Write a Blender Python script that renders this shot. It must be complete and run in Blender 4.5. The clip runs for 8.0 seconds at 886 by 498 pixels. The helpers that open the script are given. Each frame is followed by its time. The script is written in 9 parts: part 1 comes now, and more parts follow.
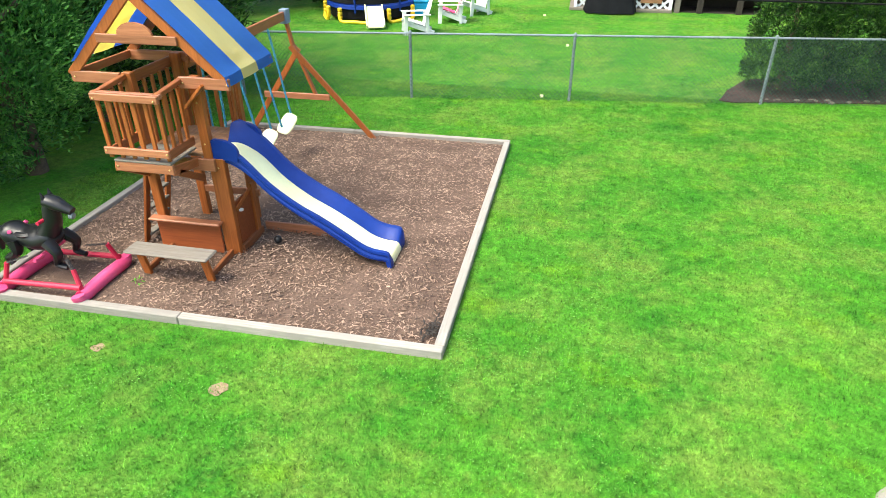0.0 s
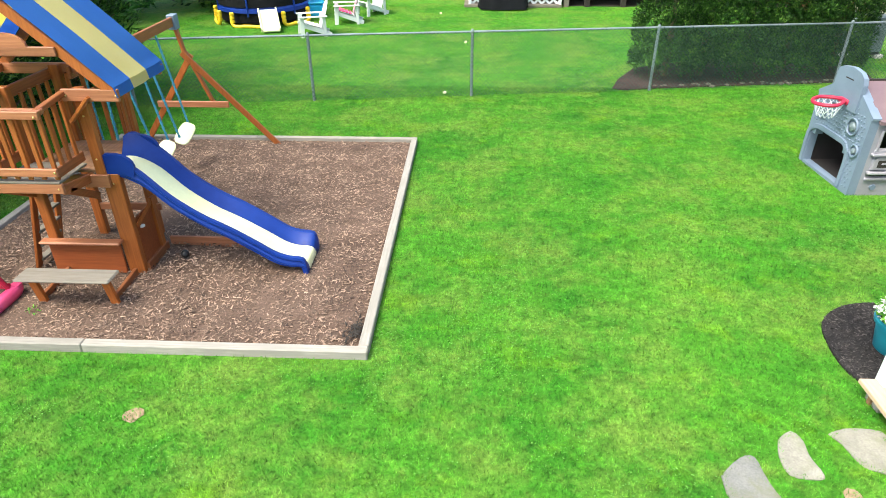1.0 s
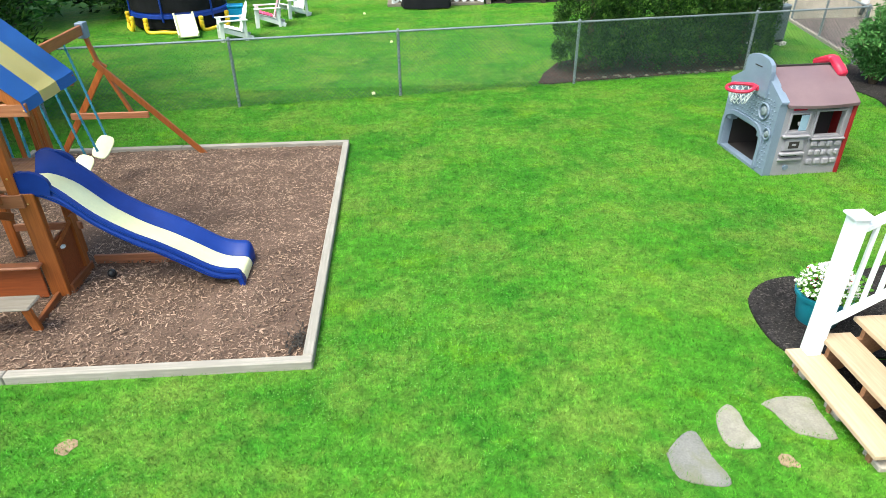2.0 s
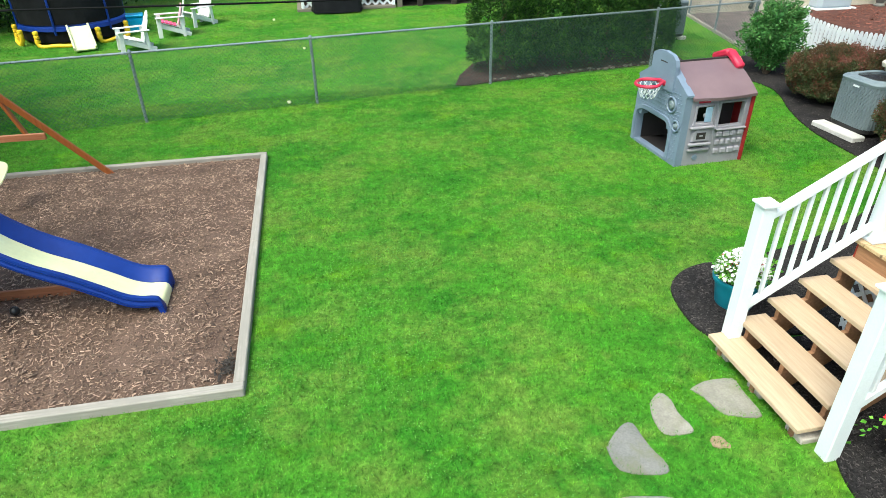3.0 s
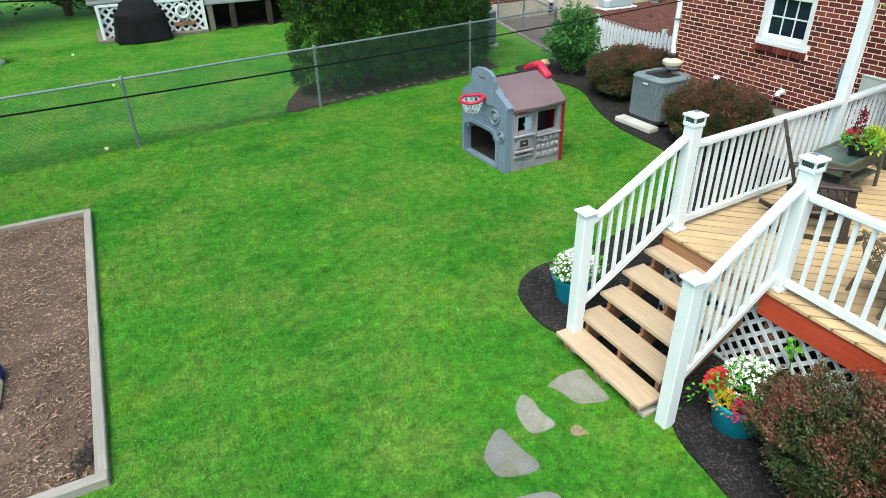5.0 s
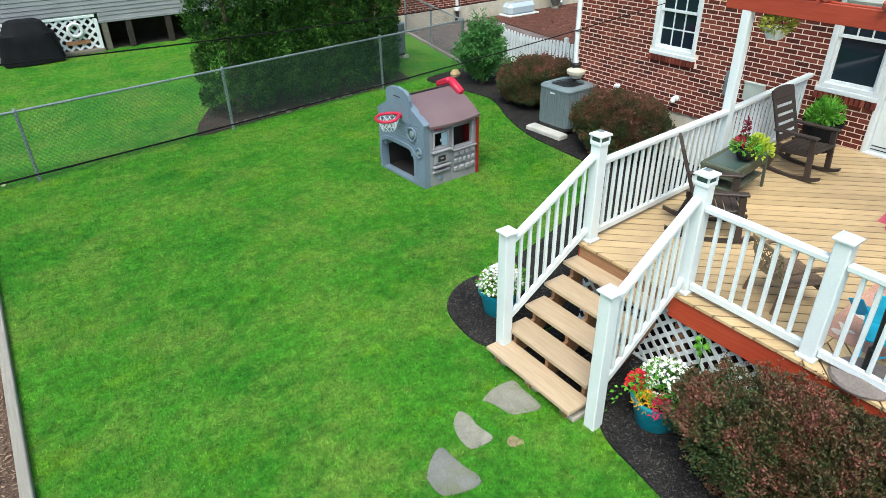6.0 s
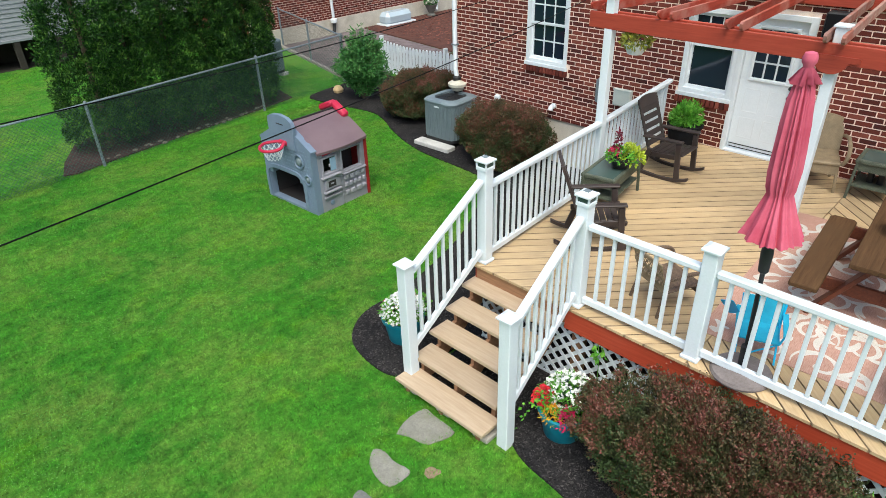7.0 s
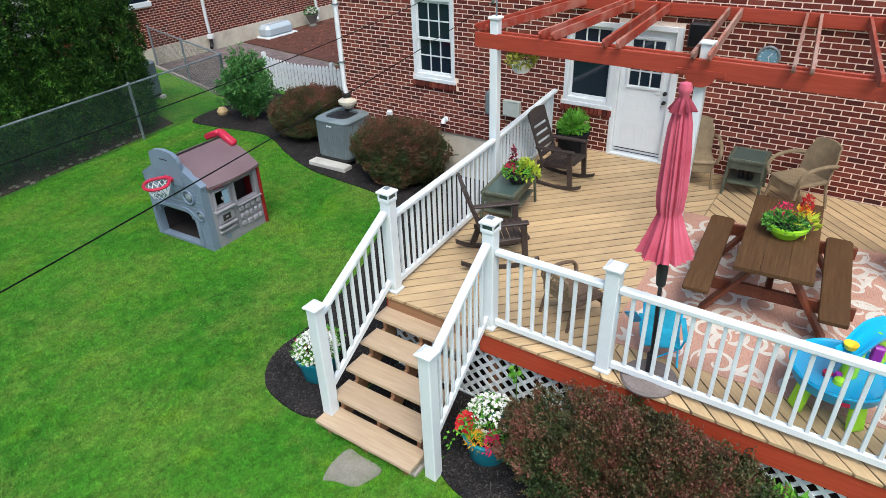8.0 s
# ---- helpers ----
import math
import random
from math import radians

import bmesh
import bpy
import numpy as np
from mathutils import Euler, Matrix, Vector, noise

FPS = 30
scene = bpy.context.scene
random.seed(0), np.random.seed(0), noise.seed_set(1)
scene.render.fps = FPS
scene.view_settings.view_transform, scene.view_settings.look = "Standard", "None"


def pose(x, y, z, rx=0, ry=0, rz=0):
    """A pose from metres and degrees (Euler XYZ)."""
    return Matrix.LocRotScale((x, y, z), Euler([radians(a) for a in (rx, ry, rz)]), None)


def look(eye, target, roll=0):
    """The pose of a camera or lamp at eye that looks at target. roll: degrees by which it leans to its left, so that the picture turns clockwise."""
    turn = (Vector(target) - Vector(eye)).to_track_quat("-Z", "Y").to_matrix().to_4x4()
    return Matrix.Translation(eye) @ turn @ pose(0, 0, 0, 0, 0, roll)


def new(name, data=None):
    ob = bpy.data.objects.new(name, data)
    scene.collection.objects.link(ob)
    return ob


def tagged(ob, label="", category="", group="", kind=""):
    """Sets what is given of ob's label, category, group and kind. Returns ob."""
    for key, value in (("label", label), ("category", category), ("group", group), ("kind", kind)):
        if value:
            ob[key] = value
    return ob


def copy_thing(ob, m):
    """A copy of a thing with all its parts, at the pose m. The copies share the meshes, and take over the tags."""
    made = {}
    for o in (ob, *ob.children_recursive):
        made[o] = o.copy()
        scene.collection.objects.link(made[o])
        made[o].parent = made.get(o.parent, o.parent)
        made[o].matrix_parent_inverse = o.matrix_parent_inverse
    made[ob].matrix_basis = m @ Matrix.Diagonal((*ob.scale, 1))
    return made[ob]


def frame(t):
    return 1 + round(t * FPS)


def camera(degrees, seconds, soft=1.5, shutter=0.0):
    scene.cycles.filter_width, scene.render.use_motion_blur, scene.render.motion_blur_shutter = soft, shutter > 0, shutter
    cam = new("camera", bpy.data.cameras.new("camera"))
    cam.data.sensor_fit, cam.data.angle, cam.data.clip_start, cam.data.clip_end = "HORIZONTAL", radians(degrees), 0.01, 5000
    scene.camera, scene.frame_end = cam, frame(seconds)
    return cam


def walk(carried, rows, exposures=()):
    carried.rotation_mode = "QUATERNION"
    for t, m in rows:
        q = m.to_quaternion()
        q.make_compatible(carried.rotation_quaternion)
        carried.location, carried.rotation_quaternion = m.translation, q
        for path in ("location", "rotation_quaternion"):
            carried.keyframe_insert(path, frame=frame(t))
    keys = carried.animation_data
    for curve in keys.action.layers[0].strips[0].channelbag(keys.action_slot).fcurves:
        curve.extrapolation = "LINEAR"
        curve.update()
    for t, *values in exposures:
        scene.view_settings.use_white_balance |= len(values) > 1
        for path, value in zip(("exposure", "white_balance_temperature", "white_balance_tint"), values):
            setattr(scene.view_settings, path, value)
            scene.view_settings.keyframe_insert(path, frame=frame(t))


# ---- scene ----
cam = camera(70.0, 8.0, soft=0.8)
PATH = [
    (0, (0.259, -0.029, 3.922), (-0.092, 1.661, 2.912), -0.1),
    (0.5, (0.271, -0.044, 3.91), (0.059, 1.67, 2.901), -0.3),
    (1, (0.258, -0.064, 3.903), (0.17, 1.66, 2.893), -0.3),
    (1.5, (0.245, -0.078, 3.899), (0.253, 1.647, 2.887), -0.5),
    (3, (0.234, 0.057, 3.941), (0.567, 1.749, 2.928), -0.7),
    (3.5, (0.259, 0.053, 3.974), (0.71, 1.719, 2.962), -0.9),
    (4, (0.261, 0.055, 4.04), (0.824, 1.686, 3.028), -1.0),
    (4.5, (0.251, 0.041, 4.164), (0.919, 1.633, 3.154), -1.3),
    (6, (0.169, 0.027, 4.591), (1.148, 1.448, 3.582), -1.3),
    (6.5, (0.204, 0.052, 4.759), (1.296, 1.386, 3.745), -1.6),
    (7, (0.314, 0.113, 4.881), (1.529, 1.335, 3.866), -1.8),
    (7.5, (0.407, 0.197, 5.001), (1.73, 1.298, 3.982), -1.9),
    (8, (0.449, 0.277, 5.145), (1.855, 1.263, 4.12), -2.1),
]
EXPOSURES = [(0.0, 2.02, 6900, 4), (1.5, 1.87, 6800, 2), (3.5, 1.42, 6500, -3), (4.5, 1.26, 6400, -3), (6.5, 1.05, 6400, 0), (8.0, 0.84, 6300, 6)]
walk(cam, [(t, look(e, g, r)) for t, e, g, r in PATH], EXPOSURES)

# ---- light: a bright overcast sky with a very soft sun ----
world = bpy.data.worlds.new("sky")
scene.world = world
world.use_nodes = True
wn = world.node_tree
sky = wn.nodes.new("ShaderNodeTexSky")
sky.sky_type, sky.sun_disc = "NISHITA", False
sky.sun_elevation, sky.sun_rotation = radians(59), radians(229)
sky.dust_density, sky.air_density = 3.0, 1.0
wn.links.new(sky.outputs[0], wn.nodes["Background"].inputs[0])
wn.nodes["Background"].inputs[1].default_value = 0.125
sun = new("sun", bpy.data.lights.new("sun", "SUN"))
sun.data.energy, sun.data.angle, sun.data.color = 1.5, radians(32), (1.0, 0.96, 0.9)
sun.matrix_world = look((0, 0, 18), (8.0, 7.0, 0))

# ---- materials ----
def nodes_of(name, rough=0.6, metal=0.0, spec=0.4):
    m = bpy.data.materials.new(name)
    m.use_nodes = True
    b = m.node_tree.nodes["Principled BSDF"]
    b.inputs["Roughness"].default_value = rough
    b.inputs["Metallic"].default_value = metal
    b.inputs["Specular IOR Level"].default_value = spec
    return m, m.node_tree, b


def link(t, a, b):
    t.links.new(a, b)


def noise_node(t, coord, scale, detail=4.0, rough=0.55, stretch=None):
    n = t.nodes.new("ShaderNodeTexNoise")
    n.inputs["Scale"].default_value = scale
    n.inputs["Detail"].default_value = detail
    n.inputs["Roughness"].default_value = rough
    if stretch:
        mp = t.nodes.new("ShaderNodeMapping")
        mp.inputs["Scale"].default_value = stretch
        link(t, coord, mp.inputs["Vector"])
        coord = mp.outputs[0]
    link(t, coord, n.inputs["Vector"])
    return n.outputs["Fac"]


def ramp(t, fac, stops):
    r = t.nodes.new("ShaderNodeValToRGB")
    e = r.color_ramp.elements
    while len(e) < len(stops):
        e.new(0.5)
    for el, (p, c) in zip(e, stops):
        el.position, el.color = p, (*c, 1)
    link(t, fac, r.inputs[0])
    return r.outputs[0]


def mix(t, fac, a, b, mode="MIX"):
    n = t.nodes.new("ShaderNodeMix")
    n.data_type, n.blend_type = "RGBA", mode
    for sock, v in ((n.inputs[0], fac), (n.inputs[6], a), (n.inputs[7], b)):
        if isinstance(v, (int, float)):
            sock.default_value = v
        elif isinstance(v, tuple):
            sock.default_value = (*v, 1)
        else:
            link(t, v, sock)
    return n.outputs[2]


def bump(t, b, height, strength, dist=0.01):
    n = t.nodes.new("ShaderNodeBump")
    n.inputs["Strength"].default_value, n.inputs["Distance"].default_value = strength, dist
    link(t, height, n.inputs["Height"])
    link(t, n.outputs[0], b.inputs["Normal"])


def rand_value(t, lo, hi):
    """A factor that differs from object to object and from island to island."""
    oi, ge, ad = t.nodes.new("ShaderNodeObjectInfo"), t.nodes.new("ShaderNodeNewGeometry"), t.nodes.new("ShaderNodeMath")
    ad.operation = "ADD"
    link(t, oi.outputs["Random"], ad.inputs[0])
    link(t, ge.outputs["Random Per Island"], ad.inputs[1])
    fr = t.nodes.new("ShaderNodeMath")
    fr.operation = "FRACT"
    link(t, ad.outputs[0], fr.inputs[0])
    mr = t.nodes.new("ShaderNodeMapRange")
    mr.inputs["To Min"].default_value, mr.inputs["To Max"].default_value = lo, hi
    link(t, fr.outputs[0], mr.inputs["Value"])
    return mr.outputs[0]


def varied(t, colour, lo, hi):
    v = rand_value(t, lo, hi)
    c = t.nodes.new("ShaderNodeCombineColor")
    for i in range(3):
        link(t, v, c.inputs[i])
    return mix(t, 1.0, colour, c.outputs[0], "MULTIPLY")


def surface(name, a, b, scale=6.0, rough=0.6, metal=0.0, fine=60.0, relief=0.15, spec=0.4, vary=None, stretch=None, world_space=False, dirt=None, grain_tone=(0.78, 1.12)):
    """Two tones mixed by a broad noise, a fine grain, a little relief, and wear in the gloss."""
    m, t, p = nodes_of(name, rough, metal, spec)
    tc = t.nodes.new("ShaderNodeNewGeometry" if world_space else "ShaderNodeTexCoord")
    co = tc.outputs["Position" if world_space else "Object"]
    broad = noise_node(t, co, scale, 5, 0.6, stretch)
    grain = noise_node(t, co, fine, 3, 0.6, stretch)
    col = ramp(t, broad, [(0.3, a), (0.7, b)])
    g = ramp(t, grain, [(0.25, (grain_tone[0],) * 3), (0.75, (grain_tone[1],) * 3)])
    col = mix(t, 1.0, col, g, "MULTIPLY")
    if dirt:
        d = noise_node(t, co, scale * 0.45, 6, 0.7)
        col = mix(t, ramp(t, d, [(0.52, (0, 0, 0)), (0.68, (1, 1, 1))]), col, dirt)
    if vary:
        col = varied(t, col, *vary)
    link(t, col, p.inputs["Base Color"])
    rr = t.nodes.new("ShaderNodeMapRange")
    rr.inputs["To Min"].default_value, rr.inputs["To Max"].default_value = max(rough - 0.12, 0.03), min(rough + 0.12, 1)
    link(t, broad, rr.inputs["Value"])
    link(t, rr.outputs[0], p.inputs["Roughness"])
    if relief:
        bump(t, p, grain, relief, 0.01)
    return m


def wood(name, a, b, rough=0.6, along="x", vary=(0.8, 1.15), weather=None, spec=0.4):
    m, t, p = nodes_of(name, rough, 0.0, spec)
    tc = t.nodes.new("ShaderNodeTexCoord")
    st = {"x": (0.06, 1, 1), "y": (1, 0.06, 1), "z": (1, 1, 0.06)}[along]
    g1 = noise_node(t, tc.outputs["Object"], 45, 5, 0.65, st)
    g2 = noise_node(t, tc.outputs["Object"], 2.2, 4, 0.6)
    col = ramp(t, g1, [(0.3, a), (0.72, b)])
    if weather:
        col = mix(t, ramp(t, g2, [(0.45, (0, 0, 0)), (0.62, (0.8,) * 3)]), col, weather)
    if vary:
        col = varied(t, col, *vary)
    link(t, col, p.inputs["Base Color"])
    bump(t, p, g1, 0.25, 0.006)
    return m


def foliage(name, stops, rough=0.55, patch=1.2, drift=0.9, lone=0.6, young=None):
    """Leaves: each its own shade, in drifts of lighter and darker growth."""
    m, t, p = nodes_of(name, rough, 0.0, 0.25)
    ge = t.nodes.new("ShaderNodeNewGeometry")
    n = noise_node(t, ge.outputs["Position"], patch * 3, 3, 0.6)
    a = t.nodes.new("ShaderNodeMath")
    a.operation = "MULTIPLY_ADD"
    link(t, ge.outputs["Random Per Island"], a.inputs[0])
    a.inputs[1].default_value = lone
    s = t.nodes.new("ShaderNodeMath")
    s.operation = "MULTIPLY_ADD"
    link(t, n, s.inputs[0])
    s.inputs[1].default_value, s.inputs[2].default_value = drift, 0.5 - 0.5 * drift - 0.5 * lone
    link(t, s.outputs[0], a.inputs[2])
    col = ramp(t, a.outputs[0], stops)
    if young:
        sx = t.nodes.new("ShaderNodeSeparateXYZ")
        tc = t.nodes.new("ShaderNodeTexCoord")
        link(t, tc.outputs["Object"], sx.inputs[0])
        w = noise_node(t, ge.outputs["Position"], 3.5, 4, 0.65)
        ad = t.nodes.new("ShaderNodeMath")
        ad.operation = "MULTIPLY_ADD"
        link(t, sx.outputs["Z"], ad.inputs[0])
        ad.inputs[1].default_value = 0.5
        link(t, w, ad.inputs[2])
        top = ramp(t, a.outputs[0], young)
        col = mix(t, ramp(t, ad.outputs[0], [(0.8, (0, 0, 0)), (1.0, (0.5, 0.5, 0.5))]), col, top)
    link(t, col, p.inputs["Base Color"])
    p.inputs["Subsurface Weight"].default_value = 0.0
    return m


def brick_material():
    m, t, p = nodes_of("brick_red", 0.85, 0, 0.2)
    tc = t.nodes.new("ShaderNodeNewGeometry")
    pos = tc.outputs["Position"]
    v = rand_value(t, 0.0, 1.0)
    col = ramp(t, v, [(0.0, (0.066, 0.018, 0.015)), (0.2, (0.115, 0.026, 0.019)), (0.75, (0.172, 0.038, 0.026)), (1.0, (0.25, 0.07, 0.047))])
    g = noise_node(t, pos, 90, 4, 0.7)
    col = mix(t, 1.0, col, ramp(t, g, [(0.25, (0.65,) * 3), (0.75, (1.2,) * 3)]), "MULTIPLY")
    big = noise_node(t, pos, 0.9, 5, 0.65)
    col = mix(t, 1.0, col, ramp(t, big, [(0.3, (0.82,) * 3), (0.7, (1.12,) * 3)]), "MULTIPLY")
    link(t, col, p.inputs["Base Color"])
    bump(t, p, g, 0.4, 0.006)
    return m


def lawn_material(name, blades=False):
    m, t, p = nodes_of(name, 0.75, 0, 0.15)
    ge = t.nodes.new("ShaderNodeNewGeometry")
    pos = ge.outputs["Position"]
    n1 = noise_node(t, pos, 0.55, 5, 0.6)
    n2 = noise_node(t, pos, 2.6, 4, 0.65)
    n3 = noise_node(t, pos, 24, 4, 0.7)
    col = ramp(t, n1, [(0.34, LAWN_DARK), (0.5, LAWN_MID), (0.66, LAWN_LIGHT)])
    col = mix(t, ramp(t, n2, [(0.42, (0, 0, 0)), (0.7, (0.75,) * 3)]), col, LAWN_LIGHT)
    straw = noise_node(t, pos, 0.85, 6, 0.72)
    col = mix(t, ramp(t, straw, [(0.455, (0, 0, 0)), (0.63, (0.68,) * 3)]), col, LAWN_STRAW)
    weedy = noise_node(t, pos, 0.95, 5, 0.65, (1, 1.3, 1))
    col = mix(t, ramp(t, weedy, [(0.55, (0, 0, 0)), (0.7, (0.7,) * 3)]), col, (0.115, 0.25, 0.011))
    thin = noise_node(t, pos, 2.9, 5, 0.7)
    col = mix(t, ramp(t, thin, [(0.57, (0, 0, 0)), (0.72, (0.65,) * 3)]), col, LAWN_STRAW)
    col = mix(t, 1.0, col, ramp(t, n3, [(0.25, (0.5,) * 3), (0.75, (1.36,) * 3)]), "MULTIPLY")
    n4 = noise_node(t, pos, 7.5, 3, 0.6)
    col = mix(t, 1.0, col, ramp(t, n4, [(0.3, (0.68,) * 3), (0.7, (1.26,) * 3)]), "MULTIPLY")
    if blades:
        col = varied(t, col, 0.45, 1.75)
    else:
        bump(t, p, n3, 0.8, 0.03)
    link(t, col, p.inputs["Base Color"])
    return m


LAWN_DARK, LAWN_MID, LAWN_LIGHT, LAWN_STRAW = (0.026, 0.150, 0.0105), (0.044, 0.193, 0.0130), (0.075, 0.240, 0.0195), (0.15, 0.243, 0.04)
M = {}
M["lawn"] = lawn_material("lawn")
M["blades"] = lawn_material("grass_blades", True)
M["brick"] = brick_material()
M["mortar"] = surface("mortar", (0.8, 0.63, 0.52), (0.92, 0.77, 0.66), 8, 0.9, fine=120, relief=0.3)
M["litter"] = surface("leaf_litter", (0.02, 0.012, 0.011), (0.075, 0.038, 0.032), 4, 0.95, fine=40, relief=0.6, world_space=True)
M["concrete"] = surface("concrete", (0.33, 0.3, 0.26), (0.45, 0.42, 0.37), 3, 0.9, fine=70, relief=0.3, dirt=(0.25, 0.23, 0.2))
M["pale_concrete"] = surface("pale_concrete", (0.46, 0.45, 0.42), (0.58, 0.57, 0.54), 4, 0.9, fine=70, relief=0.3, dirt=(0.38, 0.37, 0.34))
M["vinyl"] = surface("white_vinyl", (0.65, 0.7, 0.735), (0.71, 0.755, 0.785), 2, 0.35, fine=50, relief=0.0, grain_tone=(0.95, 1.03))
M["white"] = surface("white_paint", (0.62, 0.66, 0.69), (0.71, 0.745, 0.77), 4, 0.45, fine=60, relief=0.05, grain_tone=(0.95, 1.03))
M["redstain"] = wood("red_stained_wood", (0.37, 0.046, 0.02), (0.5, 0.08, 0.036), 0.5, "y", vary=(0.9, 1.1))
M["redbeam"] = wood("red_stained_beam", (0.27, 0.036, 0.02), (0.38, 0.062, 0.034), 0.5, "y", vary=(0.9, 1.1))
M["redstain_x"] = wood("red_stained_rafter", (0.24, 0.03, 0.018), (0.37, 0.052, 0.03), 0.6, "x", vary=(0.8, 1.1), weather=(0.4, 0.17, 0.135), spec=0.25)
M["grey_rafter"] = wood("weathered_rafter", (0.27, 0.15, 0.12), (0.42, 0.29, 0.25), 0.8, "x", vary=(0.85, 1.1), weather=(0.3, 0.085, 0.055), spec=0.2)


def deck_material():
    m, t, p = nodes_of("deck_board", 0.6)
    tc = t.nodes.new("ShaderNodeTexCoord")
    co = tc.outputs["Object"]
    g1, g2 = noise_node(t, co, 45, 5, 0.65, (0.05, 1, 1)), noise_node(t, co, 2.0, 4, 0.6)
    col = ramp(t, g1, [(0.3, (0.45, 0.308, 0.16)), (0.72, (0.6, 0.45, 0.265))])
    col = mix(t, ramp(t, g2, [(0.45, (0, 0, 0)), (0.65, (0.6,) * 3)]), col, (0.4, 0.285, 0.17))
    sx = t.nodes.new("ShaderNodeSeparateXYZ")
    link(t, co, sx.inputs[0])
    ab = t.nodes.new("ShaderNodeMath")
    ab.operation = "ABSOLUTE"
    link(t, sx.outputs["Y"], ab.inputs[0])
    mr = t.nodes.new("ShaderNodeMapRange")
    mr.inputs["From Min"].default_value, mr.inputs["From Max"].default_value = 0.058, 0.067
    link(t, ab.outputs[0], mr.inputs["Value"])
    st = noise_node(t, co, 9, 5, 0.7, (0.22, 1.6, 1))
    mu = t.nodes.new("ShaderNodeMath")
    mu.operation = "MULTIPLY"
    link(t, mr.outputs[0], mu.inputs[0])
    link(t, ramp(t, st, [(0.38, (0, 0, 0)), (0.6, (0.95,) * 3)]), mu.inputs[1])
    col = mix(t, mu.outputs[0], col, (0.11, 0.07, 0.042))
    mk = noise_node(t, co, 7, 6, 0.75, (0.16, 1.4, 1))
    col = mix(t, ramp(t, mk, [(0.61, (0, 0, 0)), (0.7, (0.85,) * 3)]), col, (0.17, 0.1, 0.055))
    col = varied(t, col, 0.84, 1.12)
    link(t, col, p.inputs["Base Color"])
    bump(t, p, g1, 0.25, 0.006)
    return m


M["deck"] = deck_material()
M["tread"] = wood("stair_tread", (0.4, 0.29, 0.19), (0.5, 0.385, 0.265), 0.6, "y", vary=(0.92, 1.06))
M["raw"] = wood("brown_framing", (0.2, 0.1, 0.05), (0.32, 0.17, 0.09), 0.75, "y")
M["cedar"] = wood("cedar_z", (0.235, 0.062, 0.012), (0.39, 0.115, 0.025), 0.5, "z", vary=(0.75, 1.15))
M["cedar_x"] = wood("cedar_x", (0.25, 0.088, 0.04), (0.39, 0.158, 0.078), 0.5, "x", vary=(0.8, 1.15))
M["cedar_y"] = wood("cedar_y", (0.225, 0.068, 0.02), (0.36, 0.12, 0.042), 0.5, "y", vary=(0.75, 1.15))
M["cedar_panel"] = wood("cedar_panel", (0.2, 0.046, 0.012), (0.29, 0.075, 0.02), 0.55, "x", vary=(0.9, 1.1))
M["grey_wood"] = wood("weathered_wood", (0.125, 0.108, 0.088), (0.2, 0.18, 0.15), 0.8, "x", vary=(0.9, 1.1))
M["timber"] = wood("landscape_timber", (0.215, 0.2, 0.172), (0.345, 0.32, 0.285), 0.85, "x", vary=(0.88, 1.08), weather=(0.245, 0.228, 0.2))
M["timber_y"] = wood("landscape_timber_y", (0.215, 0.2, 0.172), (0.345, 0.32, 0.285), 0.85, "y", vary=(0.88, 1.08), weather=(0.245, 0.228, 0.2))
M["oldwood"] = wood("dark_bench_wood", (0.062, 0.03, 0.012), (0.12, 0.064, 0.029), 0.75, "x", vary=(0.92, 1.08), weather=(0.085, 0.046, 0.021), spec=0.2)
M["bark"] = surface("bark", (0.07, 0.05, 0.035), (0.13, 0.1, 0.07), 14, 0.9, fine=60, relief=0.6)
M["parging"] = surface("parged_foundation", (0.52, 0.47, 0.39), (0.64, 0.59, 0.5), 3, 0.9, fine=70, relief=0.3, dirt=(0.42, 0.38, 0.31))
M["table_frame"] = wood("dark_red_frame", (0.1, 0.024, 0.01), (0.17, 0.045, 0.02), 0.55, "x", vary=(0.85, 1.1))
M["soil"] = surface("chip_bed", (0.075, 0.046, 0.032), (0.15, 0.096, 0.07), 2.2, 0.95, fine=45, relief=0.9, world_space=True, grain_tone=(0.55, 1.4))
M["chips"] = surface("wood_chip", (0.105, 0.066, 0.046), (0.28, 0.198, 0.146), 2.4, 0.9, fine=30, relief=0.2, vary=(0.3, 1.9), world_space=True)
M["mulch"] = surface("black_mulch", (0.011, 0.0105, 0.011), (0.024, 0.022, 0.022), 3, 0.95, fine=60, relief=0.9, spec=0.1, world_space=True, grain_tone=(0.35, 2.3))
M["mulch_chip"] = surface("black_mulch_chip", (0.012, 0.011, 0.012), (0.033, 0.03, 0.028), 3, 0.9, fine=40, relief=0.2, spec=0.12, vary=(0.3, 4.2), world_space=True)
M["red_mulch"] = surface("red_mulch", (0.06, 0.02, 0.014), (0.13, 0.05, 0.036), 3, 0.95, fine=26, relief=0.7, world_space=True)
M["red_chip"] = surface("red_mulch_chip", (0.08, 0.028, 0.02), (0.17, 0.07, 0.05), 2, 0.9, fine=30, relief=0.2, vary=(0.5, 1.9), world_space=True)
M["gravel"] = surface("gravel", (0.09, 0.07, 0.072), (0.24, 0.19, 0.19), 4, 0.9, fine=22, relief=0.8, world_space=True)
M["stone"] = surface("flagstone", (0.15, 0.152, 0.14), (0.215, 0.215, 0.2), 4, 0.85, fine=60, relief=0.35, dirt=(0.15, 0.155, 0.1))
M["stone_pale"] = surface("pale_flagstone", (0.2, 0.19, 0.155), (0.3, 0.285, 0.24), 5, 0.85, fine=60, relief=0.5, dirt=(0.19, 0.195, 0.125))
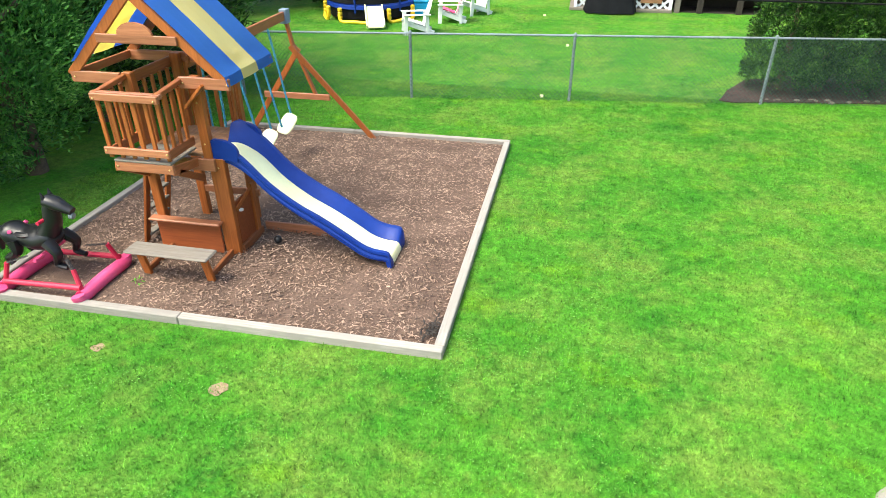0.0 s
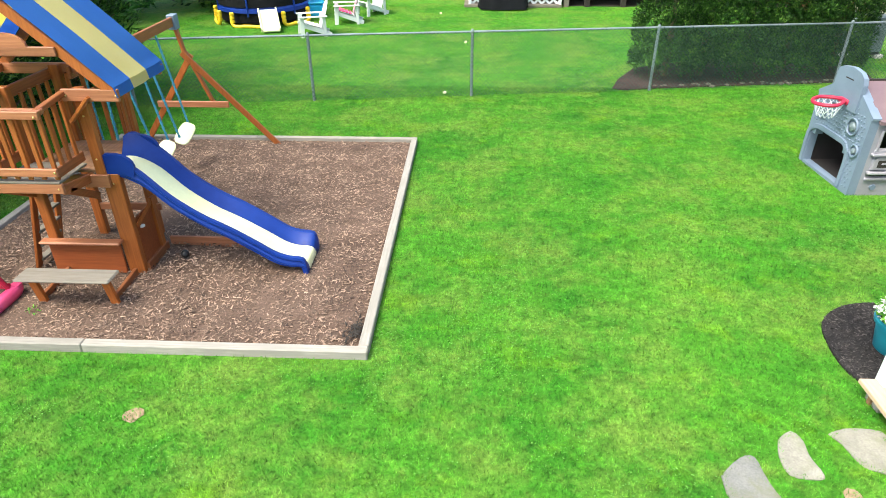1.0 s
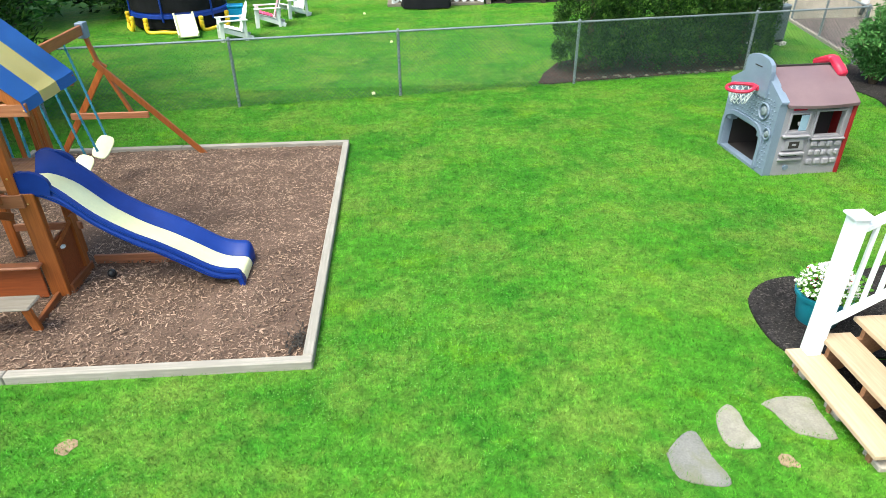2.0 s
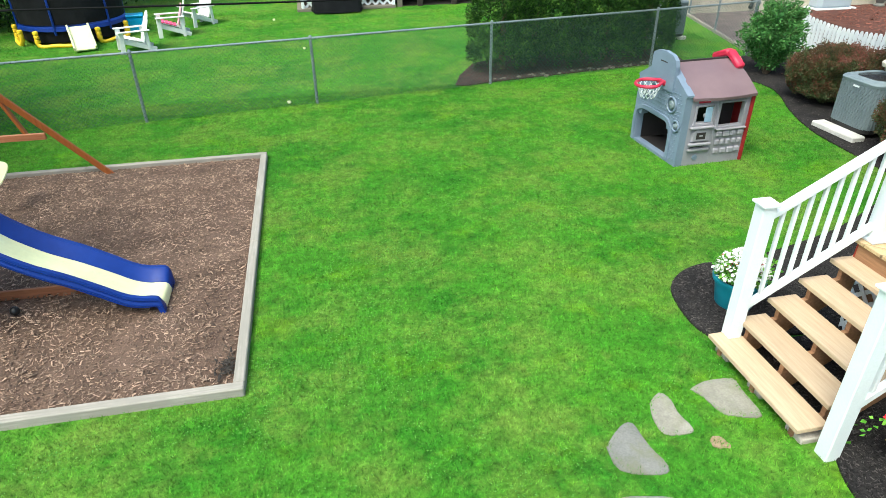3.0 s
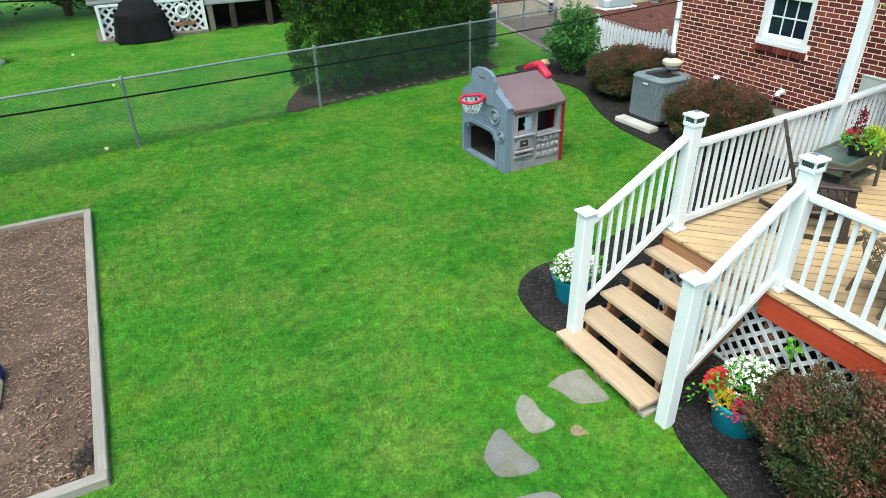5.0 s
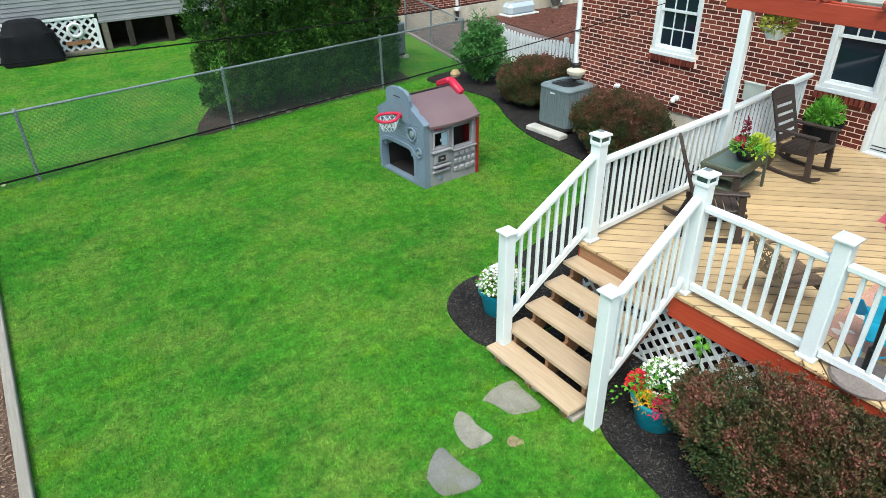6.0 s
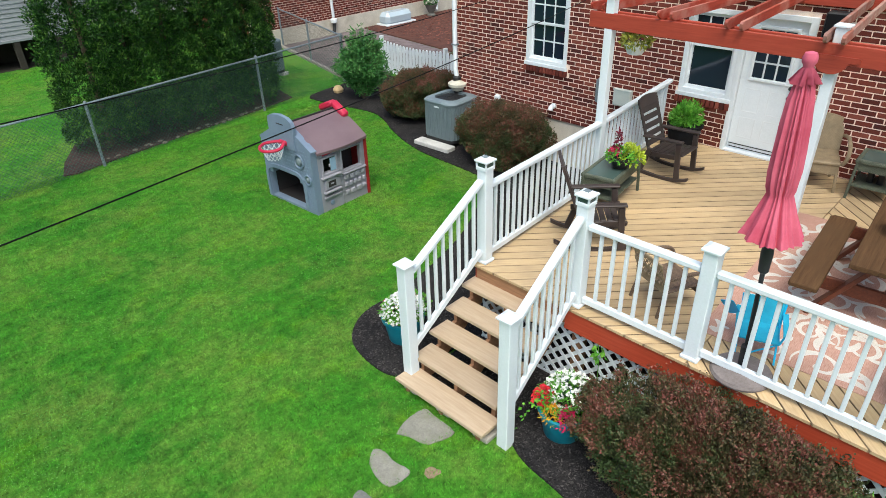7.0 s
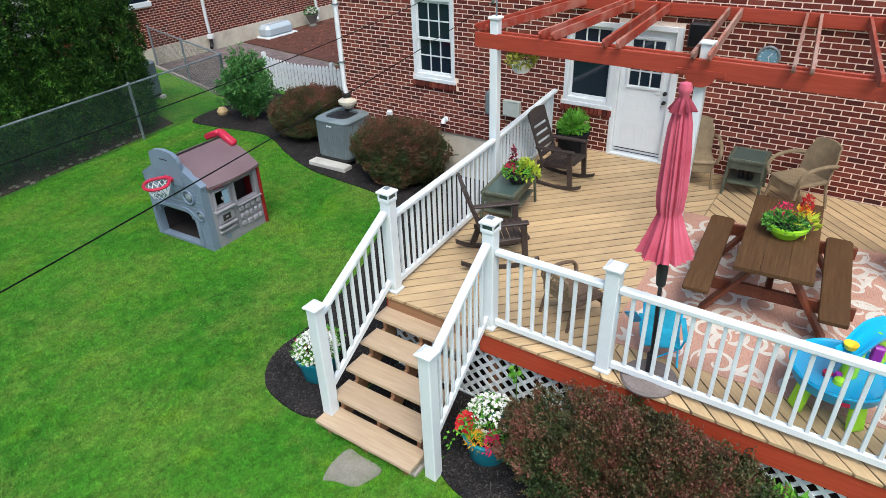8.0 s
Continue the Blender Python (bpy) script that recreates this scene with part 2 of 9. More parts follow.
M["galv"] = surface("galvanised_steel", (0.18, 0.22, 0.25), (0.26, 0.3, 0.33), 5, 0.45, metal=0.35, fine=80, relief=0.05, grain_tone=(0.95, 1.03))
M["wire"] = surface("fence_wire", (0.03, 0.075, 0.062), (0.058, 0.115, 0.097), 2, 0.7, metal=0.0, spec=0.2, fine=40, relief=0.0)
M["darkwire"] = surface("dark_fence_wire", (0.06, 0.065, 0.06), (0.12, 0.12, 0.11), 2, 0.6, metal=0.4, fine=40, relief=0.0)
M["cable"] = surface("black_cable", (0.006, 0.006, 0.007), (0.012, 0.012, 0.013), 5, 0.85, fine=50, relief=0.0, spec=0.1)
M["blue_plastic"] = surface("blue_plastic", (0.003, 0.022, 0.17), (0.005, 0.036, 0.24), 2, 0.45, fine=30, relief=0.02, spec=0.25, grain_tone=(0.95, 1.03))
M["cream_plastic"] = surface("pale_yellow_plastic", (0.64, 0.65, 0.37), (0.73, 0.74, 0.47), 2, 0.35, fine=30, relief=0.02, grain_tone=(0.95, 1.03))
M["tarp_blue"] = surface("blue_canvas", (0.055, 0.24, 0.66), (0.075, 0.29, 0.74), 2, 0.6, fine=150, relief=0.1, grain_tone=(0.95, 1.03))
M["tarp_yellow"] = surface("yellow_canvas", (0.72, 0.68, 0.36), (0.8, 0.76, 0.46), 2, 0.6, fine=150, relief=0.1, grain_tone=(0.95, 1.03))
for key in ("tarp_blue", "tarp_yellow"):
    tt = M[key].node_tree
    pb, tr, ms = tt.nodes["Principled BSDF"], tt.nodes.new("ShaderNodeBsdfTranslucent"), tt.nodes.new("ShaderNodeMixShader")
    tr.inputs["Color"].default_value = (0.03, 0.13, 0.55, 1) if key == "tarp_blue" else (0.85, 0.72, 0.08, 1)
    ms.inputs[0].default_value = 0.35
    tt.links.new(pb.outputs[0], ms.inputs[1])
    tt.links.new(tr.outputs[0], ms.inputs[2])
    tt.links.new(ms.outputs[0], tt.nodes["Material Output"].inputs["Surface"])
M["brass"] = surface("brass_plate", (0.75, 0.55, 0.22), (0.85, 0.66, 0.32), 20, 0.3, metal=1.0, fine=80, relief=0.05)
M["chain"] = surface("blue_coated_chain", (0.03, 0.19, 0.3), (0.05, 0.27, 0.4), 8, 0.5, fine=60, relief=0.1)
M["horse"] = surface("black_plastic", (0.006, 0.0065, 0.008), (0.012, 0.013, 0.015), 4, 0.35, fine=40, relief=0.05, grain_tone=(0.95, 1.03))
M["pink"] = surface("pink_plastic", (0.6, 0.05, 0.16), (0.74, 0.1, 0.24), 3, 0.4, fine=40, relief=0.03, grain_tone=(0.95, 1.03))
M["red"] = surface("red_plastic", (0.4, 0.014, 0.045), (0.5, 0.024, 0.065), 3, 0.4, fine=40, relief=0.03, grain_tone=(0.95, 1.03))
M["maroon"] = surface("maroon_plastic", (0.2, 0.01, 0.014), (0.27, 0.016, 0.02), 3, 0.4, fine=40, relief=0.03, grain_tone=(0.95, 1.03))
M["ph_grey"] = surface("blue_grey_plastic", (0.14, 0.19, 0.26), (0.185, 0.245, 0.32), 2, 0.5, fine=50, relief=0.12, grain_tone=(0.95, 1.03))
M["ph_tan"] = surface("warm_grey_plastic", (0.235, 0.23, 0.265), (0.305, 0.3, 0.335), 2, 0.5, fine=50, relief=0.12, grain_tone=(0.95, 1.03))
M["ph_roof"] = surface("mauve_brown_plastic", (0.14, 0.092, 0.105), (0.18, 0.122, 0.135), 2, 0.55, fine=50, relief=0.12, grain_tone=(0.95, 1.03))
# charcoal for slots and ridge; also the painted shade inside the play house
M["ph_dark"] = surface("charcoal_and_shade", (0.02, 0.018, 0.018), (0.035, 0.03, 0.03), 2, 0.7, fine=50, relief=0.0, grain_tone=(0.95, 1.03))
M["ac"] = surface("grey_painted_steel", (0.135, 0.175, 0.195), (0.18, 0.225, 0.245), 3, 0.5, fine=60, relief=0.04, grain_tone=(0.95, 1.03))
M["base_box"] = surface("grey_green_enamel", (0.42, 0.46, 0.43), (0.52, 0.56, 0.52), 3, 0.5, fine=60, relief=0.04, grain_tone=(0.95, 1.03))
M["black"] = surface("black_metal", (0.012, 0.012, 0.013), (0.025, 0.025, 0.026), 5, 0.5, fine=50, relief=0.05, grain_tone=(0.95, 1.03))
M["rocker"] = surface("dark_brown_resin", (0.032, 0.022, 0.02), (0.052, 0.038, 0.034), 3, 0.5, fine=45, relief=0.08, grain_tone=(0.95, 1.03))
M["petal_crimson"] = surface("crimson_petal", (0.13, 0.006, 0.025), (0.26, 0.015, 0.05), 6, 0.6, fine=60, relief=0.0, vary=(0.6, 1.3))
M["teal"] = surface("teal_glazed_pot", (0.01, 0.19, 0.26), (0.02, 0.25, 0.33), 3, 0.35, fine=40, relief=0.03, grain_tone=(0.95, 1.03))
M["lime"] = surface("lime_plastic", (0.28, 0.62, 0.025), (0.36, 0.7, 0.04), 3, 0.4, fine=40, relief=0.03, grain_tone=(0.95, 1.03))
M["aqua"] = surface("aqua_plastic", (0.01, 0.36, 0.66), (0.02, 0.43, 0.74), 2, 0.35, fine=40, relief=0.02, grain_tone=(0.95, 1.03))
M["aqua_cloth"] = surface("aqua_canvas", (0.015, 0.26, 0.4), (0.03, 0.38, 0.54), 6, 0.75, fine=140, relief=0.15, grain_tone=(0.95, 1.03))
M["yellow"] = surface("yellow_plastic", (0.8, 0.5, 0.02), (0.86, 0.6, 0.04), 3, 0.4, fine=40, relief=0.03, grain_tone=(0.95, 1.03))
M["purple"] = surface("purple_plastic", (0.25, 0.02, 0.3), (0.32, 0.03, 0.38), 3, 0.4, fine=40, relief=0.03, grain_tone=(0.95, 1.03))
M["umbrella"] = surface("red_umbrella_cloth", (0.43, 0.05, 0.095), (0.62, 0.135, 0.205), 3, 0.75, fine=150, relief=0.12, grain_tone=(0.95, 1.03))
M["dark_lawn_green"] = surface("dark_green_hose_box", (0.012, 0.05, 0.04), (0.02, 0.075, 0.055), 4, 0.5, fine=50, relief=0.05)
M["adirondack"] = surface("pale_resin", (0.6, 0.63, 0.63), (0.7, 0.72, 0.71), 3, 0.45, fine=50, relief=0.05, grain_tone=(0.95, 1.03))
M["siding"] = surface("grey_siding", (0.215, 0.225, 0.24), (0.27, 0.28, 0.3), 1.5, 0.6, fine=40, relief=0.05, grain_tone=(0.95, 1.03))
# dark boards and roofs; also the painted shade under the neighbouring porch
M["shadow_board"] = surface("dark_wood_and_shade", (0.02, 0.017, 0.014), (0.045, 0.036, 0.03), 3, 0.9, fine=30, relief=0.3)
M["cover"] = surface("black_vinyl_cover", (0.005, 0.0055, 0.007), (0.012, 0.013, 0.016), 2, 0.75, fine=25, relief=0.3, spec=0.12, grain_tone=(0.95, 1.03))
M["base_disc"] = surface("umbrella_base_resin", (0.17, 0.14, 0.13), (0.23, 0.195, 0.185), 4, 0.7, fine=40, relief=0.2)
M["leaf_dark"] = foliage("arborvitae_leaf", [(0.0, (0.003, 0.013, 0.003)), (0.4, (0.011, 0.045, 0.007)), (0.62, (0.035, 0.11, 0.014)), (0.82, (0.095, 0.2, 0.028)), (1.0, (0.16, 0.28, 0.045))], patch=1.6, drift=1.5, lone=0.5)
M["leaf_maple"] = foliage("broad_leaf", [(0.0, (0.008, 0.04, 0.01)), (0.4, (0.035, 0.15, 0.026)), (0.75, (0.11, 0.32, 0.055)), (1.0, (0.24, 0.5, 0.11))], drift=1.7, patch=0.6)
M["leaf_shrub"] = foliage("shrub_leaf", [(0.0, (0.016, 0.075, 0.016)), (0.5, (0.05, 0.175, 0.04)), (1.0, (0.14, 0.32, 0.085))], drift=1.3)
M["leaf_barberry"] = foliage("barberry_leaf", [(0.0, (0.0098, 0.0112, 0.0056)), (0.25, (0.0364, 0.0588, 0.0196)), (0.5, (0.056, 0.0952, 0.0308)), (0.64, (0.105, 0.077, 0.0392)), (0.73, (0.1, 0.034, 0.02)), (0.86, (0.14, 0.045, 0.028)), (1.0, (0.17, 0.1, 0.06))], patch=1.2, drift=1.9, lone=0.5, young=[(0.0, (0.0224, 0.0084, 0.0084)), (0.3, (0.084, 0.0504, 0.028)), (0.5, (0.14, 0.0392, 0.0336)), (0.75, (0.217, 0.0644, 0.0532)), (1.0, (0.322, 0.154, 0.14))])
M["leaf_bright"] = foliage("bright_leaf", [(0.0, (0.04, 0.16, 0.015)), (0.5, (0.1, 0.32, 0.03)), (1.0, (0.22, 0.46, 0.06))])
M["leaf_lime"] = foliage("lime_leaf", [(0.0, (0.2, 0.3, 0.02)), (0.5, (0.4, 0.5, 0.04)), (1.0, (0.6, 0.65, 0.1))])
M["petal_white"] = foliage("white_petal", [(0.0, (0.6, 0.6, 0.55)), (0.5, (0.75, 0.76, 0.72)), (1.0, (0.85, 0.85, 0.82))])
M["petal_red"] = foliage("red_petal", [(0.0, (0.35, 0.01, 0.02)), (0.5, (0.55, 0.015, 0.03)), (1.0, (0.7, 0.05, 0.04))])
M["petal_gold"] = foliage("gold_petal", [(0.0, (0.62, 0.16, 0.012)), (0.5, (0.8, 0.42, 0.03)), (1.0, (0.86, 0.65, 0.06))])
M["petal_magenta"] = foliage("magenta_petal", [(0.0, (0.36, 0.01, 0.06)), (0.5, (0.58, 0.02, 0.1)), (1.0, (0.72, 0.07, 0.2))])


def wicker(name, a, b):
    m, t, p = nodes_of(name, 0.65)
    tc = t.nodes.new("ShaderNodeTexCoord")
    w = t.nodes.new("ShaderNodeTexChecker")
    w.inputs["Scale"].default_value = 110
    w.inputs["Color1"].default_value, w.inputs["Color2"].default_value = (*a, 1), (*b, 1)
    link(t, tc.outputs["Object"], w.inputs["Vector"])
    n = noise_node(t, tc.outputs["Object"], 9, 4, 0.6)
    link(t, mix(t, 1.0, w.outputs[0], ramp(t, n, [(0.3, (0.75,) * 3), (0.7, (1.15,) * 3)]), "MULTIPLY"), p.inputs["Base Color"])
    bump(t, p, w.outputs["Fac"], 0.5, 0.005)
    return m


M["wicker_tan"] = wicker("tan_wicker", (0.235, 0.175, 0.105), (0.27, 0.205, 0.125))
M["wicker_brown"] = wicker("brown_wicker", (0.1, 0.062, 0.04), (0.2, 0.135, 0.09))
M["wicker_green"] = wicker("grey_green_wicker", (0.06, 0.072, 0.05), (0.105, 0.12, 0.085))


def glass(name, tint, rough=0.03):
    m, _, p = nodes_of(name, rough, 0, 0.5)
    p.inputs["Base Color"].default_value = (*tint, 1)
    return m


M["pane"] = glass("dark_window_glass", (0.01, 0.018, 0.03))
M["table_glass"] = glass("green_table_glass", (0.06, 0.095, 0.085), 0.08)
M["dome"] = glass("clear_plastic_cover", (0.42, 0.5, 0.56), 0.12)
M["water"] = glass("tub_water", (0.02, 0.3, 0.55), 0.02)


def rug_material():
    m, t, p = nodes_of("rug_weave", 0.95, 0, 0.1)
    tc = t.nodes.new("ShaderNodeTexCoord")
    st = noise_node(t, tc.outputs["Object"], 130, 2, 0.6, (0.12, 1, 1))
    br = noise_node(t, tc.outputs["Object"], 1.6, 4, 0.6)
    col = ramp(t, st, [(0.3, (0.42, 0.22, 0.16)), (0.7, (0.56, 0.35, 0.28))])
    col = mix(t, 1.0, col, ramp(t, br, [(0.3, (0.82,) * 3), (0.7, (1.1,) * 3)]), "MULTIPLY")
    link(t, col, p.inputs["Base Color"])
    bump(t, p, st, 0.3, 0.004)
    return m


M["rug"] = rug_material()
M["rug_cream"] = surface("rug_cream_yarn", (0.58, 0.53, 0.47), (0.7, 0.65, 0.59), 5, 0.95, fine=120, relief=0.2)


# ---- mesh helpers ----
def thing(name, x, y, z, rz=0.0, label="", category="", group="", kind=""):
    ob = new(name)
    ob.empty_display_size = 0.2
    ob.matrix_world = pose(x, y, z, 0, 0, rz)
    return tagged(ob, label, category, group, kind)


def part(name, bm, material, parent=None, label="", smooth=False, at=None):
    """Links a bmesh, or a finished mesh, as one mesh object under a thing or under a part."""
    if isinstance(bm, bmesh.types.BMesh):
        me = bpy.data.meshes.new(name)
        bmesh.ops.recalc_face_normals(bm, faces=bm.faces)
        bm.to_mesh(me)
        bm.free()
    else:
        me = bm
    if material is not None and not me.materials:
        me.materials.append(material)
    if smooth:
        me.shade_smooth()
        me.set_sharp_from_angle(angle=radians(38))
    ob = new(name, me)
    if parent is not None:
        ob.parent = parent
    if at is not None:
        ob.matrix_basis = at
    if label:
        ob["label"] = label
    return ob


def mesh_np(name, verts, faces):
    me = bpy.data.meshes.new(name)
    verts, faces = np.asarray(verts, np.float32), np.asarray(faces, np.int32)
    n, k = faces.shape
    me.vertices.add(len(verts))
    me.vertices.foreach_set("co", verts.ravel())
    me.loops.add(n * k)
    me.loops.foreach_set("vertex_index", faces.ravel())
    me.polygons.add(n)
    me.polygons.foreach_set("loop_start", np.arange(0, n * k, k, dtype=np.int32))
    me.update(calc_edges=True)
    me.shade_flat()
    return me


def box(bm, x0, x1, y0, y1, z0, z1, bev=0.0, m=None):
    g = bmesh.ops.create_cube(bm, size=1.0)["verts"]
    t = Matrix.Translation(((x0 + x1) / 2, (y0 + y1) / 2, (z0 + z1) / 2)) @ Matrix.Diagonal((abs(x1 - x0), abs(y1 - y0), abs(z1 - z0), 1))
    bmesh.ops.transform(bm, matrix=t if m is None else m @ t, verts=g)
    if bev:
        es = list({e for v in g for e in v.link_edges})
        bmesh.ops.bevel(bm, geom=es, offset=bev, segments=1, affect="EDGES")
    return bm


def beam(bm, p, q, w, h, bev=0.004, up=(0, 0, 1)):
    """A board from p to q, w wide and h deep."""
    p, q = Vector(p), Vector(q)
    d = q - p
    x = d.normalized()
    u = Vector(up)
    if abs(x.dot(u)) > 0.98:
        u = Vector((0, 1, 0))
    y = u.cross(x).normalized()
    z = x.cross(y)
    m = Matrix((x, y, z)).transposed().to_4x4()
    m.translation = (p + q) / 2
    return box(bm, -d.length / 2, d.length / 2, -w / 2, w / 2, -h / 2, h / 2, bev, m)


def tube(bm, pts, r, n=8, caps=True):
    pts = [Vector(p) for p in pts]
    rs = r if isinstance(r, (list, tuple)) else [r] * len(pts)
    rings, ref = [], None
    for i, p in enumerate(pts):
        d = (pts[min(i + 1, len(pts) - 1)] - pts[max(i - 1, 0)]).normalized()
        if ref is None:
            ref = d.orthogonal().normalized()
        a = (ref - d * ref.dot(d)).normalized()
        ref, b = a, d.cross(a)
        rings.append([bm.verts.new(p + (a * math.cos(6.28318 * k / n) + b * math.sin(6.28318 * k / n)) * rs[i]) for k in range(n)])
    for u, v in zip(rings, rings[1:]):
        for k in range(n):
            bm.faces.new((u[k], u[(k + 1) % n], v[(k + 1) % n], v[k]))
    if caps:
        bm.faces.new(rings[0][::-1])
        bm.faces.new(rings[-1])
    return bm


def lathe(bm, profile, n=24, at=(0, 0, 0), wobble=0.0, caps=True):
    rings = []
    if len(profile) == 2 and profile[0][0] < 1e-4:
        profile = profile[1:]
    for r, z in profile:
        rings.append([bm.verts.new((at[0] + r * math.cos(6.28318 * k / n) * (1 + wobble * math.sin(k * 2.5)), at[1] + r * math.sin(6.28318 * k / n), at[2] + z)) for k in range(n)])
    for u, v in zip(rings, rings[1:]):
        for k in range(n):
            bm.faces.new((u[k], u[(k + 1) % n], v[(k + 1) % n], v[k]))
    if caps and len(profile) > 1 and profile[0][0] > 1e-4:
        bm.faces.new(rings[0][::-1])
    if caps and profile[-1][0] > 1e-4:
        bm.faces.new(rings[-1])
    return bm


def slab(bm, pts, z0, z1, m=None, bev=0.0):
    """A plate of the outline pts, from z0 to z1."""
    lo = [bm.verts.new((x, y, z0)) for x, y in pts]
    hi = [bm.verts.new((x, y, z1)) for x, y in pts]
    n = len(pts)
    faces = [bm.faces.new(lo[::-1]), bm.faces.new(hi)] + [bm.faces.new((lo[i], lo[(i + 1) % n], hi[(i + 1) % n], hi[i])) for i in range(n)]
    if m is not None:
        bmesh.ops.transform(bm, matrix=m, verts=lo + hi)
    if bev:
        bmesh.ops.bevel(bm, geom=list(faces[1].edges), offset=bev, segments=1, affect="EDGES")
    return bm


def clip(poly, a, b, c):
    """The part of a polygon where a x + b y <= c."""
    out = []
    for (p, q) in zip(poly, poly[1:] + poly[:1]):
        dp, dq = a * p[0] + b * p[1] - c, a * q[0] + b * q[1] - c
        if dp <= 0:
            out.append(p)
        if (dp < 0 < dq) or (dq < 0 < dp):
            s = dp / (dp - dq)
            out.append((p[0] + s * (q[0] - p[0]), p[1] + s * (q[1] - p[1])))
    return out


def strip(poly, d, lo, hi):
    """The part of a convex polygon between two lines across the direction d."""
    nx, ny = -d[1], d[0]
    return clip(clip(poly, nx, ny, hi), -nx, -ny, -lo)


def smooth_line(pts, steps=6):
    """A smooth curve through the given points."""
    pts = [Vector(p) for p in pts]
    out = []
    for i in range(len(pts) - 1):
        p0, p1, p2, p3 = pts[max(i - 1, 0)], pts[i], pts[i + 1], pts[min(i + 2, len(pts) - 1)]
        for s in range(steps):
            t = s / steps
            out.append(0.5 * ((2 * p1) + (p2 - p0) * t + (2 * p0 - 5 * p1 + 4 * p2 - p3) * t * t + (3 * p1 - p0 - 3 * p2 + p3) * t ** 3))
    return out + [pts[-1]]


def leaves(name, pts, normals, length, width, rng, droop=0.5):
    """Many small folded leaves: each a kinked four-cornered blade."""
    n = len(pts)
    L = (length * rng.uniform(0.65, 1.3, n))[:, None]
    Wd = (width * rng.uniform(0.7, 1.25, n))[:, None]
    d = normals + rng.normal(0, droop, (n, 3))
    d /= np.linalg.norm(d, axis=1)[:, None] + 1e-9
    s = np.cross(d, rng.normal(0, 1, (n, 3)))
    s /= np.linalg.norm(s, axis=1)[:, None] + 1e-9
    k = np.cross(d, s)
    a, tip = pts, pts + d * L
    mid = pts + d * L * 0.45
    l, r = mid + s * Wd * 0.5 + k * Wd * 0.18, mid - s * Wd * 0.5 + k * Wd * 0.18
    v = np.stack([a, l, tip, r], 1).reshape(-1, 3)
    i = np.arange(n)[:, None] * 4
    f = np.concatenate([np.hstack([i, i + 1, i + 2]), np.hstack([i, i + 2, i + 3])])
    return mesh_np(name, v, f)


def lumps(u, rng, count=40, amp=0.2, width=0.35):
    """An uneven factor over directions u: rounded swells and hollows."""
    c = rng.normal(0, 1, (count, 3))
    c /= np.linalg.norm(c, axis=1)[:, None]
    h = rng.uniform(-1, 1, count)
    f = np.ones(len(u))
    for ci, hi in zip(c, h):
        f += amp * hi * np.exp(-((u - ci) ** 2).sum(1) / width ** 2)
    return f


def crown(name, size, count, length, width, material, parent, seed, base=0.0, shell=0.35, amp=0.22, droop=0.6, up=0.2, label="", at=(0, 0, 0), boxy=2.0, fine=0, shoots=0):
    """A leafy crown of the half-axes size, resting on the height base."""
    rng = np.random.default_rng(seed)
    u = rng.normal(0, 1, (count, 3))
    u /= np.linalg.norm(u, axis=1)[:, None]
    f = lumps(u, rng, 60, amp, 0.33) * lumps(u, rng, 240, amp * 0.8, 0.13) * (1 - shell * rng.random(count) ** 2.2)
    if fine:
        f *= lumps(u, rng, fine, amp * 0.7, 0.07)
    f = np.minimum(f, 1.18)
    f /= (np.abs(u) ** boxy).sum(1) ** (1 / boxy)
    p = u * f[:, None] * np.array(size) + np.array([0, 0, size[2] + base])
    p[:, 2] = np.where(p[:, 2] < base, base + rng.random(count) * 0.25 * size[2], p[:, 2])
    p += np.array(at)
    nrm = u / np.array(size)
    nrm /= np.linalg.norm(nrm, axis=1)[:, None]
    nrm[:, 2] += up
    if shoots:
        k = rng.choice(np.flatnonzero((f > np.quantile(f, 0.6)) & (u[:, 2] > -0.2)), shoots)
        d = nrm[k] + np.array([0, 0, 0.5]) + rng.normal(0, 0.35, (shoots, 3))
        d /= np.linalg.norm(d, axis=1)[:, None]
        far = rng.uniform(0.04, 0.13, shoots)[:, None, None] * np.linspace(0.1, 1, 11)[None, :, None]
        q = (p[k][:, None] + d[:, None] * far + rng.normal(0, 0.007, (shoots, 11, 3))).reshape(-1, 3)
        p, nrm = np.concatenate([p, q]), np.concatenate([nrm, np.repeat(d, 11, 0) * 0.4 + rng.normal(0, 0.6, (shoots * 11, 3))])
    return part(name, leaves(name, p, nrm, length, width, rng, droop), material, parent, label)


def stems(bm, n, height, spread, r, seed, z0=0.0):
    rng = random.Random(seed)
    for i in range(n):
        a = 6.283 * i / n + rng.uniform(-0.3, 0.3)
        s = spread * rng.uniform(0.5, 1.0)
        h = height * rng.uniform(0.75, 1.0)
        tube(bm, [(0.04 * math.cos(a), 0.04 * math.sin(a), z0), (0.45 * s * math.cos(a), 0.45 * s * math.sin(a), z0 + h * 0.5), (s * math.cos(a), s * math.sin(a), z0 + h)], [r, r * 0.7, r * 0.25], 6)
    return bm


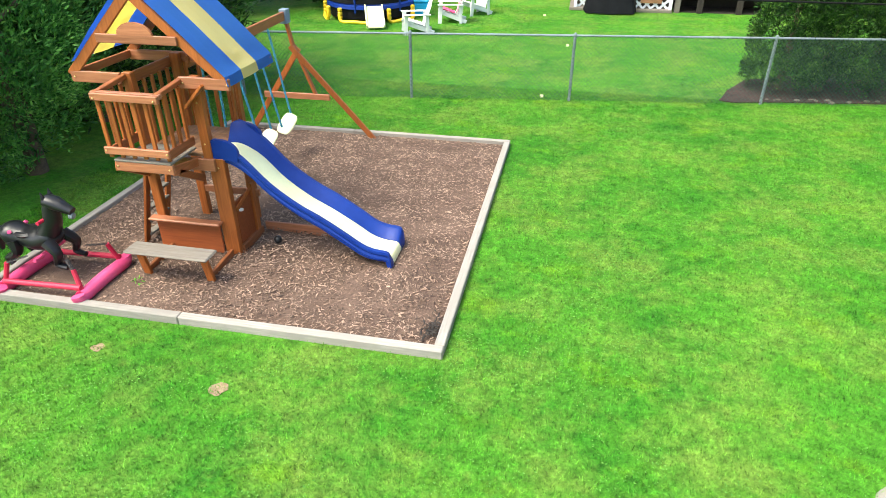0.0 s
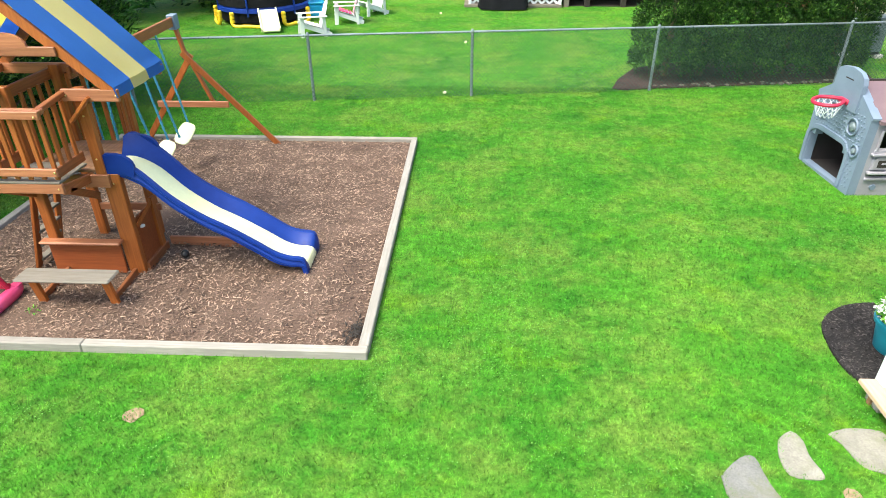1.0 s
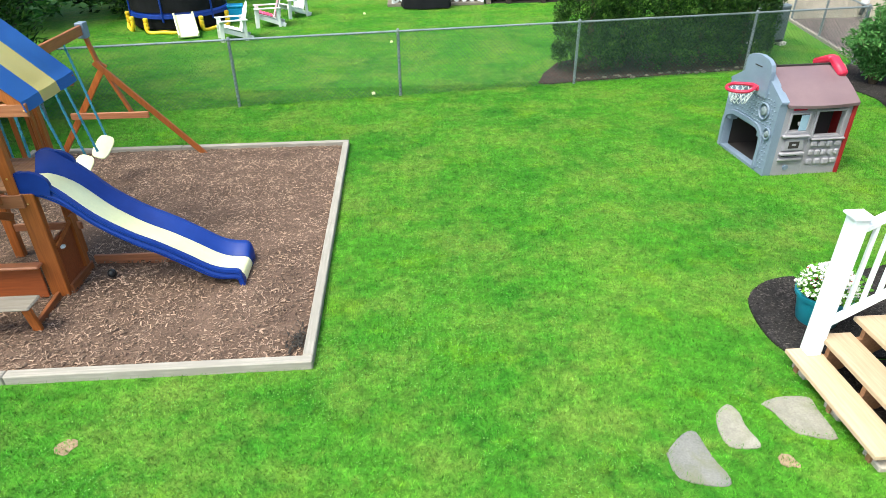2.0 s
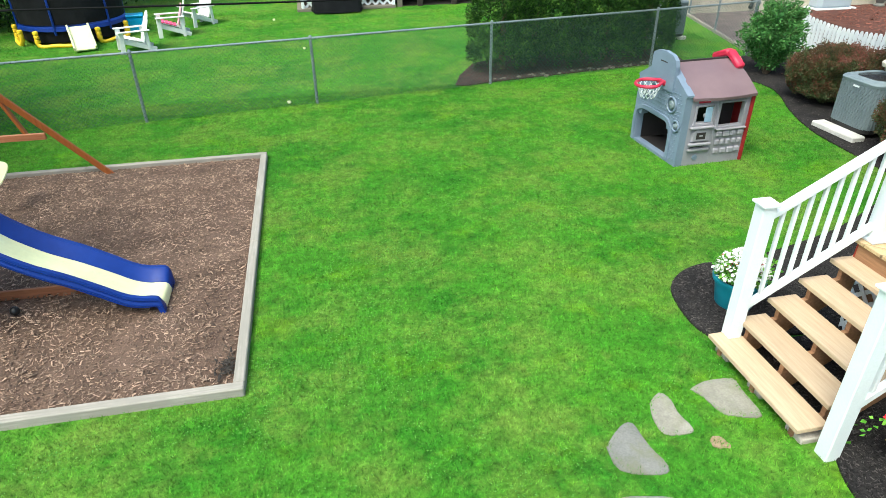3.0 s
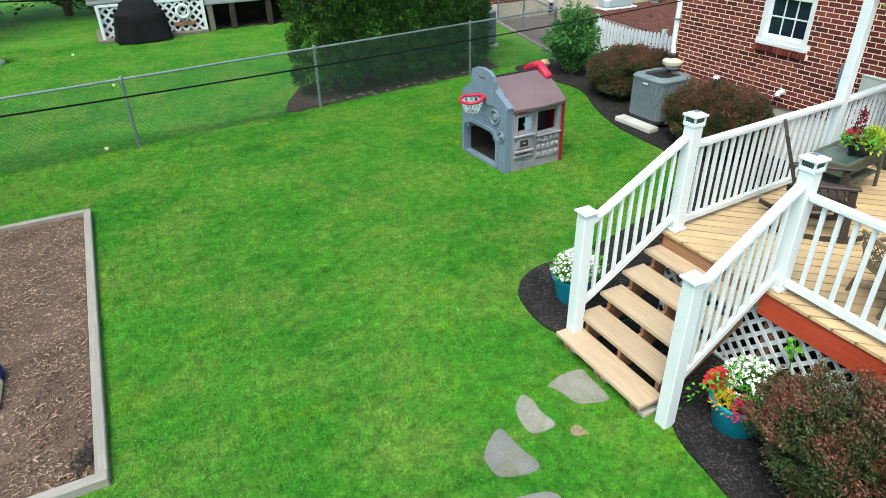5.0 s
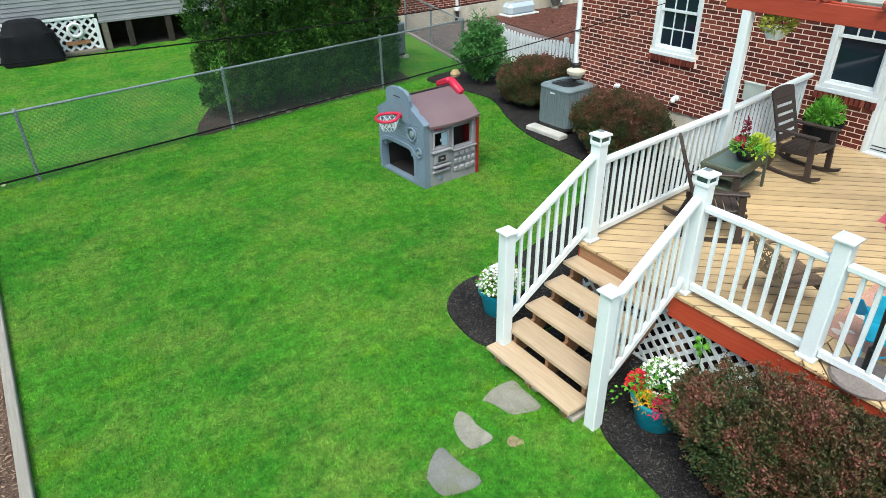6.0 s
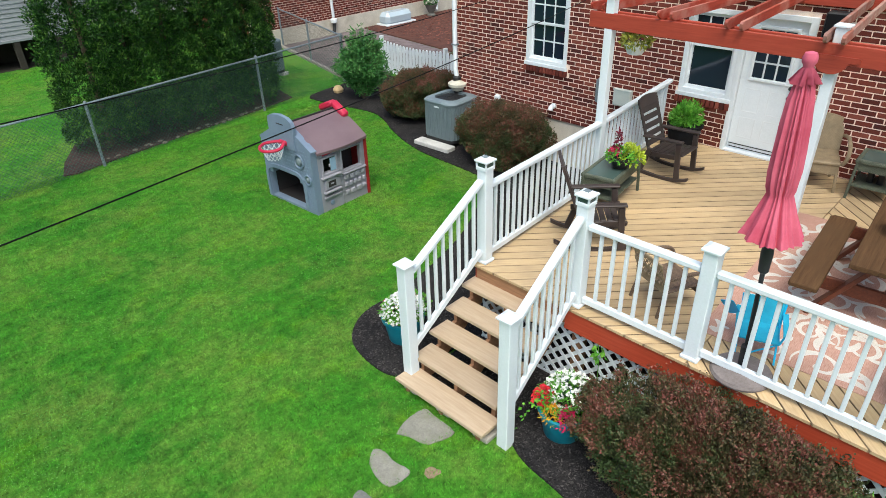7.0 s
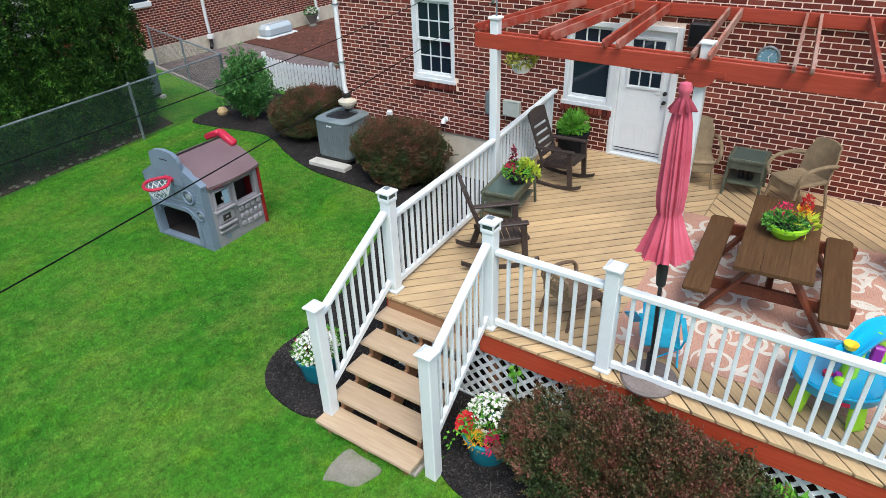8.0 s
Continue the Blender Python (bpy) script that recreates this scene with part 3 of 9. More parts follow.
def chip_field(name, xy, z, lo, hi, material, parent, seed, thick=0.3):
    """Loose chips lying in all directions, each a thin tapered sliver."""
    rng = np.random.default_rng(seed)
    n = len(xy)
    L = lo + (hi - lo) * rng.random(n) ** 2.0
    Wd = L * rng.uniform(0.18, 0.5, n)
    T = Wd * thick
    a, tilt = rng.uniform(0, 6.283, n), rng.normal(0, 0.28, n)
    ca, sa, ct, stt = np.cos(a), np.sin(a), np.cos(tilt), np.sin(tilt)
    base = np.array([[-1, -0.8, 0], [1, -0.5, 0], [0.9, 0.6, 0], [-0.9, 1, 0], [-0.6, 0.1, 1], [0.65, -0.1, 1]], float)
    v = base[None] * np.stack([L / 2, Wd / 2, T], 1)[:, None, :]
    x, y, zz = v[..., 0] * ct[:, None] - v[..., 2] * stt[:, None], v[..., 1], v[..., 0] * stt[:, None] + v[..., 2] * ct[:, None]
    X, Y = x * ca[:, None] - y * sa[:, None] + xy[:, 0:1], x * sa[:, None] + y * ca[:, None] + xy[:, 1:2]
    V = np.stack([X, Y, zz + z + rng.uniform(0, 0.012, n)[:, None]], 2).reshape(-1, 3)
    f = np.array([[0, 1, 5], [0, 5, 4], [1, 2, 5], [2, 3, 4], [2, 4, 5], [3, 0, 4]])
    F = (np.arange(n)[:, None, None] * 6 + f[None]).reshape(-1, 3)
    return part(name, mesh_np(name, V, F), material, parent)


def in_poly(xy, poly):
    x, y = xy[:, 0], xy[:, 1]
    inside = np.zeros(len(xy), bool)
    for (x0, y0), (x1, y1) in zip(poly, poly[1:] + poly[:1]):
        c = ((y0 > y) != (y1 > y)) & (x < (x1 - x0) * (y - y0) / (y1 - y0 + 1e-12) + x0)
        inside ^= c
    return inside


# ---- ground ----
bm = bmesh.new()
bmesh.ops.create_grid(bm, x_segments=40, y_segments=40, size=90)
tagged(part("ground", bm, M["lawn"]), "mown green lawn with paler yellowed patches", "lawn", kind="structure")

BOX = (-5.88, -0.69, 4.50, 10.20)
FENCE_Y0, FENCE_SLOPE = 12.90, 0.135


def fence_y(x):
    return FENCE_Y0 + FENCE_SLOPE * x


BED_DECK_LEFT = [(3.80, 4.30), (3.70, 4.55), (3.72, 4.95), (3.83, 5.28), (4.10, 5.52), (4.42, 5.62), (4.9, 5.62), (5.6, 5.75), (6.6, 6.05), (7.6, 6.55), (8.40, 7.00), (8.56, 7.6),
                 (8.62, 8.44), (8.68, 9.1), (8.85, 9.74), (9.15, 10.5), (9.50, 11.2), (9.66, 11.8), (9.55, 12.6), (9.40, 13.4), (9.5, 14.1), (10.9, 14.3), (12.1, 14.2), (12.1, 9.5), (9.98, 9.35), (9.98, 4.6), (5.0, 4.2)]
BED_DECK_FRONT = [(3.93, 2.92), (3.78, 2.60), (3.72, 2.2), (3.62, 1.6), (3.50, 0.9), (3.45, 0.1), (3.45, -2.5), (4.95, -2.5), (4.95, 2.92)]
BED_HEDGE = [(3.2, 13.50), (3.45, 13.42), (4.2, 13.58), (6.0, 13.86), (8.0, 14.14), (9.1, 14.35), (9.3, 15.4), (6.0, 16.2), (4.0, 15.2), (3.45, 14.2)]


def eased(poly, n):
    """The outline with its first n corners drawn as one soft curve."""
    return [(v.x, v.y) for v in smooth_line([(x, y, 0) for x, y in poly[:n]], 4)] + poly[n:]


BED_DECK_LEFT, BED_DECK_FRONT = eased(BED_DECK_LEFT, 22), eased(BED_DECK_FRONT, 6)


def bed(name, poly, label, mat="mulch"):
    b = bmesh.new()
    slab(b, poly, -0.05, 0.025)
    ob = tagged(part(name, b, M[mat]), label, "mulch bed", kind="structure")
    rng = np.random.default_rng(len(poly))
    pa = np.array(poly)
    lo, hi = pa.min(0), pa.max(0)
    area = (hi - lo).prod()
    xy = rng.uniform(lo, hi, (int(area * 2600), 2))
    xy = xy[in_poly(xy, poly)]
    xy = xy[((xy[:, 0] < 5.3) & (xy[:, 1] < 6.2) & (xy[:, 1] > -0.6)) | (rng.random(len(xy)) < 0.28)]
    c = chip_field("mulch_chips", xy, 0.023, 0.008, 0.042, M["mulch_chip"], ob, 5)
    c["kind"] = "stuff"
    return ob


bed("flower_bed_1", BED_DECK_LEFT, "black shredded mulch bed between lawn, deck and house")
bed("flower_bed_2", BED_DECK_FRONT, "black shredded mulch bed along the deck front")
# mulch carried on under the stairs so that the shade there reads darker
BED_UNDER = [(3.86, 2.925), (9.9, 2.925), (9.9, 4.45), (5.0, 4.19), (3.86, 4.19)]
bed("flower_bed_3", BED_UNDER, "dark mulch added under the stairs and deck to deepen the shade")
# unseen ground, given a dark colour to deepen the under-deck shade
tagged(part("under_deck_soil", slab(bmesh.new(), [(4.955, -2.5), (9.98, -2.5), (9.98, 2.92), (4.955, 2.92)], -0.03, 0.012), M["litter"]), "unseen soil added under the deck, dark to deepen the shade", "soil", kind="structure")
bed("hedge_bed", BED_HEDGE, "dark mulch strip under the evergreen hedge", "litter")

STONES = {
    "a": [(2.18, 3.29), (2.38, 3.47), (2.50, 3.48), (2.51, 3.24), (2.57, 3.01), (2.47, 2.95), (2.19, 3.05)],
    "b": [(2.75, 3.67), (2.89, 3.77), (2.95, 3.66), (2.92, 3.52), (2.96, 3.32), (2.87, 3.28), (2.70, 3.32), (2.69, 3.50)],
    "c": [(3.18, 3.75), (3.34, 3.81), (3.62, 3.80), (3.61, 3.63), (3.60, 3.33), (3.37, 3.38), (3.28, 3.45), (3.24, 3.63)],
    "d": [(1.90, 2.74), (2.10, 2.82), (2.30, 2.78), (2.46, 2.74), (2.52, 2.62), (2.30, 2.46), (2.02, 2.50)],
}
for key, poly in STONES.items():
    b = bmesh.new()
    rim = smooth_line([(x, y, 0) for x, y in poly + poly[:1]], 3)[:-1]
    slab(b, [(v.x, v.y) for v in rim], -0.03, 0.012, bev=0.006)
    pale = key in "bc"
    tagged(part("stepping_stone", b, M["stone_pale" if pale else "stone"]), ("pale worn" if pale else "dark grey") + " irregular flagstone set flush in the lawn", "stepping stone", "stepping stones")
    mx, my = sum(x for x, _ in poly) / len(poly), sum(y for _, y in poly) / len(poly)
    STONES[key] = [(mx + (x - mx) * e, my + (y - my) * e) for (x, y), e in zip(poly, (0.82, 0.93, 0.8, 0.9, 0.84, 0.92, 0.8, 0.9))]

# play bed: a timber frame filled with wood chips
play_bed = thing("play_bed", -3.26, 7.26, 0, 0, "weathered timber frame round a bed of wood chips", "play bed", kind="structure")
x0, x1, y0, y1 = BOX
fr = [("x", x0, x1, y0, y0 + 0.10), ("x", x0, x1, y1 - 0.10, y1), ("y", x0, x0 + 0.10, y0 + 0.10, y1 - 0.10), ("y", x1 - 0.10, x1, y0 + 0.10, y1 - 0.10)]
for ax, a, b_, c, d in fr:
    cuts = [0, 0.47, 1.0]
    for s, e in zip(cuts, cuts[1:]):
        q = bmesh.new()
        if ax == "x":
            box(q, a + (b_ - a) * s + 0.002, a + (b_ - a) * e - 0.002, c, d, -0.04, 0.095, 0.010)
        else:
            box(q, a, b_, c + (d - c) * s + 0.002, c + (d - c) * e - 0.002, -0.04, 0.095, 0.010)
        bmesh.ops.translate(q, verts=q.verts, vec=(3.26, -7.26, 0))
        part("timber", q, M["timber" if ax == "x" else "timber_y"], play_bed)
q = bmesh.new()
bmesh.ops.create_grid(q, x_segments=60, y_segments=66, size=0.5)
for v in q.verts:
    X, Y = v.co.x * (x1 - x0 - 0.16) + (x0 + x1) / 2, v.co.y * (y1 - y0 - 0.16) + (y0 + y1) / 2
    v.co = (X + 3.26, Y - 7.26, 0.035 + 0.03 * noise.noise((X * 0.9, Y * 0.9, 0)) + 0.012 * noise.noise((X * 5, Y * 5, 3)))
part("chip_surface", q, M["soil"], play_bed, "brown wood-chip filling", smooth=True)


# ---- brick house ----
WALL_X, HOUSE_N, HOUSE_S, HOUSE_TOP, BRICK_Z0 = 10.0, 9.34, -7.0, 6.4, 0.86
HOLES = [(6.57, 7.47, 1.86, 3.28), (3.62, 4.44, 1.86, 3.12), (2.66, 3.62, 1.06, 3.14)]


def pierced(bm, x0, x1, y0, y1, z0, z1, holes):
    """A wall with openings, as blocks round them."""
    ys = sorted({y0, y1, *[h for a, b, _, _ in holes for h in (a, b) if y0 < h < y1]})
    for a, b in zip(ys, ys[1:]):
        cut = sorted((c, d) for p, q, c, d in holes if p <= a + 1e-6 and q >= b - 1e-6 and d > z0 and c < z1)
        z = z0
        for c, d in cut:
            if c > z:
                box(bm, x0, x1, a, b, z, c)
            z = max(z, d)
        if z < z1:
            box(bm, x0, x1, a, b, z, z1)
    bmesh.ops.remove_doubles(bm, verts=bm.verts, dist=1e-5)


house = thing("brick_house", WALL_X, 0, 0, 0, "two-storey red brick house with pale mortar and white trim", "house")
q = bmesh.new()
pierced(q, 0.0, 0.24, HOUSE_S, HOUSE_N, BRICK_Z0, HOUSE_TOP, HOLES)
rear_wall = part("wall", q, M["mortar"], house, "pale mortar wall that holds the bricks")
for nm, d in (("side_wall", (0.24, 9.0, HOUSE_N - 0.24, HOUSE_N, 0, HOUSE_TOP)), ("side_wall", (0.24, 9.0, HOUSE_S, HOUSE_S + 0.24, 0, HOUSE_TOP)), ("far_wall", (8.76, 9.0, HOUSE_S + 0.24, HOUSE_N - 0.24, 0, HOUSE_TOP))):
    part(nm, box(bmesh.new(), *d), M["brick"], house)
part("foundation", box(bmesh.new(), 0.03, 0.30, HOUSE_S, HOUSE_N - 0.02, -0.2, BRICK_Z0, 0.01), M["parging"], house, "grey parged concrete foundation")
q = bmesh.new()
slab(q, [(-0.5, HOUSE_TOP), (4.5, HOUSE_TOP + 2.6), (9.5, HOUSE_TOP), (9.5, HOUSE_TOP - 0.15), (-0.5, HOUSE_TOP - 0.15)], HOUSE_S - 0.4, HOUSE_N + 0.4, Matrix(((1, 0, 0, 0), (0, 0, 1, 0), (0, 1, 0, 0), (0, 0, 0, 1))))
part("roof", q, M["shadow_board"], house, "dark shingle roof")
part("room_floor", box(bmesh.new(), 0.26, 8.7, HOUSE_S + 0.3, HOUSE_N - 0.3, 0.9, 1.05), M["shadow_board"], house)


def sash_window(y0, y1, z0, z1, cols, rows, brick_sill=True, mid=None, plain_low=False):
    """A white two-sash window with muntins; y and z give its outer frame."""
    w = part("window", box(bmesh.new(), 0.10, 0.12, y0 + 0.05, y1 - 0.05, z0 + 0.05, z1 - 0.05), M["pane"], house, "white double-hung window with divided panes")
    f = bmesh.new()
    for d in ((y0, y0 + 0.07, z0, z1), (y1 - 0.07, y1, z0, z1), (y0 + 0.07, y1 - 0.07, z1 - 0.07, z1), (y0 + 0.07, y1 - 0.07, z0, z0 + 0.06)):
        box(f, -0.022, 0.10, *d, 0.004)
    part("window_frame", f, M["white"], w)
    part("window_sill", box(bmesh.new(), -0.05, 0.08, y0 - 0.02, y1 + 0.02, z0 - 0.065, z0 - 0.002, 0.006), M["white"], w)
    m = (z0 + z1) / 2 if mid is None else mid
    for k, (a, b) in enumerate(((z0 + 0.06, m + 0.02), (m - 0.02, z1 - 0.07))):
        xo = 0.045 if k == 0 else 0.02
        cols, rows = (1, 1) if plain_low and k == 0 else (3, 2)
        s = bmesh.new()
        ya, yb = y0 + 0.07, y1 - 0.07
        for d in ((ya, ya + 0.045, a, b), (yb - 0.045, yb, a, b), (ya + 0.045, yb - 0.045, a, a + 0.045), (ya + 0.045, yb - 0.045, b - 0.045, b)):
            box(s, xo, xo + 0.04, *d, 0.003)
        part("sash", s, M["white"], w)
        g = bmesh.new()
        for i in range(1, cols):
            yy = ya + 0.045 + (yb - ya - 0.09) * i / cols
            box(g, xo + 0.012, xo + 0.034, yy - 0.011, yy + 0.011, a + 0.045, b - 0.045)
        for i in range(1, rows):
            zz = a + 0.045 + (b - a - 0.09) * i / rows
            box(g, xo + 0.010, xo + 0.032, ya + 0.045, yb - 0.045, zz - 0.011, zz + 0.011)
        if cols > 1:
            part("muntins", g, M["white"], w)
        for i in range(cols):
            for j in range(rows):
                pa, pb = ya + 0.045 + (yb - ya - 0.09) * i / cols, ya + 0.045 + (yb - ya - 0.09) * (i + 1) / cols
                c, d = a + 0.045 + (b - a - 0.09) * j / rows, a + 0.045 + (b - a - 0.09) * (j + 1) / rows
                part("pane", box(bmesh.new(), xo + 0.022, xo + 0.027, pa, pb, c, d), M["pane"], w)
    if brick_sill:
        n = round((y1 - y0 + 0.06) / 0.075)
        me = None
        for i in range(n):
            yy = y0 - 0.03 + (i + 0.5) * (y1 - y0 + 0.06) / n
            if me is None:
                me = bpy.data.meshes.new("sill_brick")
                t = box(bmesh.new(), -0.06, 0.1, -0.029, 0.029, 0, 0.105, 0.004)
                t.to_mesh(me)
                t.free()
            part("sill_brick", me, M["brick"], house, at=pose(0.0, yy, z0 - 0.175, 0, 6, 0))
    return w


sash_window(6.57, 7.47, 1.86, 3.28, 3, 2, mid=2.55)
sash_window(3.62, 4.44, 1.86, 3.12, 3, 2, mid=2.58, plain_low=True)

# back door with a nine-light top half
dr = part("door", box(bmesh.new(), 0.05, 0.10, 2.76, 3.54, 1.10, 3.06, 0.004), M["vinyl"], house, "white panelled back door with a divided window")
q = bmesh.new()
for d in ((2.66, 2.755, 1.06, 3.14), (3.545, 3.62, 1.06, 3.14), (2.755, 3.545, 3.065, 3.14)):
    box(q, -0.025, 0.12, *d, 0.005)
part("door_frame", q, M["white"], dr)
part("threshold", box(bmesh.new(), -0.05, 0.1, 2.70, 3.58, 1.078, 1.105, 0.004), M["white"], dr)
for z in (1.135, 1.185):
    part("door_sweep", box(bmesh.new(), 0.042, 0.05, 2.78, 3.52, z, z + 0.012), M["black"], dr)
gy0, gy1, gz0, gz1 = 2.90, 3.40, 2.22, 2.92
q = bmesh.new()
for d in ((gy0 - 0.04, gy0, gz0 - 0.04, gz1 + 0.04), (gy1, gy1 + 0.04, gz0 - 0.04, gz1 + 0.04), (gy0, gy1, gz1, gz1 + 0.04), (gy0, gy1, gz0 - 0.04, gz0)):
    box(q, 0.03, 0.052, *d, 0.004)
part("glazing_frame", q, M["white"], dr)
for i in range(3):
    for j in range(3):
        a, b_ = gy0 + (gy1 - gy0) * i / 3, gy0 + (gy1 - gy0) * (i + 1) / 3
        c, d = gz0 + (gz1 - gz0) * j / 3, gz0 + (gz1 - gz0) * (j + 1) / 3
        part("pane", box(bmesh.new(), 0.042, 0.047, a + 0.013, b_ - 0.013, c + 0.013, d - 0.013), M["pane"], dr)
for a, b_ in ((2.86, 3.10), (3.20, 3.44)):
    for c, d in ((1.30, 1.62), (1.70, 2.06)):
        q = bmesh.new()
        for e in ((a, a + 0.018, c, d), (b_ - 0.018, b_, c, d), (a + 0.018, b_ - 0.018, d - 0.018, d), (a + 0.018, b_ - 0.018, c, c + 0.018)):
            box(q, 0.0485, 0.052, *e, 0.0012)
        part("panel_moulding", q, M["white"], dr)
for z in (2.02, 2.16):
    part("door_knob", lathe(bmesh.new(), [(0.03, 0), (0.03, 0.008), (0.014, 0.02), (0.026, 0.045), (0.02, 0.062), (0.0, 0.066)], 14), M["black"], dr, "black knob", True, pose(0.05, 2.82, z, 0, -90, 0))
part("door_sticker", lathe(bmesh.new(), [(0.035, 0), (0.035, 0.004), (0.0, 0.005)], 16), M["white"], dr, "round pale sticker", at=pose(0.040, 2.93, 2.16, 0, -90, 0))

# downspout at the corner
dsp = thing("downspout", WALL_X - 0.06, 9.26, 0, 0, "white downspout pipe on the brick corner with a cream collar", "downspout")
part("pipe", tube(bmesh.new(), [(0, 0, 6.1), (0, 0, 1.42), (-0.02, -0.06, 1.25), (-0.03, -0.08, 1.02)], 0.05, 12), M["white"], dsp, smooth=True)
part("collar", lathe(bmesh.new(), [(0.06, 0.0), (0.11, 0.02), (0.13, 0.05), (0.13, 0.09), (0.19, 0.11), (0.20, 0.17), (0.18, 0.19), (0.08, 0.21), (0.06, 0.24)], 20, (-0.03, -0.08, 0.97)), surface("cream_plastic", (0.5, 0.47, 0.38), (0.6, 0.57, 0.47), 4, 0.5, relief=0.02), dsp, "cream plastic collar", True)
part("adapter", lathe(bmesh.new(), [(0.07, -0.03), (0.085, 0.0), (0.085, 0.06), (0.055, 0.09)], 16, (-0.02, -0.06, 1.2)), M["black"], dsp, "black rubber coupling", True)
part("drain_pipe", tube(bmesh.new(), [(-0.03, -0.08, 1.0), (-0.03, -0.08, 0.0)], 0.075, 12), M["black"], dsp, smooth=True)
for z in (1.9, 3.0, 4.4):
    part("strap", box(bmesh.new(), -0.056, 0.058, -0.058, 0.058, z, z + 0.03, 0.004), M["galv"], dsp)

# fittings on the wall
q = thing("wall_box", WALL_X - 0.06, 5.36, 1.42, 0, "grey metal utility box on the brick wall", "utility box")
part("case", box(bmesh.new(), -0.05, 0.05, -0.16, 0.16, 0, 0.28, 0.012), M["base_box"], q)
part("lid_lip", box(bmesh.new(), -0.056, -0.05, -0.165, 0.165, 0.262, 0.286, 0.003), M["base_box"], q)
q = thing("conduit_box", WALL_X - 0.05, 5.80, 1.30, 0, "narrow grey meter fitting with conduit on the brick wall", "meter")
part("case", box(bmesh.new(), -0.06, 0.042, -0.07, 0.07, 0.1, 0.5, 0.01), M["galv"], q)
part("conduit", tube(bmesh.new(), [(0, 0, -0.9), (0, 0, 0.1)], 0.022, 8), M["galv"], q, smooth=True)
q = thing("wall_clock", WALL_X - 0.010, 1.52, 2.87, 0, "round outdoor clock with a pale blue dial", "clock")
part("rim", tube(bmesh.new(), [(-0.02, 0.165 * math.cos(6.2832 * i / 28), 0.165 * math.sin(6.2832 * i / 28)) for i in range(29)], 0.022, 8, False), M["galv"], q, smooth=True)
part("dial", lathe(bmesh.new(), [(0.16, 0), (0.16, 0.012), (0.0, 0.014)], 28), surface("dial_blue", (0.13, 0.3, 0.42), (0.22, 0.4, 0.5), 6, 0.5, relief=0.0), q, at=pose(-0.002, 0, 0, 0, -90, 0))
for i in range(12):
    a = 6.2832 * i / 12
    part("hour_mark", box(bmesh.new(), -0.022, -0.016, -0.006, 0.006, 0.115, 0.14), M["white"], q, at=pose(0, 0, 0, math.degrees(a), 0, 0))
part("hour_pointer", box(bmesh.new(), -0.026, -0.02, -0.008, 0.008, -0.015, 0.085), M["white"], q, at=pose(0, 0, 0, 40, 0, 0))
part("minute_pointer", box(bmesh.new(), -0.029, -0.023, -0.006, 0.006, -0.015, 0.12), M["white"], q, at=pose(0, 0, 0, 165, 0, 0))
for o in q.children:
    o.matrix_basis = Matrix.Scale(0.8, 4) @ o.matrix_basis
q = thing("wall_speaker", WALL_X - 0.12, 2.42, 2.93, 0, "black outdoor speaker on a bracket on the wall", "speaker")
part("case", box(bmesh.new(), -0.10, 0.08, -0.14, 0.14, 0.0, 0.33, 0.02), M["black"], q)
part("grille", box(bmesh.new(), -0.108, -0.10, -0.12, 0.12, 0.02, 0.31, 0.003), M["cover"], q)
part("bracket", box(bmesh.new(), 0.08, 0.118, -0.03, 0.03, 0.12, 0.2), M["black"], q)
q = thing("security_lamp", WALL_X - 0.05, 6.79, 1.05, 0, "small white lamp fitting low on the brick wall", "wall lamp")
part("plate", lathe(bmesh.new(), [(0.055, 0), (0.05, 0.03), (0.02, 0.04)], 14), M["white"], q, at=pose(0.05, 0, 0.06, 0, -90, 0), smooth=True)
part("head", lathe(bmesh.new(), [(0.02, 0), (0.04, 0.03), (0.05, 0.1), (0.0, 0.1)], 14), M["white"], q, at=pose(-0.02, 0, 0.1, 0, 200, 0), smooth=True)
q = thing("vent_hood", WALL_X - 0.03, 8.12, 0.96, 0, "small white vent hood on the brick wall", "vent")
part("hood", box(bmesh.new(), -0.06, 0.028, -0.06, 0.06, 0, 0.12, 0.02), M["white"], q)


# ---- deck ----
DECK_Z, DECK_X, SEAM_Y, DECK_S = 1.08, 4.86, 1.67, -2.6


def deck_n(x):
    return 4.20 + 0.07 * (x - 4.86)


deck = thing("deck", 7.4, 1.0, 0, 0, "raised wooden deck with boards laid in two diagonals", "deck", kind="structure")
to_deck = Matrix.Translation((-7.4, -1.0, 0))


def dpart(name, b, mat, label="", smooth=False):
    bmesh.ops.transform(b, matrix=to_deck, verts=b.verts)
    return part(name, b, mat, deck, label, smooth)


dpart("fascia", box(bmesh.new(), DECK_X + 0.02, DECK_X + 0.06, DECK_S, 2.96, 0.80, DECK_Z - 0.035, 0.004), M["redstain"], "red-stained fascia board")
dpart("fascia", box(bmesh.new(), DECK_X + 0.02, DECK_X + 0.06, 2.965, 4.19, 0.86, DECK_Z - 0.035, 0.004), M["raw"], "brown header board over the stairs")
q = beam(bmesh.new(), (DECK_X + 0.02, deck_n(4.86) - 0.03, 0.92), (9.98, deck_n(10) - 0.03, 0.92), 0.04, 0.24)
dpart("fascia", q, M["redstain_x"])
for x in (5.2, 6.6, 8.0, 9.4):
    dpart("joist", box(bmesh.new(), x, x + 0.04, DECK_S, 4.1, 0.84, DECK_Z - 0.04), M["shadow_board"])
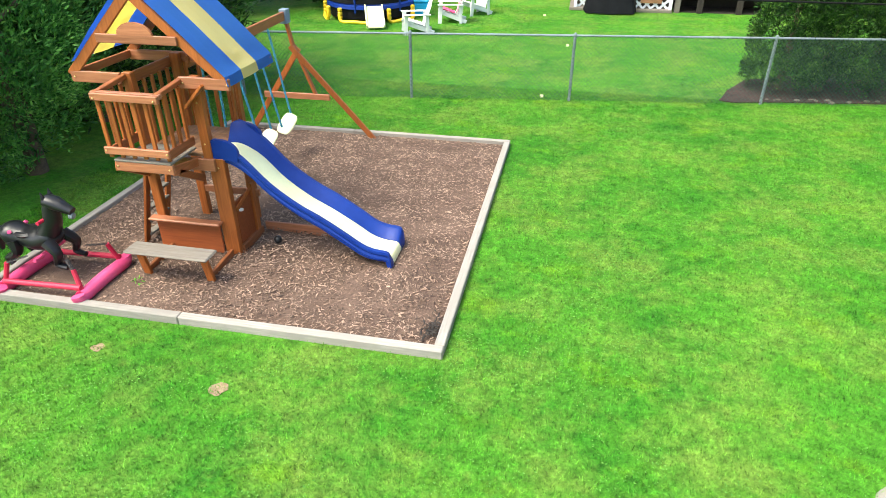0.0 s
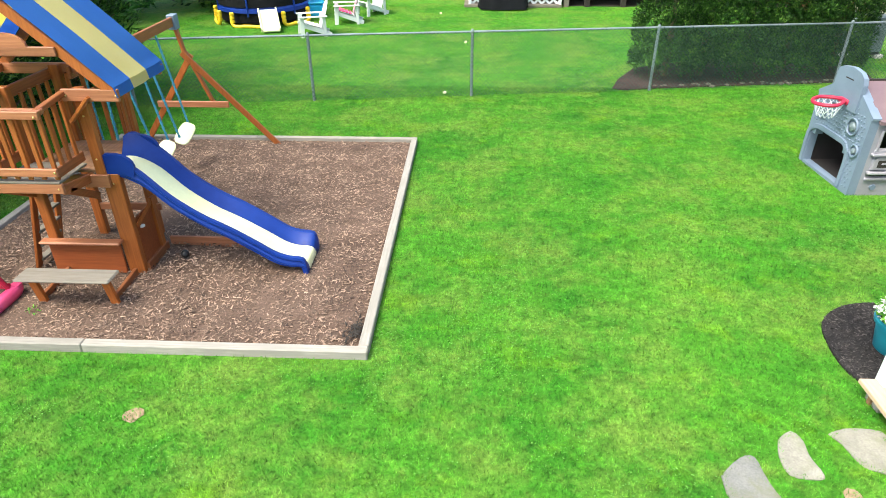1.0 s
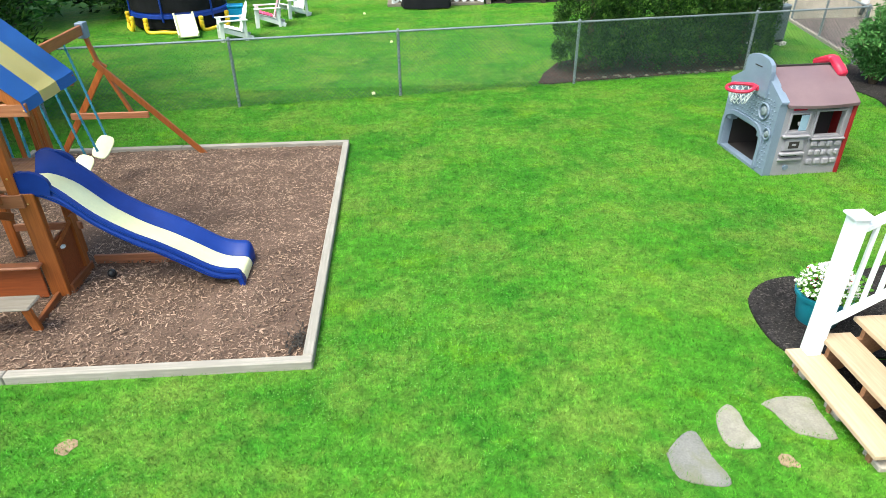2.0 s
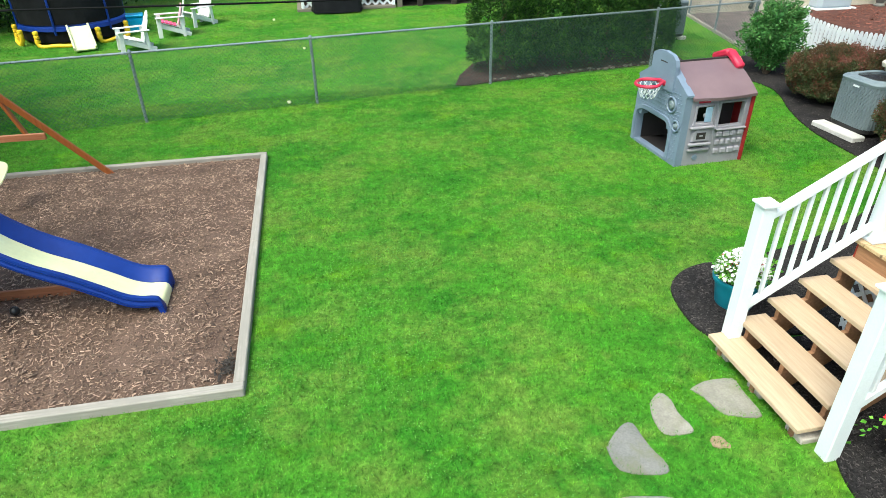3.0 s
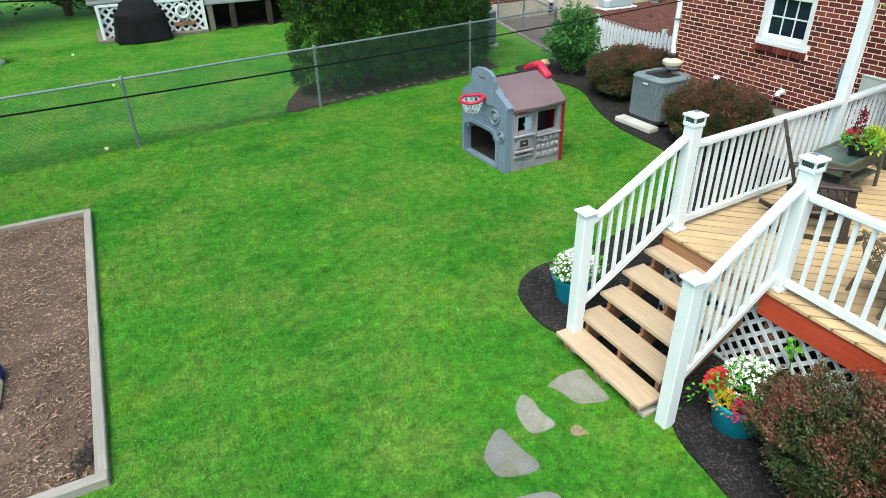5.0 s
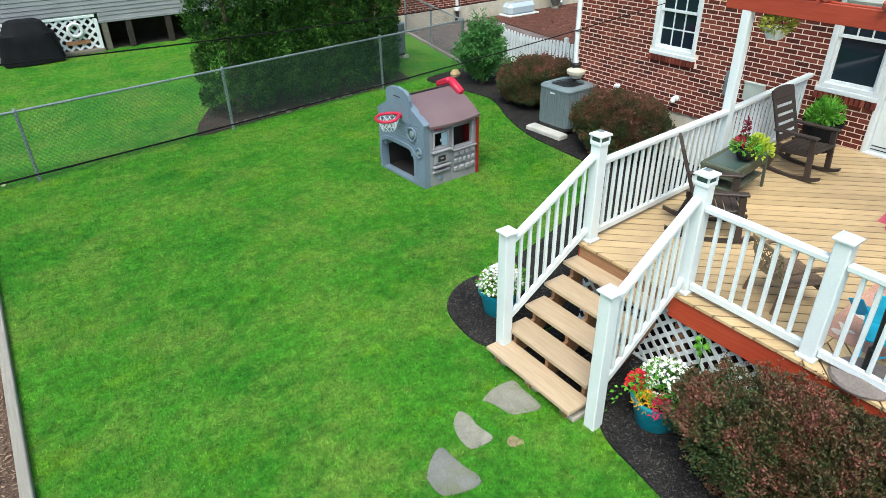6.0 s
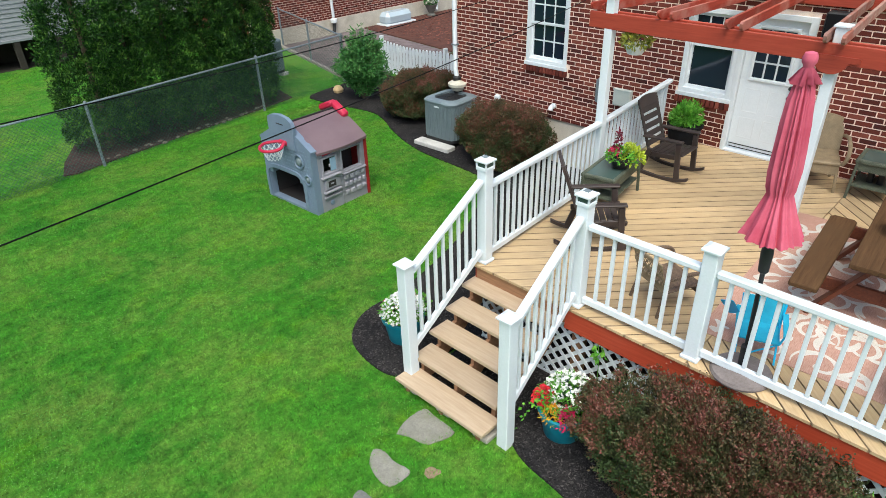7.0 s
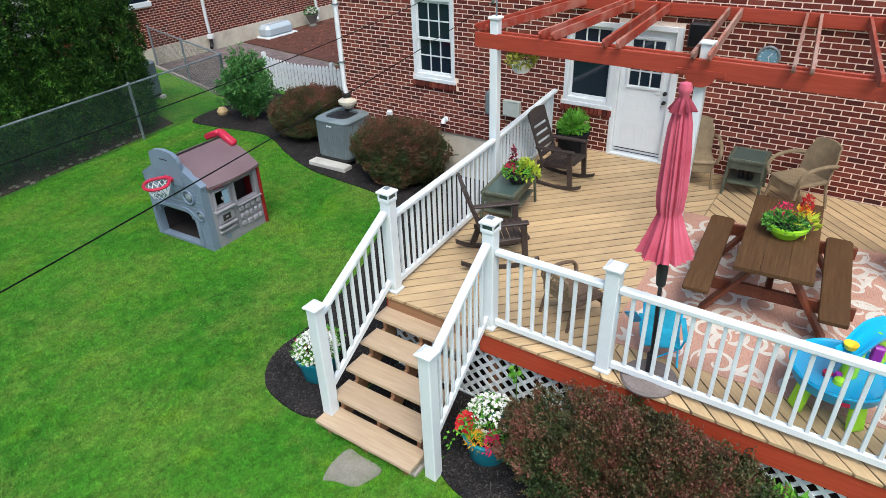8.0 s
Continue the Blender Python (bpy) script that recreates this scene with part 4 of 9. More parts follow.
for x, y in ((5.05, 2.86), (5.05, 0.4), (5.05, 4.0), (7.4, 4.2), (7.4, 1.0), (7.4, -2)):
    dpart("footing_post", box(bmesh.new(), x - 0.06, x + 0.06, y - 0.06, y + 0.06, -0.05, 0.84, 0.006), M["raw"])

# lattice skirt: two layers of thin diagonal slats
def lattice(x, y0, y1, z0, z1, parent, pitch=0.115, wd=0.042, material=None, swap=None):
    rect = [(y0, z0), (y1, z0), (y1, z1), (y0, z1)]
    for k, d in enumerate(((0.7071, 0.7071), (0.7071, -0.7071))):
        vals = [-d[1] * a + d[0] * b for a, b in rect]
        s = min(vals)
        while s < max(vals):
            poly = strip(rect, d, s, s + wd)
            if len(poly) >= 3:
                b = bmesh.new()
                slab(b, poly, 0, 0.008)
                m = Matrix(((0, 0, 1, x + 0.009 * k), (1, 0, 0, 0), (0, 1, 0, 0), (0, 0, 0, 1)))
                if swap is not None:
                    m = swap @ m
                bmesh.ops.transform(b, matrix=m, verts=b.verts)
                part("slat", b, material or M["vinyl"], parent)
            s += pitch


skirt = thing("lattice_skirt", 0, 0, 0, 0, "white diagonal lattice panel under the deck edge", "lattice")
lattice(DECK_X + 0.10, DECK_S, 4.15, 0.03, 0.80, skirt)
q = bmesh.new()
box(q, DECK_X + 0.085, DECK_X + 0.098, DECK_S, 4.15, 0.0, 0.05)
part("bottom_rail", q, M["vinyl"], skirt)

# stairs
stairs = thing("deck_stairs", 4.30, 3.55, 0, 0, "open wooden stairs of five pale treads", "stairs", kind="structure")
NOSE = [3.62, 3.865, 4.13, 4.40, 4.67]
for k, x in enumerate(NOSE):
    z = 0.18 * (k + 1)
    e = 0.03 if k == 0 else 0.0
    q = bmesh.new()
    slab(q, [(x, 4.21 + e), (x, 3.02 - e), (x + 0.29, 3.02 - e), (x + 0.29, 4.21 + e)], z - 0.042, z, Matrix.Translation((-4.30, -3.55, 0)), bev=0.006)
    part("tread", q, M["tread"], stairs)
for y in (3.10, 3.62, 4.12):
    q = bmesh.new()
    out = []
    for k, x in enumerate(NOSE):
        z = 0.18 * (k + 1) - 0.043
        out += [(x + 0.06, z - 0.137), (x + 0.06, z)]
    out += [(4.90, 0.857), (4.90, 0.58), (4.00, -0.03), (3.70, -0.03)]
    slab(q, out, -0.022, 0.022, Matrix(((1, 0, 0, -4.30), (0, 0, 1, y - 3.55), (0, 1, 0, 0), (0, 0, 0, 1))))
    part("stringer", q, M["raw"], stairs, "brown notched stringer")
for y in (-0.45, 0.07, 0.57):
    part("footing", box(bmesh.new(), -0.60, -0.30, y - 0.11, y + 0.09, -0.1, 0.05, 0.012), M["concrete"], stairs, "grey concrete footing block")


def post_sleeve(name, x, y, z0, z1, label, solar=False, w=0.128):
    p = thing(name, x, y, z0, 0, label, "post", "deck posts")
    h = z1 - z0
    top = h - (0.13 if solar else 0.05)
    part("sleeve", box(bmesh.new(), -w / 2, w / 2, -w / 2, w / 2, 0, top, 0.008), M["vinyl"], p)
    q = bmesh.new()
    box(q, -w / 2 - 0.018, w / 2 + 0.018, -w / 2 - 0.018, w / 2 + 0.018, 0.0, 0.04, 0.01)
    if z0 > 0.5:
        part("post_skirt", q, M["vinyl"], p)
    e = w / 2 + 0.022
    if solar:
        part("cap_neck", box(bmesh.new(), -e + 0.012, e - 0.012, -e + 0.012, e - 0.012, top - 0.01, top + 0.03, 0.006), M["vinyl"], p)
        part("lamp_glass", box(bmesh.new(), -w / 2 + 0.005, w / 2 - 0.005, -w / 2 + 0.005, w / 2 - 0.005, top + 0.03, top + 0.085), M["table_glass"], p, "smoked lamp glass")
        for sx in (-1, 1):
            for sy in (-1, 1):
                part("lamp_corner", box(bmesh.new(), sx * w / 2 - 0.008, sx * w / 2 + 0.008, sy * w / 2 - 0.008, sy * w / 2 + 0.008, top + 0.03, top + 0.085), M["vinyl"], p)
        z = top + 0.085
    else:
        z = top
    q = bmesh.new()
    box(q, -e, e, -e, e, z, z + 0.022, 0.004)
    v = [q.verts.new(c) for c in ((-e + 0.01, -e + 0.01, z + 0.022), (e - 0.01, -e + 0.01, z + 0.022), (e - 0.01, e - 0.01, z + 0.022), (-e + 0.01, e - 0.01, z + 0.022))]
    s = 0.035
    t = [q.verts.new(c) for c in ((-s, -s, z + 0.045), (s, -s, z + 0.045), (s, s, z + 0.045), (-s, s, z + 0.045))]
    q.faces.new(t)
    for i in range(4):
        q.faces.new((v[i], v[(i + 1) % 4], t[(i + 1) % 4], t[i]))
    part("cap", q, M["vinyl"], p)
    if solar:
        part("solar_cell", box(bmesh.new(), -0.03, 0.03, -0.03, 0.03, z + 0.0445, z + 0.049), M["ac"], p, "grey solar cell")
    return p


NEWELS = [(3.83, 2.86), (3.82, 4.19)]
POSTS = {"R": (4.985, 2.90), "L": (4.995, 4.15), "2": (4.985, 1.67), "3": (4.985, -0.72)}
for x, y in NEWELS:
    post_sleeve("newel_post", x, y, -0.02, 1.60, "white vinyl newel post with a flat cap at the stair foot")
for k in ("R", "L"):
    post_sleeve("deck_post", *POSTS[k], DECK_Z, 2.35, "white vinyl deck post with a solar lamp cap", True)
for k in ("2", "3"):
    post_sleeve("deck_post", *POSTS[k], DECK_Z, 2.25, "white vinyl deck post with a flat pyramid cap")


def railing(p, q, top0, top1, low0, low1, n, label):
    """A white rail between two posts: two rails and n balusters."""
    r = thing("railing", p[0], p[1], 0, 0, label, "railing", "deck railings")
    d = Vector((q[0] - p[0], q[1] - p[1], 0))
    part("top_rail", beam(bmesh.new(), (0, 0, top0), (d.x, d.y, top1), 0.085, 0.06, 0.012), M["vinyl"], r)
    part("bottom_rail", beam(bmesh.new(), (0, 0, low0), (d.x, d.y, low1), 0.05, 0.075, 0.008), M["vinyl"], r)
    ang = math.degrees(math.atan2(d.y, d.x))
    level = abs(top1 - top0) < 1e-3
    for i in range(n):
        s = (i + 1) / (n + 1)
        a, b = low0 + (low1 - low0) * s, top0 + (top1 - top0) * s
        if i == 0 or not level:
            me = bpy.data.meshes.new("baluster")
            t = box(bmesh.new(), -0.017, 0.017, -0.017, 0.017, 0, b - a, 0.004)
            t.to_mesh(me)
            t.free()
        part("baluster", me, M["vinyl"], r, at=pose(d.x * s, d.y * s, a, 0, 0, ang))
    return r


def between(a, b, w=0.066):
    d = Vector((b[0] - a[0], b[1] - a[1], 0)).normalized() * w
    return (a[0] + d.x, a[1] + d.y), (b[0] - d.x, b[1] - d.y)


railing(*between(POSTS["R"], POSTS["2"]), 2.0, 2.0, 1.17, 1.17, 7, "white vinyl railing along the deck front")
railing(*between(POSTS["2"], POSTS["3"]), 2.0, 2.0, 1.17, 1.17, 17, "white vinyl railing along the deck front")
railing(*between(POSTS["3"], (4.985, -2.6)), 2.0, 2.0, 1.17, 1.17, 14, "white vinyl railing along the deck front")
PERG_X = 7.56
PY = 4.34
railing(*between(POSTS["L"], (PERG_X, PY - 0.02)), 2.0, 2.0, 1.17, 1.17, 19, "white vinyl railing along the deck side")
railing(*between((PERG_X, PY - 0.02), (9.99, 4.56), 0.06), 2.0, 2.0, 1.17, 1.17, 18, "white vinyl railing running to the house wall")
for k, nw in (("L", NEWELS[1]), ("R", NEWELS[0])):
    a, b = between(nw, POSTS[k])
    railing(a, b, 1.44, 2.10, 0.50, 1.24, 8, "sloping white vinyl stair railing")

# pergola
perg = thing("pergola", PERG_X, 2.0, DECK_Z, 0, "red-stained pergola with white posts and paired rafters", "pergola")


def ppart(name, b, mat, label="", smooth=False):
    bmesh.ops.translate(b, verts=b.verts, vec=(-PERG_X, -2.0, -DECK_Z))
    return part(name, b, mat, perg, label, smooth)


for y in (PY, 1.80, -2.2):
    po = ppart("post", box(bmesh.new(), PERG_X - 0.055, PERG_X + 0.055, y - 0.055, y + 0.055, DECK_Z, 3.56 if y > 4 else 3.52, 0.006), M["vinyl"], "white square post")
    q = box(bmesh.new(), PERG_X - 0.075, PERG_X + 0.075, y - 0.075, y + 0.075, 3.56 if y > 4 else 3.52, 3.59 if y > 4 else 3.545, 0.006)
    ppart("post_cap", q, M["vinyl"])
for x in (PERG_X - 0.079, PERG_X + 0.079):
    ppart("beam", beam(bmesh.new(), (x + 0.05, 4.62, 3.295), (x - 0.11, -3.2, 3.265), 0.043, 0.19, 0.006), M["redbeam"], "long red beam")
ppart("mast", tube(bmesh.new(), [(PERG_X + 0.02, PY, 3.57), (PERG_X + 0.02, PY, 4.5)], 0.012, 8), M["galv"], "thin grey rod on the corner post", True)
for y in (1.80, -2.2):
    q = bmesh.new()
    out = [(y - 0.25, 3.27), (y - 0.25, 3.23), (y - 0.21, 3.205), (y - 0.17, 3.22)]
    out += [(y - 0.15 * math.cos(a), 3.21 - 0.12 * math.sin(a)) for a in np.linspace(0.15, 2.99, 11)]
    out += [(y + 0.17, 3.22), (y + 0.21, 3.205), (y + 0.25, 3.23), (y + 0.25, 3.27)]
    slab(q, out, PERG_X - 0.128, PERG_X - 0.102, Matrix(((0, 0, 1, 0), (1, 0, 0, 0), (0, 1, 0, 0), (0, 0, 0, 1))))
    ppart("bracket", q, M["redbeam"], "scroll-cut red bracket")
ppart("ledger", box(bmesh.new(), 9.945, 9.988, -3.2, 4.72, 3.30, 3.47, 0.006), M["redbeam"], "red ledger board on the wall")
# each pair of rafters: tip, and place on the ledger; the boards have weathered out of true
RAFT = [(7.50, 4.60, 4.32), (7.44, 3.68, 3.58), (7.36, 2.86, 3.06), (7.28, 1.87, 2.12), (7.19, 0.92, 1.18), (7.03, 0.20, 0.49), (7.1, -0.95, -0.75), (7.05, -2.0, -1.8)]
for k, (xt, yt, yb) in enumerate(RAFT):
    for dy in (0.0, -0.16):
        q = bmesh.new()
        out = [(xt, 3.47), (xt + 0.01, 3.43), (xt + 0.07, 3.395), (xt + 0.13, 3.388), (9.94, 3.36), (9.94, 3.47), (xt + 0.02, 3.492)]
        slab(q, out, -0.017, 0.017, Matrix(((1, 0, 0, 0), (0, 0, 1, 0), (0, 1, 0, 0), (0, 0, 0, 1))))
        for v in q.verts:
            u = (v.co.x - xt) / (9.94 - xt)
            v.co.y += dy + yt + (yb - yt) * u + 0.02 * math.sin(math.pi * u)
        ppart("rafter", q, M["grey_rafter" if k in (3, 4) else "redstain_x"], "weathered grey rafter with worn red stain" if k in (3, 4) else "")

# overhead service cables
for y0, dy, z0, za, zb in ((3.3323, 0.2442, 3.4391, -0.0466, 0.00317), (4.2589, 0.22428, 3.774, -0.0786, 0.00525)):
    pts = [(x, y0 + dy * x, z0 + za * x + zb * x * x) for x in (-14, -11, -8, -5, -2.5, 0, 2, 4, 6, 8, 9.99)]
    c = thing("overhead_cable", *pts[-1], 0, "thin black overhead cable fixed to the brick wall", "cable", "overhead cables")
    e = Vector(pts[-1])
    part("wire", tube(bmesh.new(), [p - e for p in smooth_line(pts, 8)], 0.005, 6), M["cable"], c, smooth=True)
    part("anchor", box(bmesh.new(), -0.03, 0.008, -0.02, 0.02, -0.03, 0.03, 0.004), M["galv"], c)


# ---- things on the deck ----
def blossoms(name, pts, r, material, parent, seed, label=""):
    """Small five-petalled flowers, each petal a folded blade."""
    rng = np.random.default_rng(seed)
    n = len(pts)
    up = np.stack([rng.normal(0, 0.45, n), rng.normal(0, 0.45, n), np.ones(n)], 1)
    up /= np.linalg.norm(up, axis=1)[:, None]
    a = np.cross(up, rng.normal(0, 1, (n, 3)))
    a /= np.linalg.norm(a, axis=1)[:, None]
    b = np.cross(up, a)
    V = []
    for k in range(5):
        th, w = 6.2832 * k / 5, 0.55
        d0 = a * math.cos(th) + b * math.sin(th)
        d1, d2 = a * math.cos(th - w) + b * math.sin(th - w), a * math.cos(th + w) + b * math.sin(th + w)
        V += [pts, pts + d1 * r * 0.75 + up * r * 0.12, pts + d0 * r + up * r * 0.05, pts + d2 * r * 0.75 + up * r * 0.12]
    v = np.stack(V, 1).reshape(-1, 3)
    base = np.arange(n)[:, None] * 20
    f = np.concatenate([np.hstack([base + 4 * k, base + 4 * k + 1, base + 4 * k + 2, base + 4 * k + 3]) for k in range(5)])
    return part(name, mesh_np(name, v, f), material, parent, label)


def dome(rng, n, c, size):
    u = rng.normal(0, 1, (n, 3))
    u[:, 2] = np.abs(u[:, 2])
    u /= np.linalg.norm(u, axis=1)[:, None]
    return u * np.array(size) * rng.uniform(0.82, 1.05, n)[:, None] + np.array(c), u


def pot_body(t, r0, r1, h, mat, label=""):
    q = lathe(bmesh.new(), [(0.0, 0.0), (r0, 0.0), (r0 + 0.01, 0.01), (r1 - 0.01, h - 0.05), (r1 + 0.015, h - 0.045), (r1 + 0.02, h - 0.005), (r1 + 0.01, h), (r1 - 0.01, h), (r1 - 0.02, h - 0.04), (0.0, h - 0.045)], 28)
    return part("pot", q, mat, t, label, True)


def patio_flower_pot(x, y, seed, rz, white, red):
    t = thing("flower_pot", x, y, 0.025, rz, "teal pot of white, red and yellow flowers on the mulch", "flower pot", "teal flower pots")
    pot_body(t, 0.18, 0.245, 0.33, M["teal"], "glossy teal pot")
    part("soil", lathe(bmesh.new(), [(0.0, 0.30), (0.21, 0.295)], 20), M["mulch"], t)
    rng = np.random.default_rng(seed)
    crown("foliage", (0.27, 0.28, 0.16), 1300, 0.045, 0.024, M["leaf_bright"], t, seed, base=0.28, at=(0.05, 0, 0))
    p, _ = dome(rng, white, (0.08, -0.01, 0.40), (0.24, 0.27, 0.27))
    blossoms("white_bloom", p, 0.02, M["petal_white"], t, seed + 1, "clustered small white blossoms")["kind"] = "stuff"
    p, _ = dome(rng, red, (-0.10, 0.18, 0.38), (0.11, 0.10, 0.15))
    blossoms("red_bloom", p, 0.03, M["petal_red"], t, seed + 2, "scarlet blossoms")["kind"] = "stuff"
    p, u = dome(rng, red * 4, (-0.16, 0.02, 0.28), (0.09, 0.10, 0.15))
    part("coleus", leaves("coleus", p, u, 0.05, 0.016, rng, 0.9), M["petal_gold"], t, "orange and yellow coleus leaves")
    p, u = dome(rng, red * 3, (-0.15, -0.13, 0.28), (0.07, 0.06, 0.2))
    part("celosia", leaves("celosia", p, u, 0.05, 0.022, rng, 0.6), M["petal_magenta"], t, "crimson plume leaves")
    pts, nr = [], []
    for k in range(2):
        a = 2.2 + 0.3 * k
        for s in np.linspace(0, 1, 11):
            pts.append((math.cos(a) * (0.2 + 0.30 * s), math.sin(a) * (0.2 + 0.30 * s), 0.34 + 0.08 * math.sin(s * 3.1) - 0.28 * s * s))
            nr.append((math.cos(a) + rng.normal(0, 0.8), math.sin(a) + rng.normal(0, 0.8), 0.1))
    part("trailing_vine", leaves("trailing_vine", np.array(pts), np.array(nr), 0.055, 0.035, rng, 0.5), M["leaf_bright"], t, "pale green trailing vine")
    return t


patio_flower_pot(4.34, 2.54, 3, 0, 430, 75)
patio_flower_pot(4.30, 4.84, 7, -115, 480, 22)


def rocking_chair():
    """Faces +x; the seat is 0.42 high."""
    t = thing("rocking_chair", 0, 0, 0, 0, "dark brown resin rocking chair with a slatted back", "rocking chair", "rocking chairs")
    for sy in (-0.27, 0.27):
        pts = [(-0.52, sy, 0.13), (-0.35, sy, 0.055), (-0.1, sy, 0.022), (0.12, sy, 0.022), (0.34, sy, 0.055), (0.46, sy, 0.10)]
        pl = smooth_line(pts, 4)
        rim = [(v.x, v.z + 0.0225) for v in pl] + [(v.x, v.z - 0.0215) for v in reversed(pl)]
        q = slab(bmesh.new(), rim, -0.025, 0.025, Matrix(((1, 0, 0, 0), (0, 0, 1, sy), (0, 1, 0, 0), (0, 0, 0, 1))))
        part("rocker", q, M["rocker"], t)
        part("front_leg", beam(bmesh.new(), (0.29, sy, 0.05), (0.25, sy, 0.60), 0.045, 0.075, 0.006, (1, 0, 0)), M["rocker"], t)
        part("back_leg", beam(bmesh.new(), (-0.30, sy, 0.06), (-0.17, sy, 0.44), 0.045, 0.075, 0.006, (1, 0, 0)), M["rocker"], t)
        part("armrest", beam(bmesh.new(), (-0.30, sy, 0.615), (0.31, sy, 0.635), 0.09, 0.03, 0.008), M["rocker"], t)
        part("seat_rail", beam(bmesh.new(), (-0.28, sy * 0.93, 0.34), (0.27, sy * 0.93, 0.385), 0.03, 0.07, 0.005), M["rocker"], t)
        part("back_stile", beam(bmesh.new(), (-0.20, sy * 0.88, 0.36), (-0.47, sy * 0.88, 1.12), 0.05, 0.035, 0.008, (1, 0, 0)), M["rocker"], t)
    for i in range(7):
        x = -0.21 + 0.078 * i
        part("seat_slat", box(bmesh.new(), x, x + 0.07, -0.25, 0.25, 0.375 + 0.006 * i, 0.395 + 0.006 * i, 0.006), M["rocker"], t)
    for i in range(6):
        s = 0.16 + 0.155 * i
        x, z = -0.20 - 0.27 * s, 0.36 + 0.76 * s
        if i < 5:
            part("back_slat", beam(bmesh.new(), (x, -0.225, z), (x, 0.225, z), 0.085, 0.022, 0.006, (0.94, 0, 0.33)), M["rocker"], t)
    arc = [(-0.265, -0.07)] + [(0.265 * math.sin(a), 0.02 + 0.075 * math.cos(a)) for a in np.linspace(-1.45, 1.45, 11)] + [(0.265, -0.07)]
    part("crest_rail", slab(bmesh.new(), arc, -0.016, 0.016, pose(-0.45, 0, 1.06, 0, -19.6, 0) @ Matrix(((0, 0, 1, 0), (1, 0, 0, 0), (0, 1, 0, 0), (0, 0, 0, 1)))), M["rocker"], t)
    return t


chair = rocking_chair()
for o in chair.children:
    o.matrix_basis = Matrix.Diagonal((0.95, 0.95, 0.93, 1)) @ o.matrix_basis
chair.matrix_basis = pose(6.22, 3.50, DECK_Z, 0, 0, -50)
copy_thing(chair, pose(8.60, 3.80, DECK_Z, 0, 0, -90))

# wicker side table with a glass top between the rocking chairs
def wicker_table(name, x, y, rz, sx, sy, h, label):
    t = thing(name, x, y, DECK_Z, rz, label, "side table", "wicker tables")
    for a in (-1, 1):
        for b in (-1, 1):
            part("leg", beam(bmesh.new(), (a * (sx / 2 - 0.01), b * (sy / 2 - 0.01), 0), (a * (sx / 2 - 0.03), b * (sy / 2 - 0.03), h - 0.03), 0.035, 0.035, 0.006), M["wicker_green"], t)
    q = bmesh.new()
    for d in ((-sx / 2, sx / 2, -sy / 2, -sy / 2 + 0.05), (-sx / 2, sx / 2, sy / 2 - 0.05, sy / 2), (-sx / 2, -sx / 2 + 0.05, -sy / 2 + 0.05, sy / 2 - 0.05), (sx / 2 - 0.05, sx / 2, -sy / 2 + 0.05, sy / 2 - 0.05)):
        box(q, *d, h - 0.05, h, 0.01)
    part("top_frame", q, M["wicker_green"], t)
    part("glass_top", box(bmesh.new(), -sx / 2 + 0.045, sx / 2 - 0.045, -sy / 2 + 0.045, sy / 2 - 0.045, h - 0.025, h - 0.012), M["table_glass"], t, "green-tinted glass top")
    for b in (-1, 1):
        part("apron", box(bmesh.new(), -sx / 2 + 0.04, sx / 2 - 0.04, b * (sy / 2 - 0.03) - 0.008, b * (sy / 2 - 0.03) + 0.008, h - 0.15, h - 0.052), M["wicker_green"], t)
    for a in (-1, 1):
        part("apron", box(bmesh.new(), a * (sx / 2 - 0.03) - 0.008, a * (sx / 2 - 0.03) + 0.008, -sy / 2 + 0.04, sy / 2 - 0.04, h - 0.15, h - 0.052), M["wicker_green"], t)
    part("shelf", box(bmesh.new(), -sx / 2 + 0.03, sx / 2 - 0.03, -sy / 2 + 0.03, sy / 2 - 0.03, 0.17, 0.20, 0.006), M["wicker_green"], t)
    return t


wicker_table("wicker_table", 7.315, 3.96, 7.5, 0.90, 0.47, 0.48, "grey-green wicker table with a glass top beside the railing")
wicker_table("wicker_table", 9.60, 1.42, 2, 0.52, 0.50, 0.55, "grey-green wicker side table against the brick wall")
q = thing("rubber_boots", 9.62, 1.42, DECK_Z + 0.20, 0, "small black boots on the shelf of the wicker table", "boots")
for s in (-0.06, 0.06):
    b = bmesh.new()
    tube(b, [(-0.03, s, 0), (-0.03, s, 0.14)], [0.045, 0.04], 10)
    tube(b, [(-0.03, s, 0.035), (0.10, s, 0.03)], [0.036, 0.028], 10)
    part("boot", b, M["horse"], q, smooth=True)

# flower bowls and pots standing on the tables and the deck
def small_pot(name, x, y, z, r, h, mat, label, seed, kinds, group=""):
    t = thing(name, x, y, z, 0, label, "flower pot", group)
    pot_body(t, r * 0.65, r, h, mat)
    part("soil", lathe(bmesh.new(), [(0.0, h - 0.03), (r * 0.9, h - 0.035)], 18), M["mulch"], t)
    rng = np.random.default_rng(seed)
    for nm, mat2, n, c, size, L in kinds:
        p, u = dome(rng, n, c, size)
        part(nm, leaves(nm, p, u, L, L * 0.5, rng, 0.6), mat2, t)
    return t


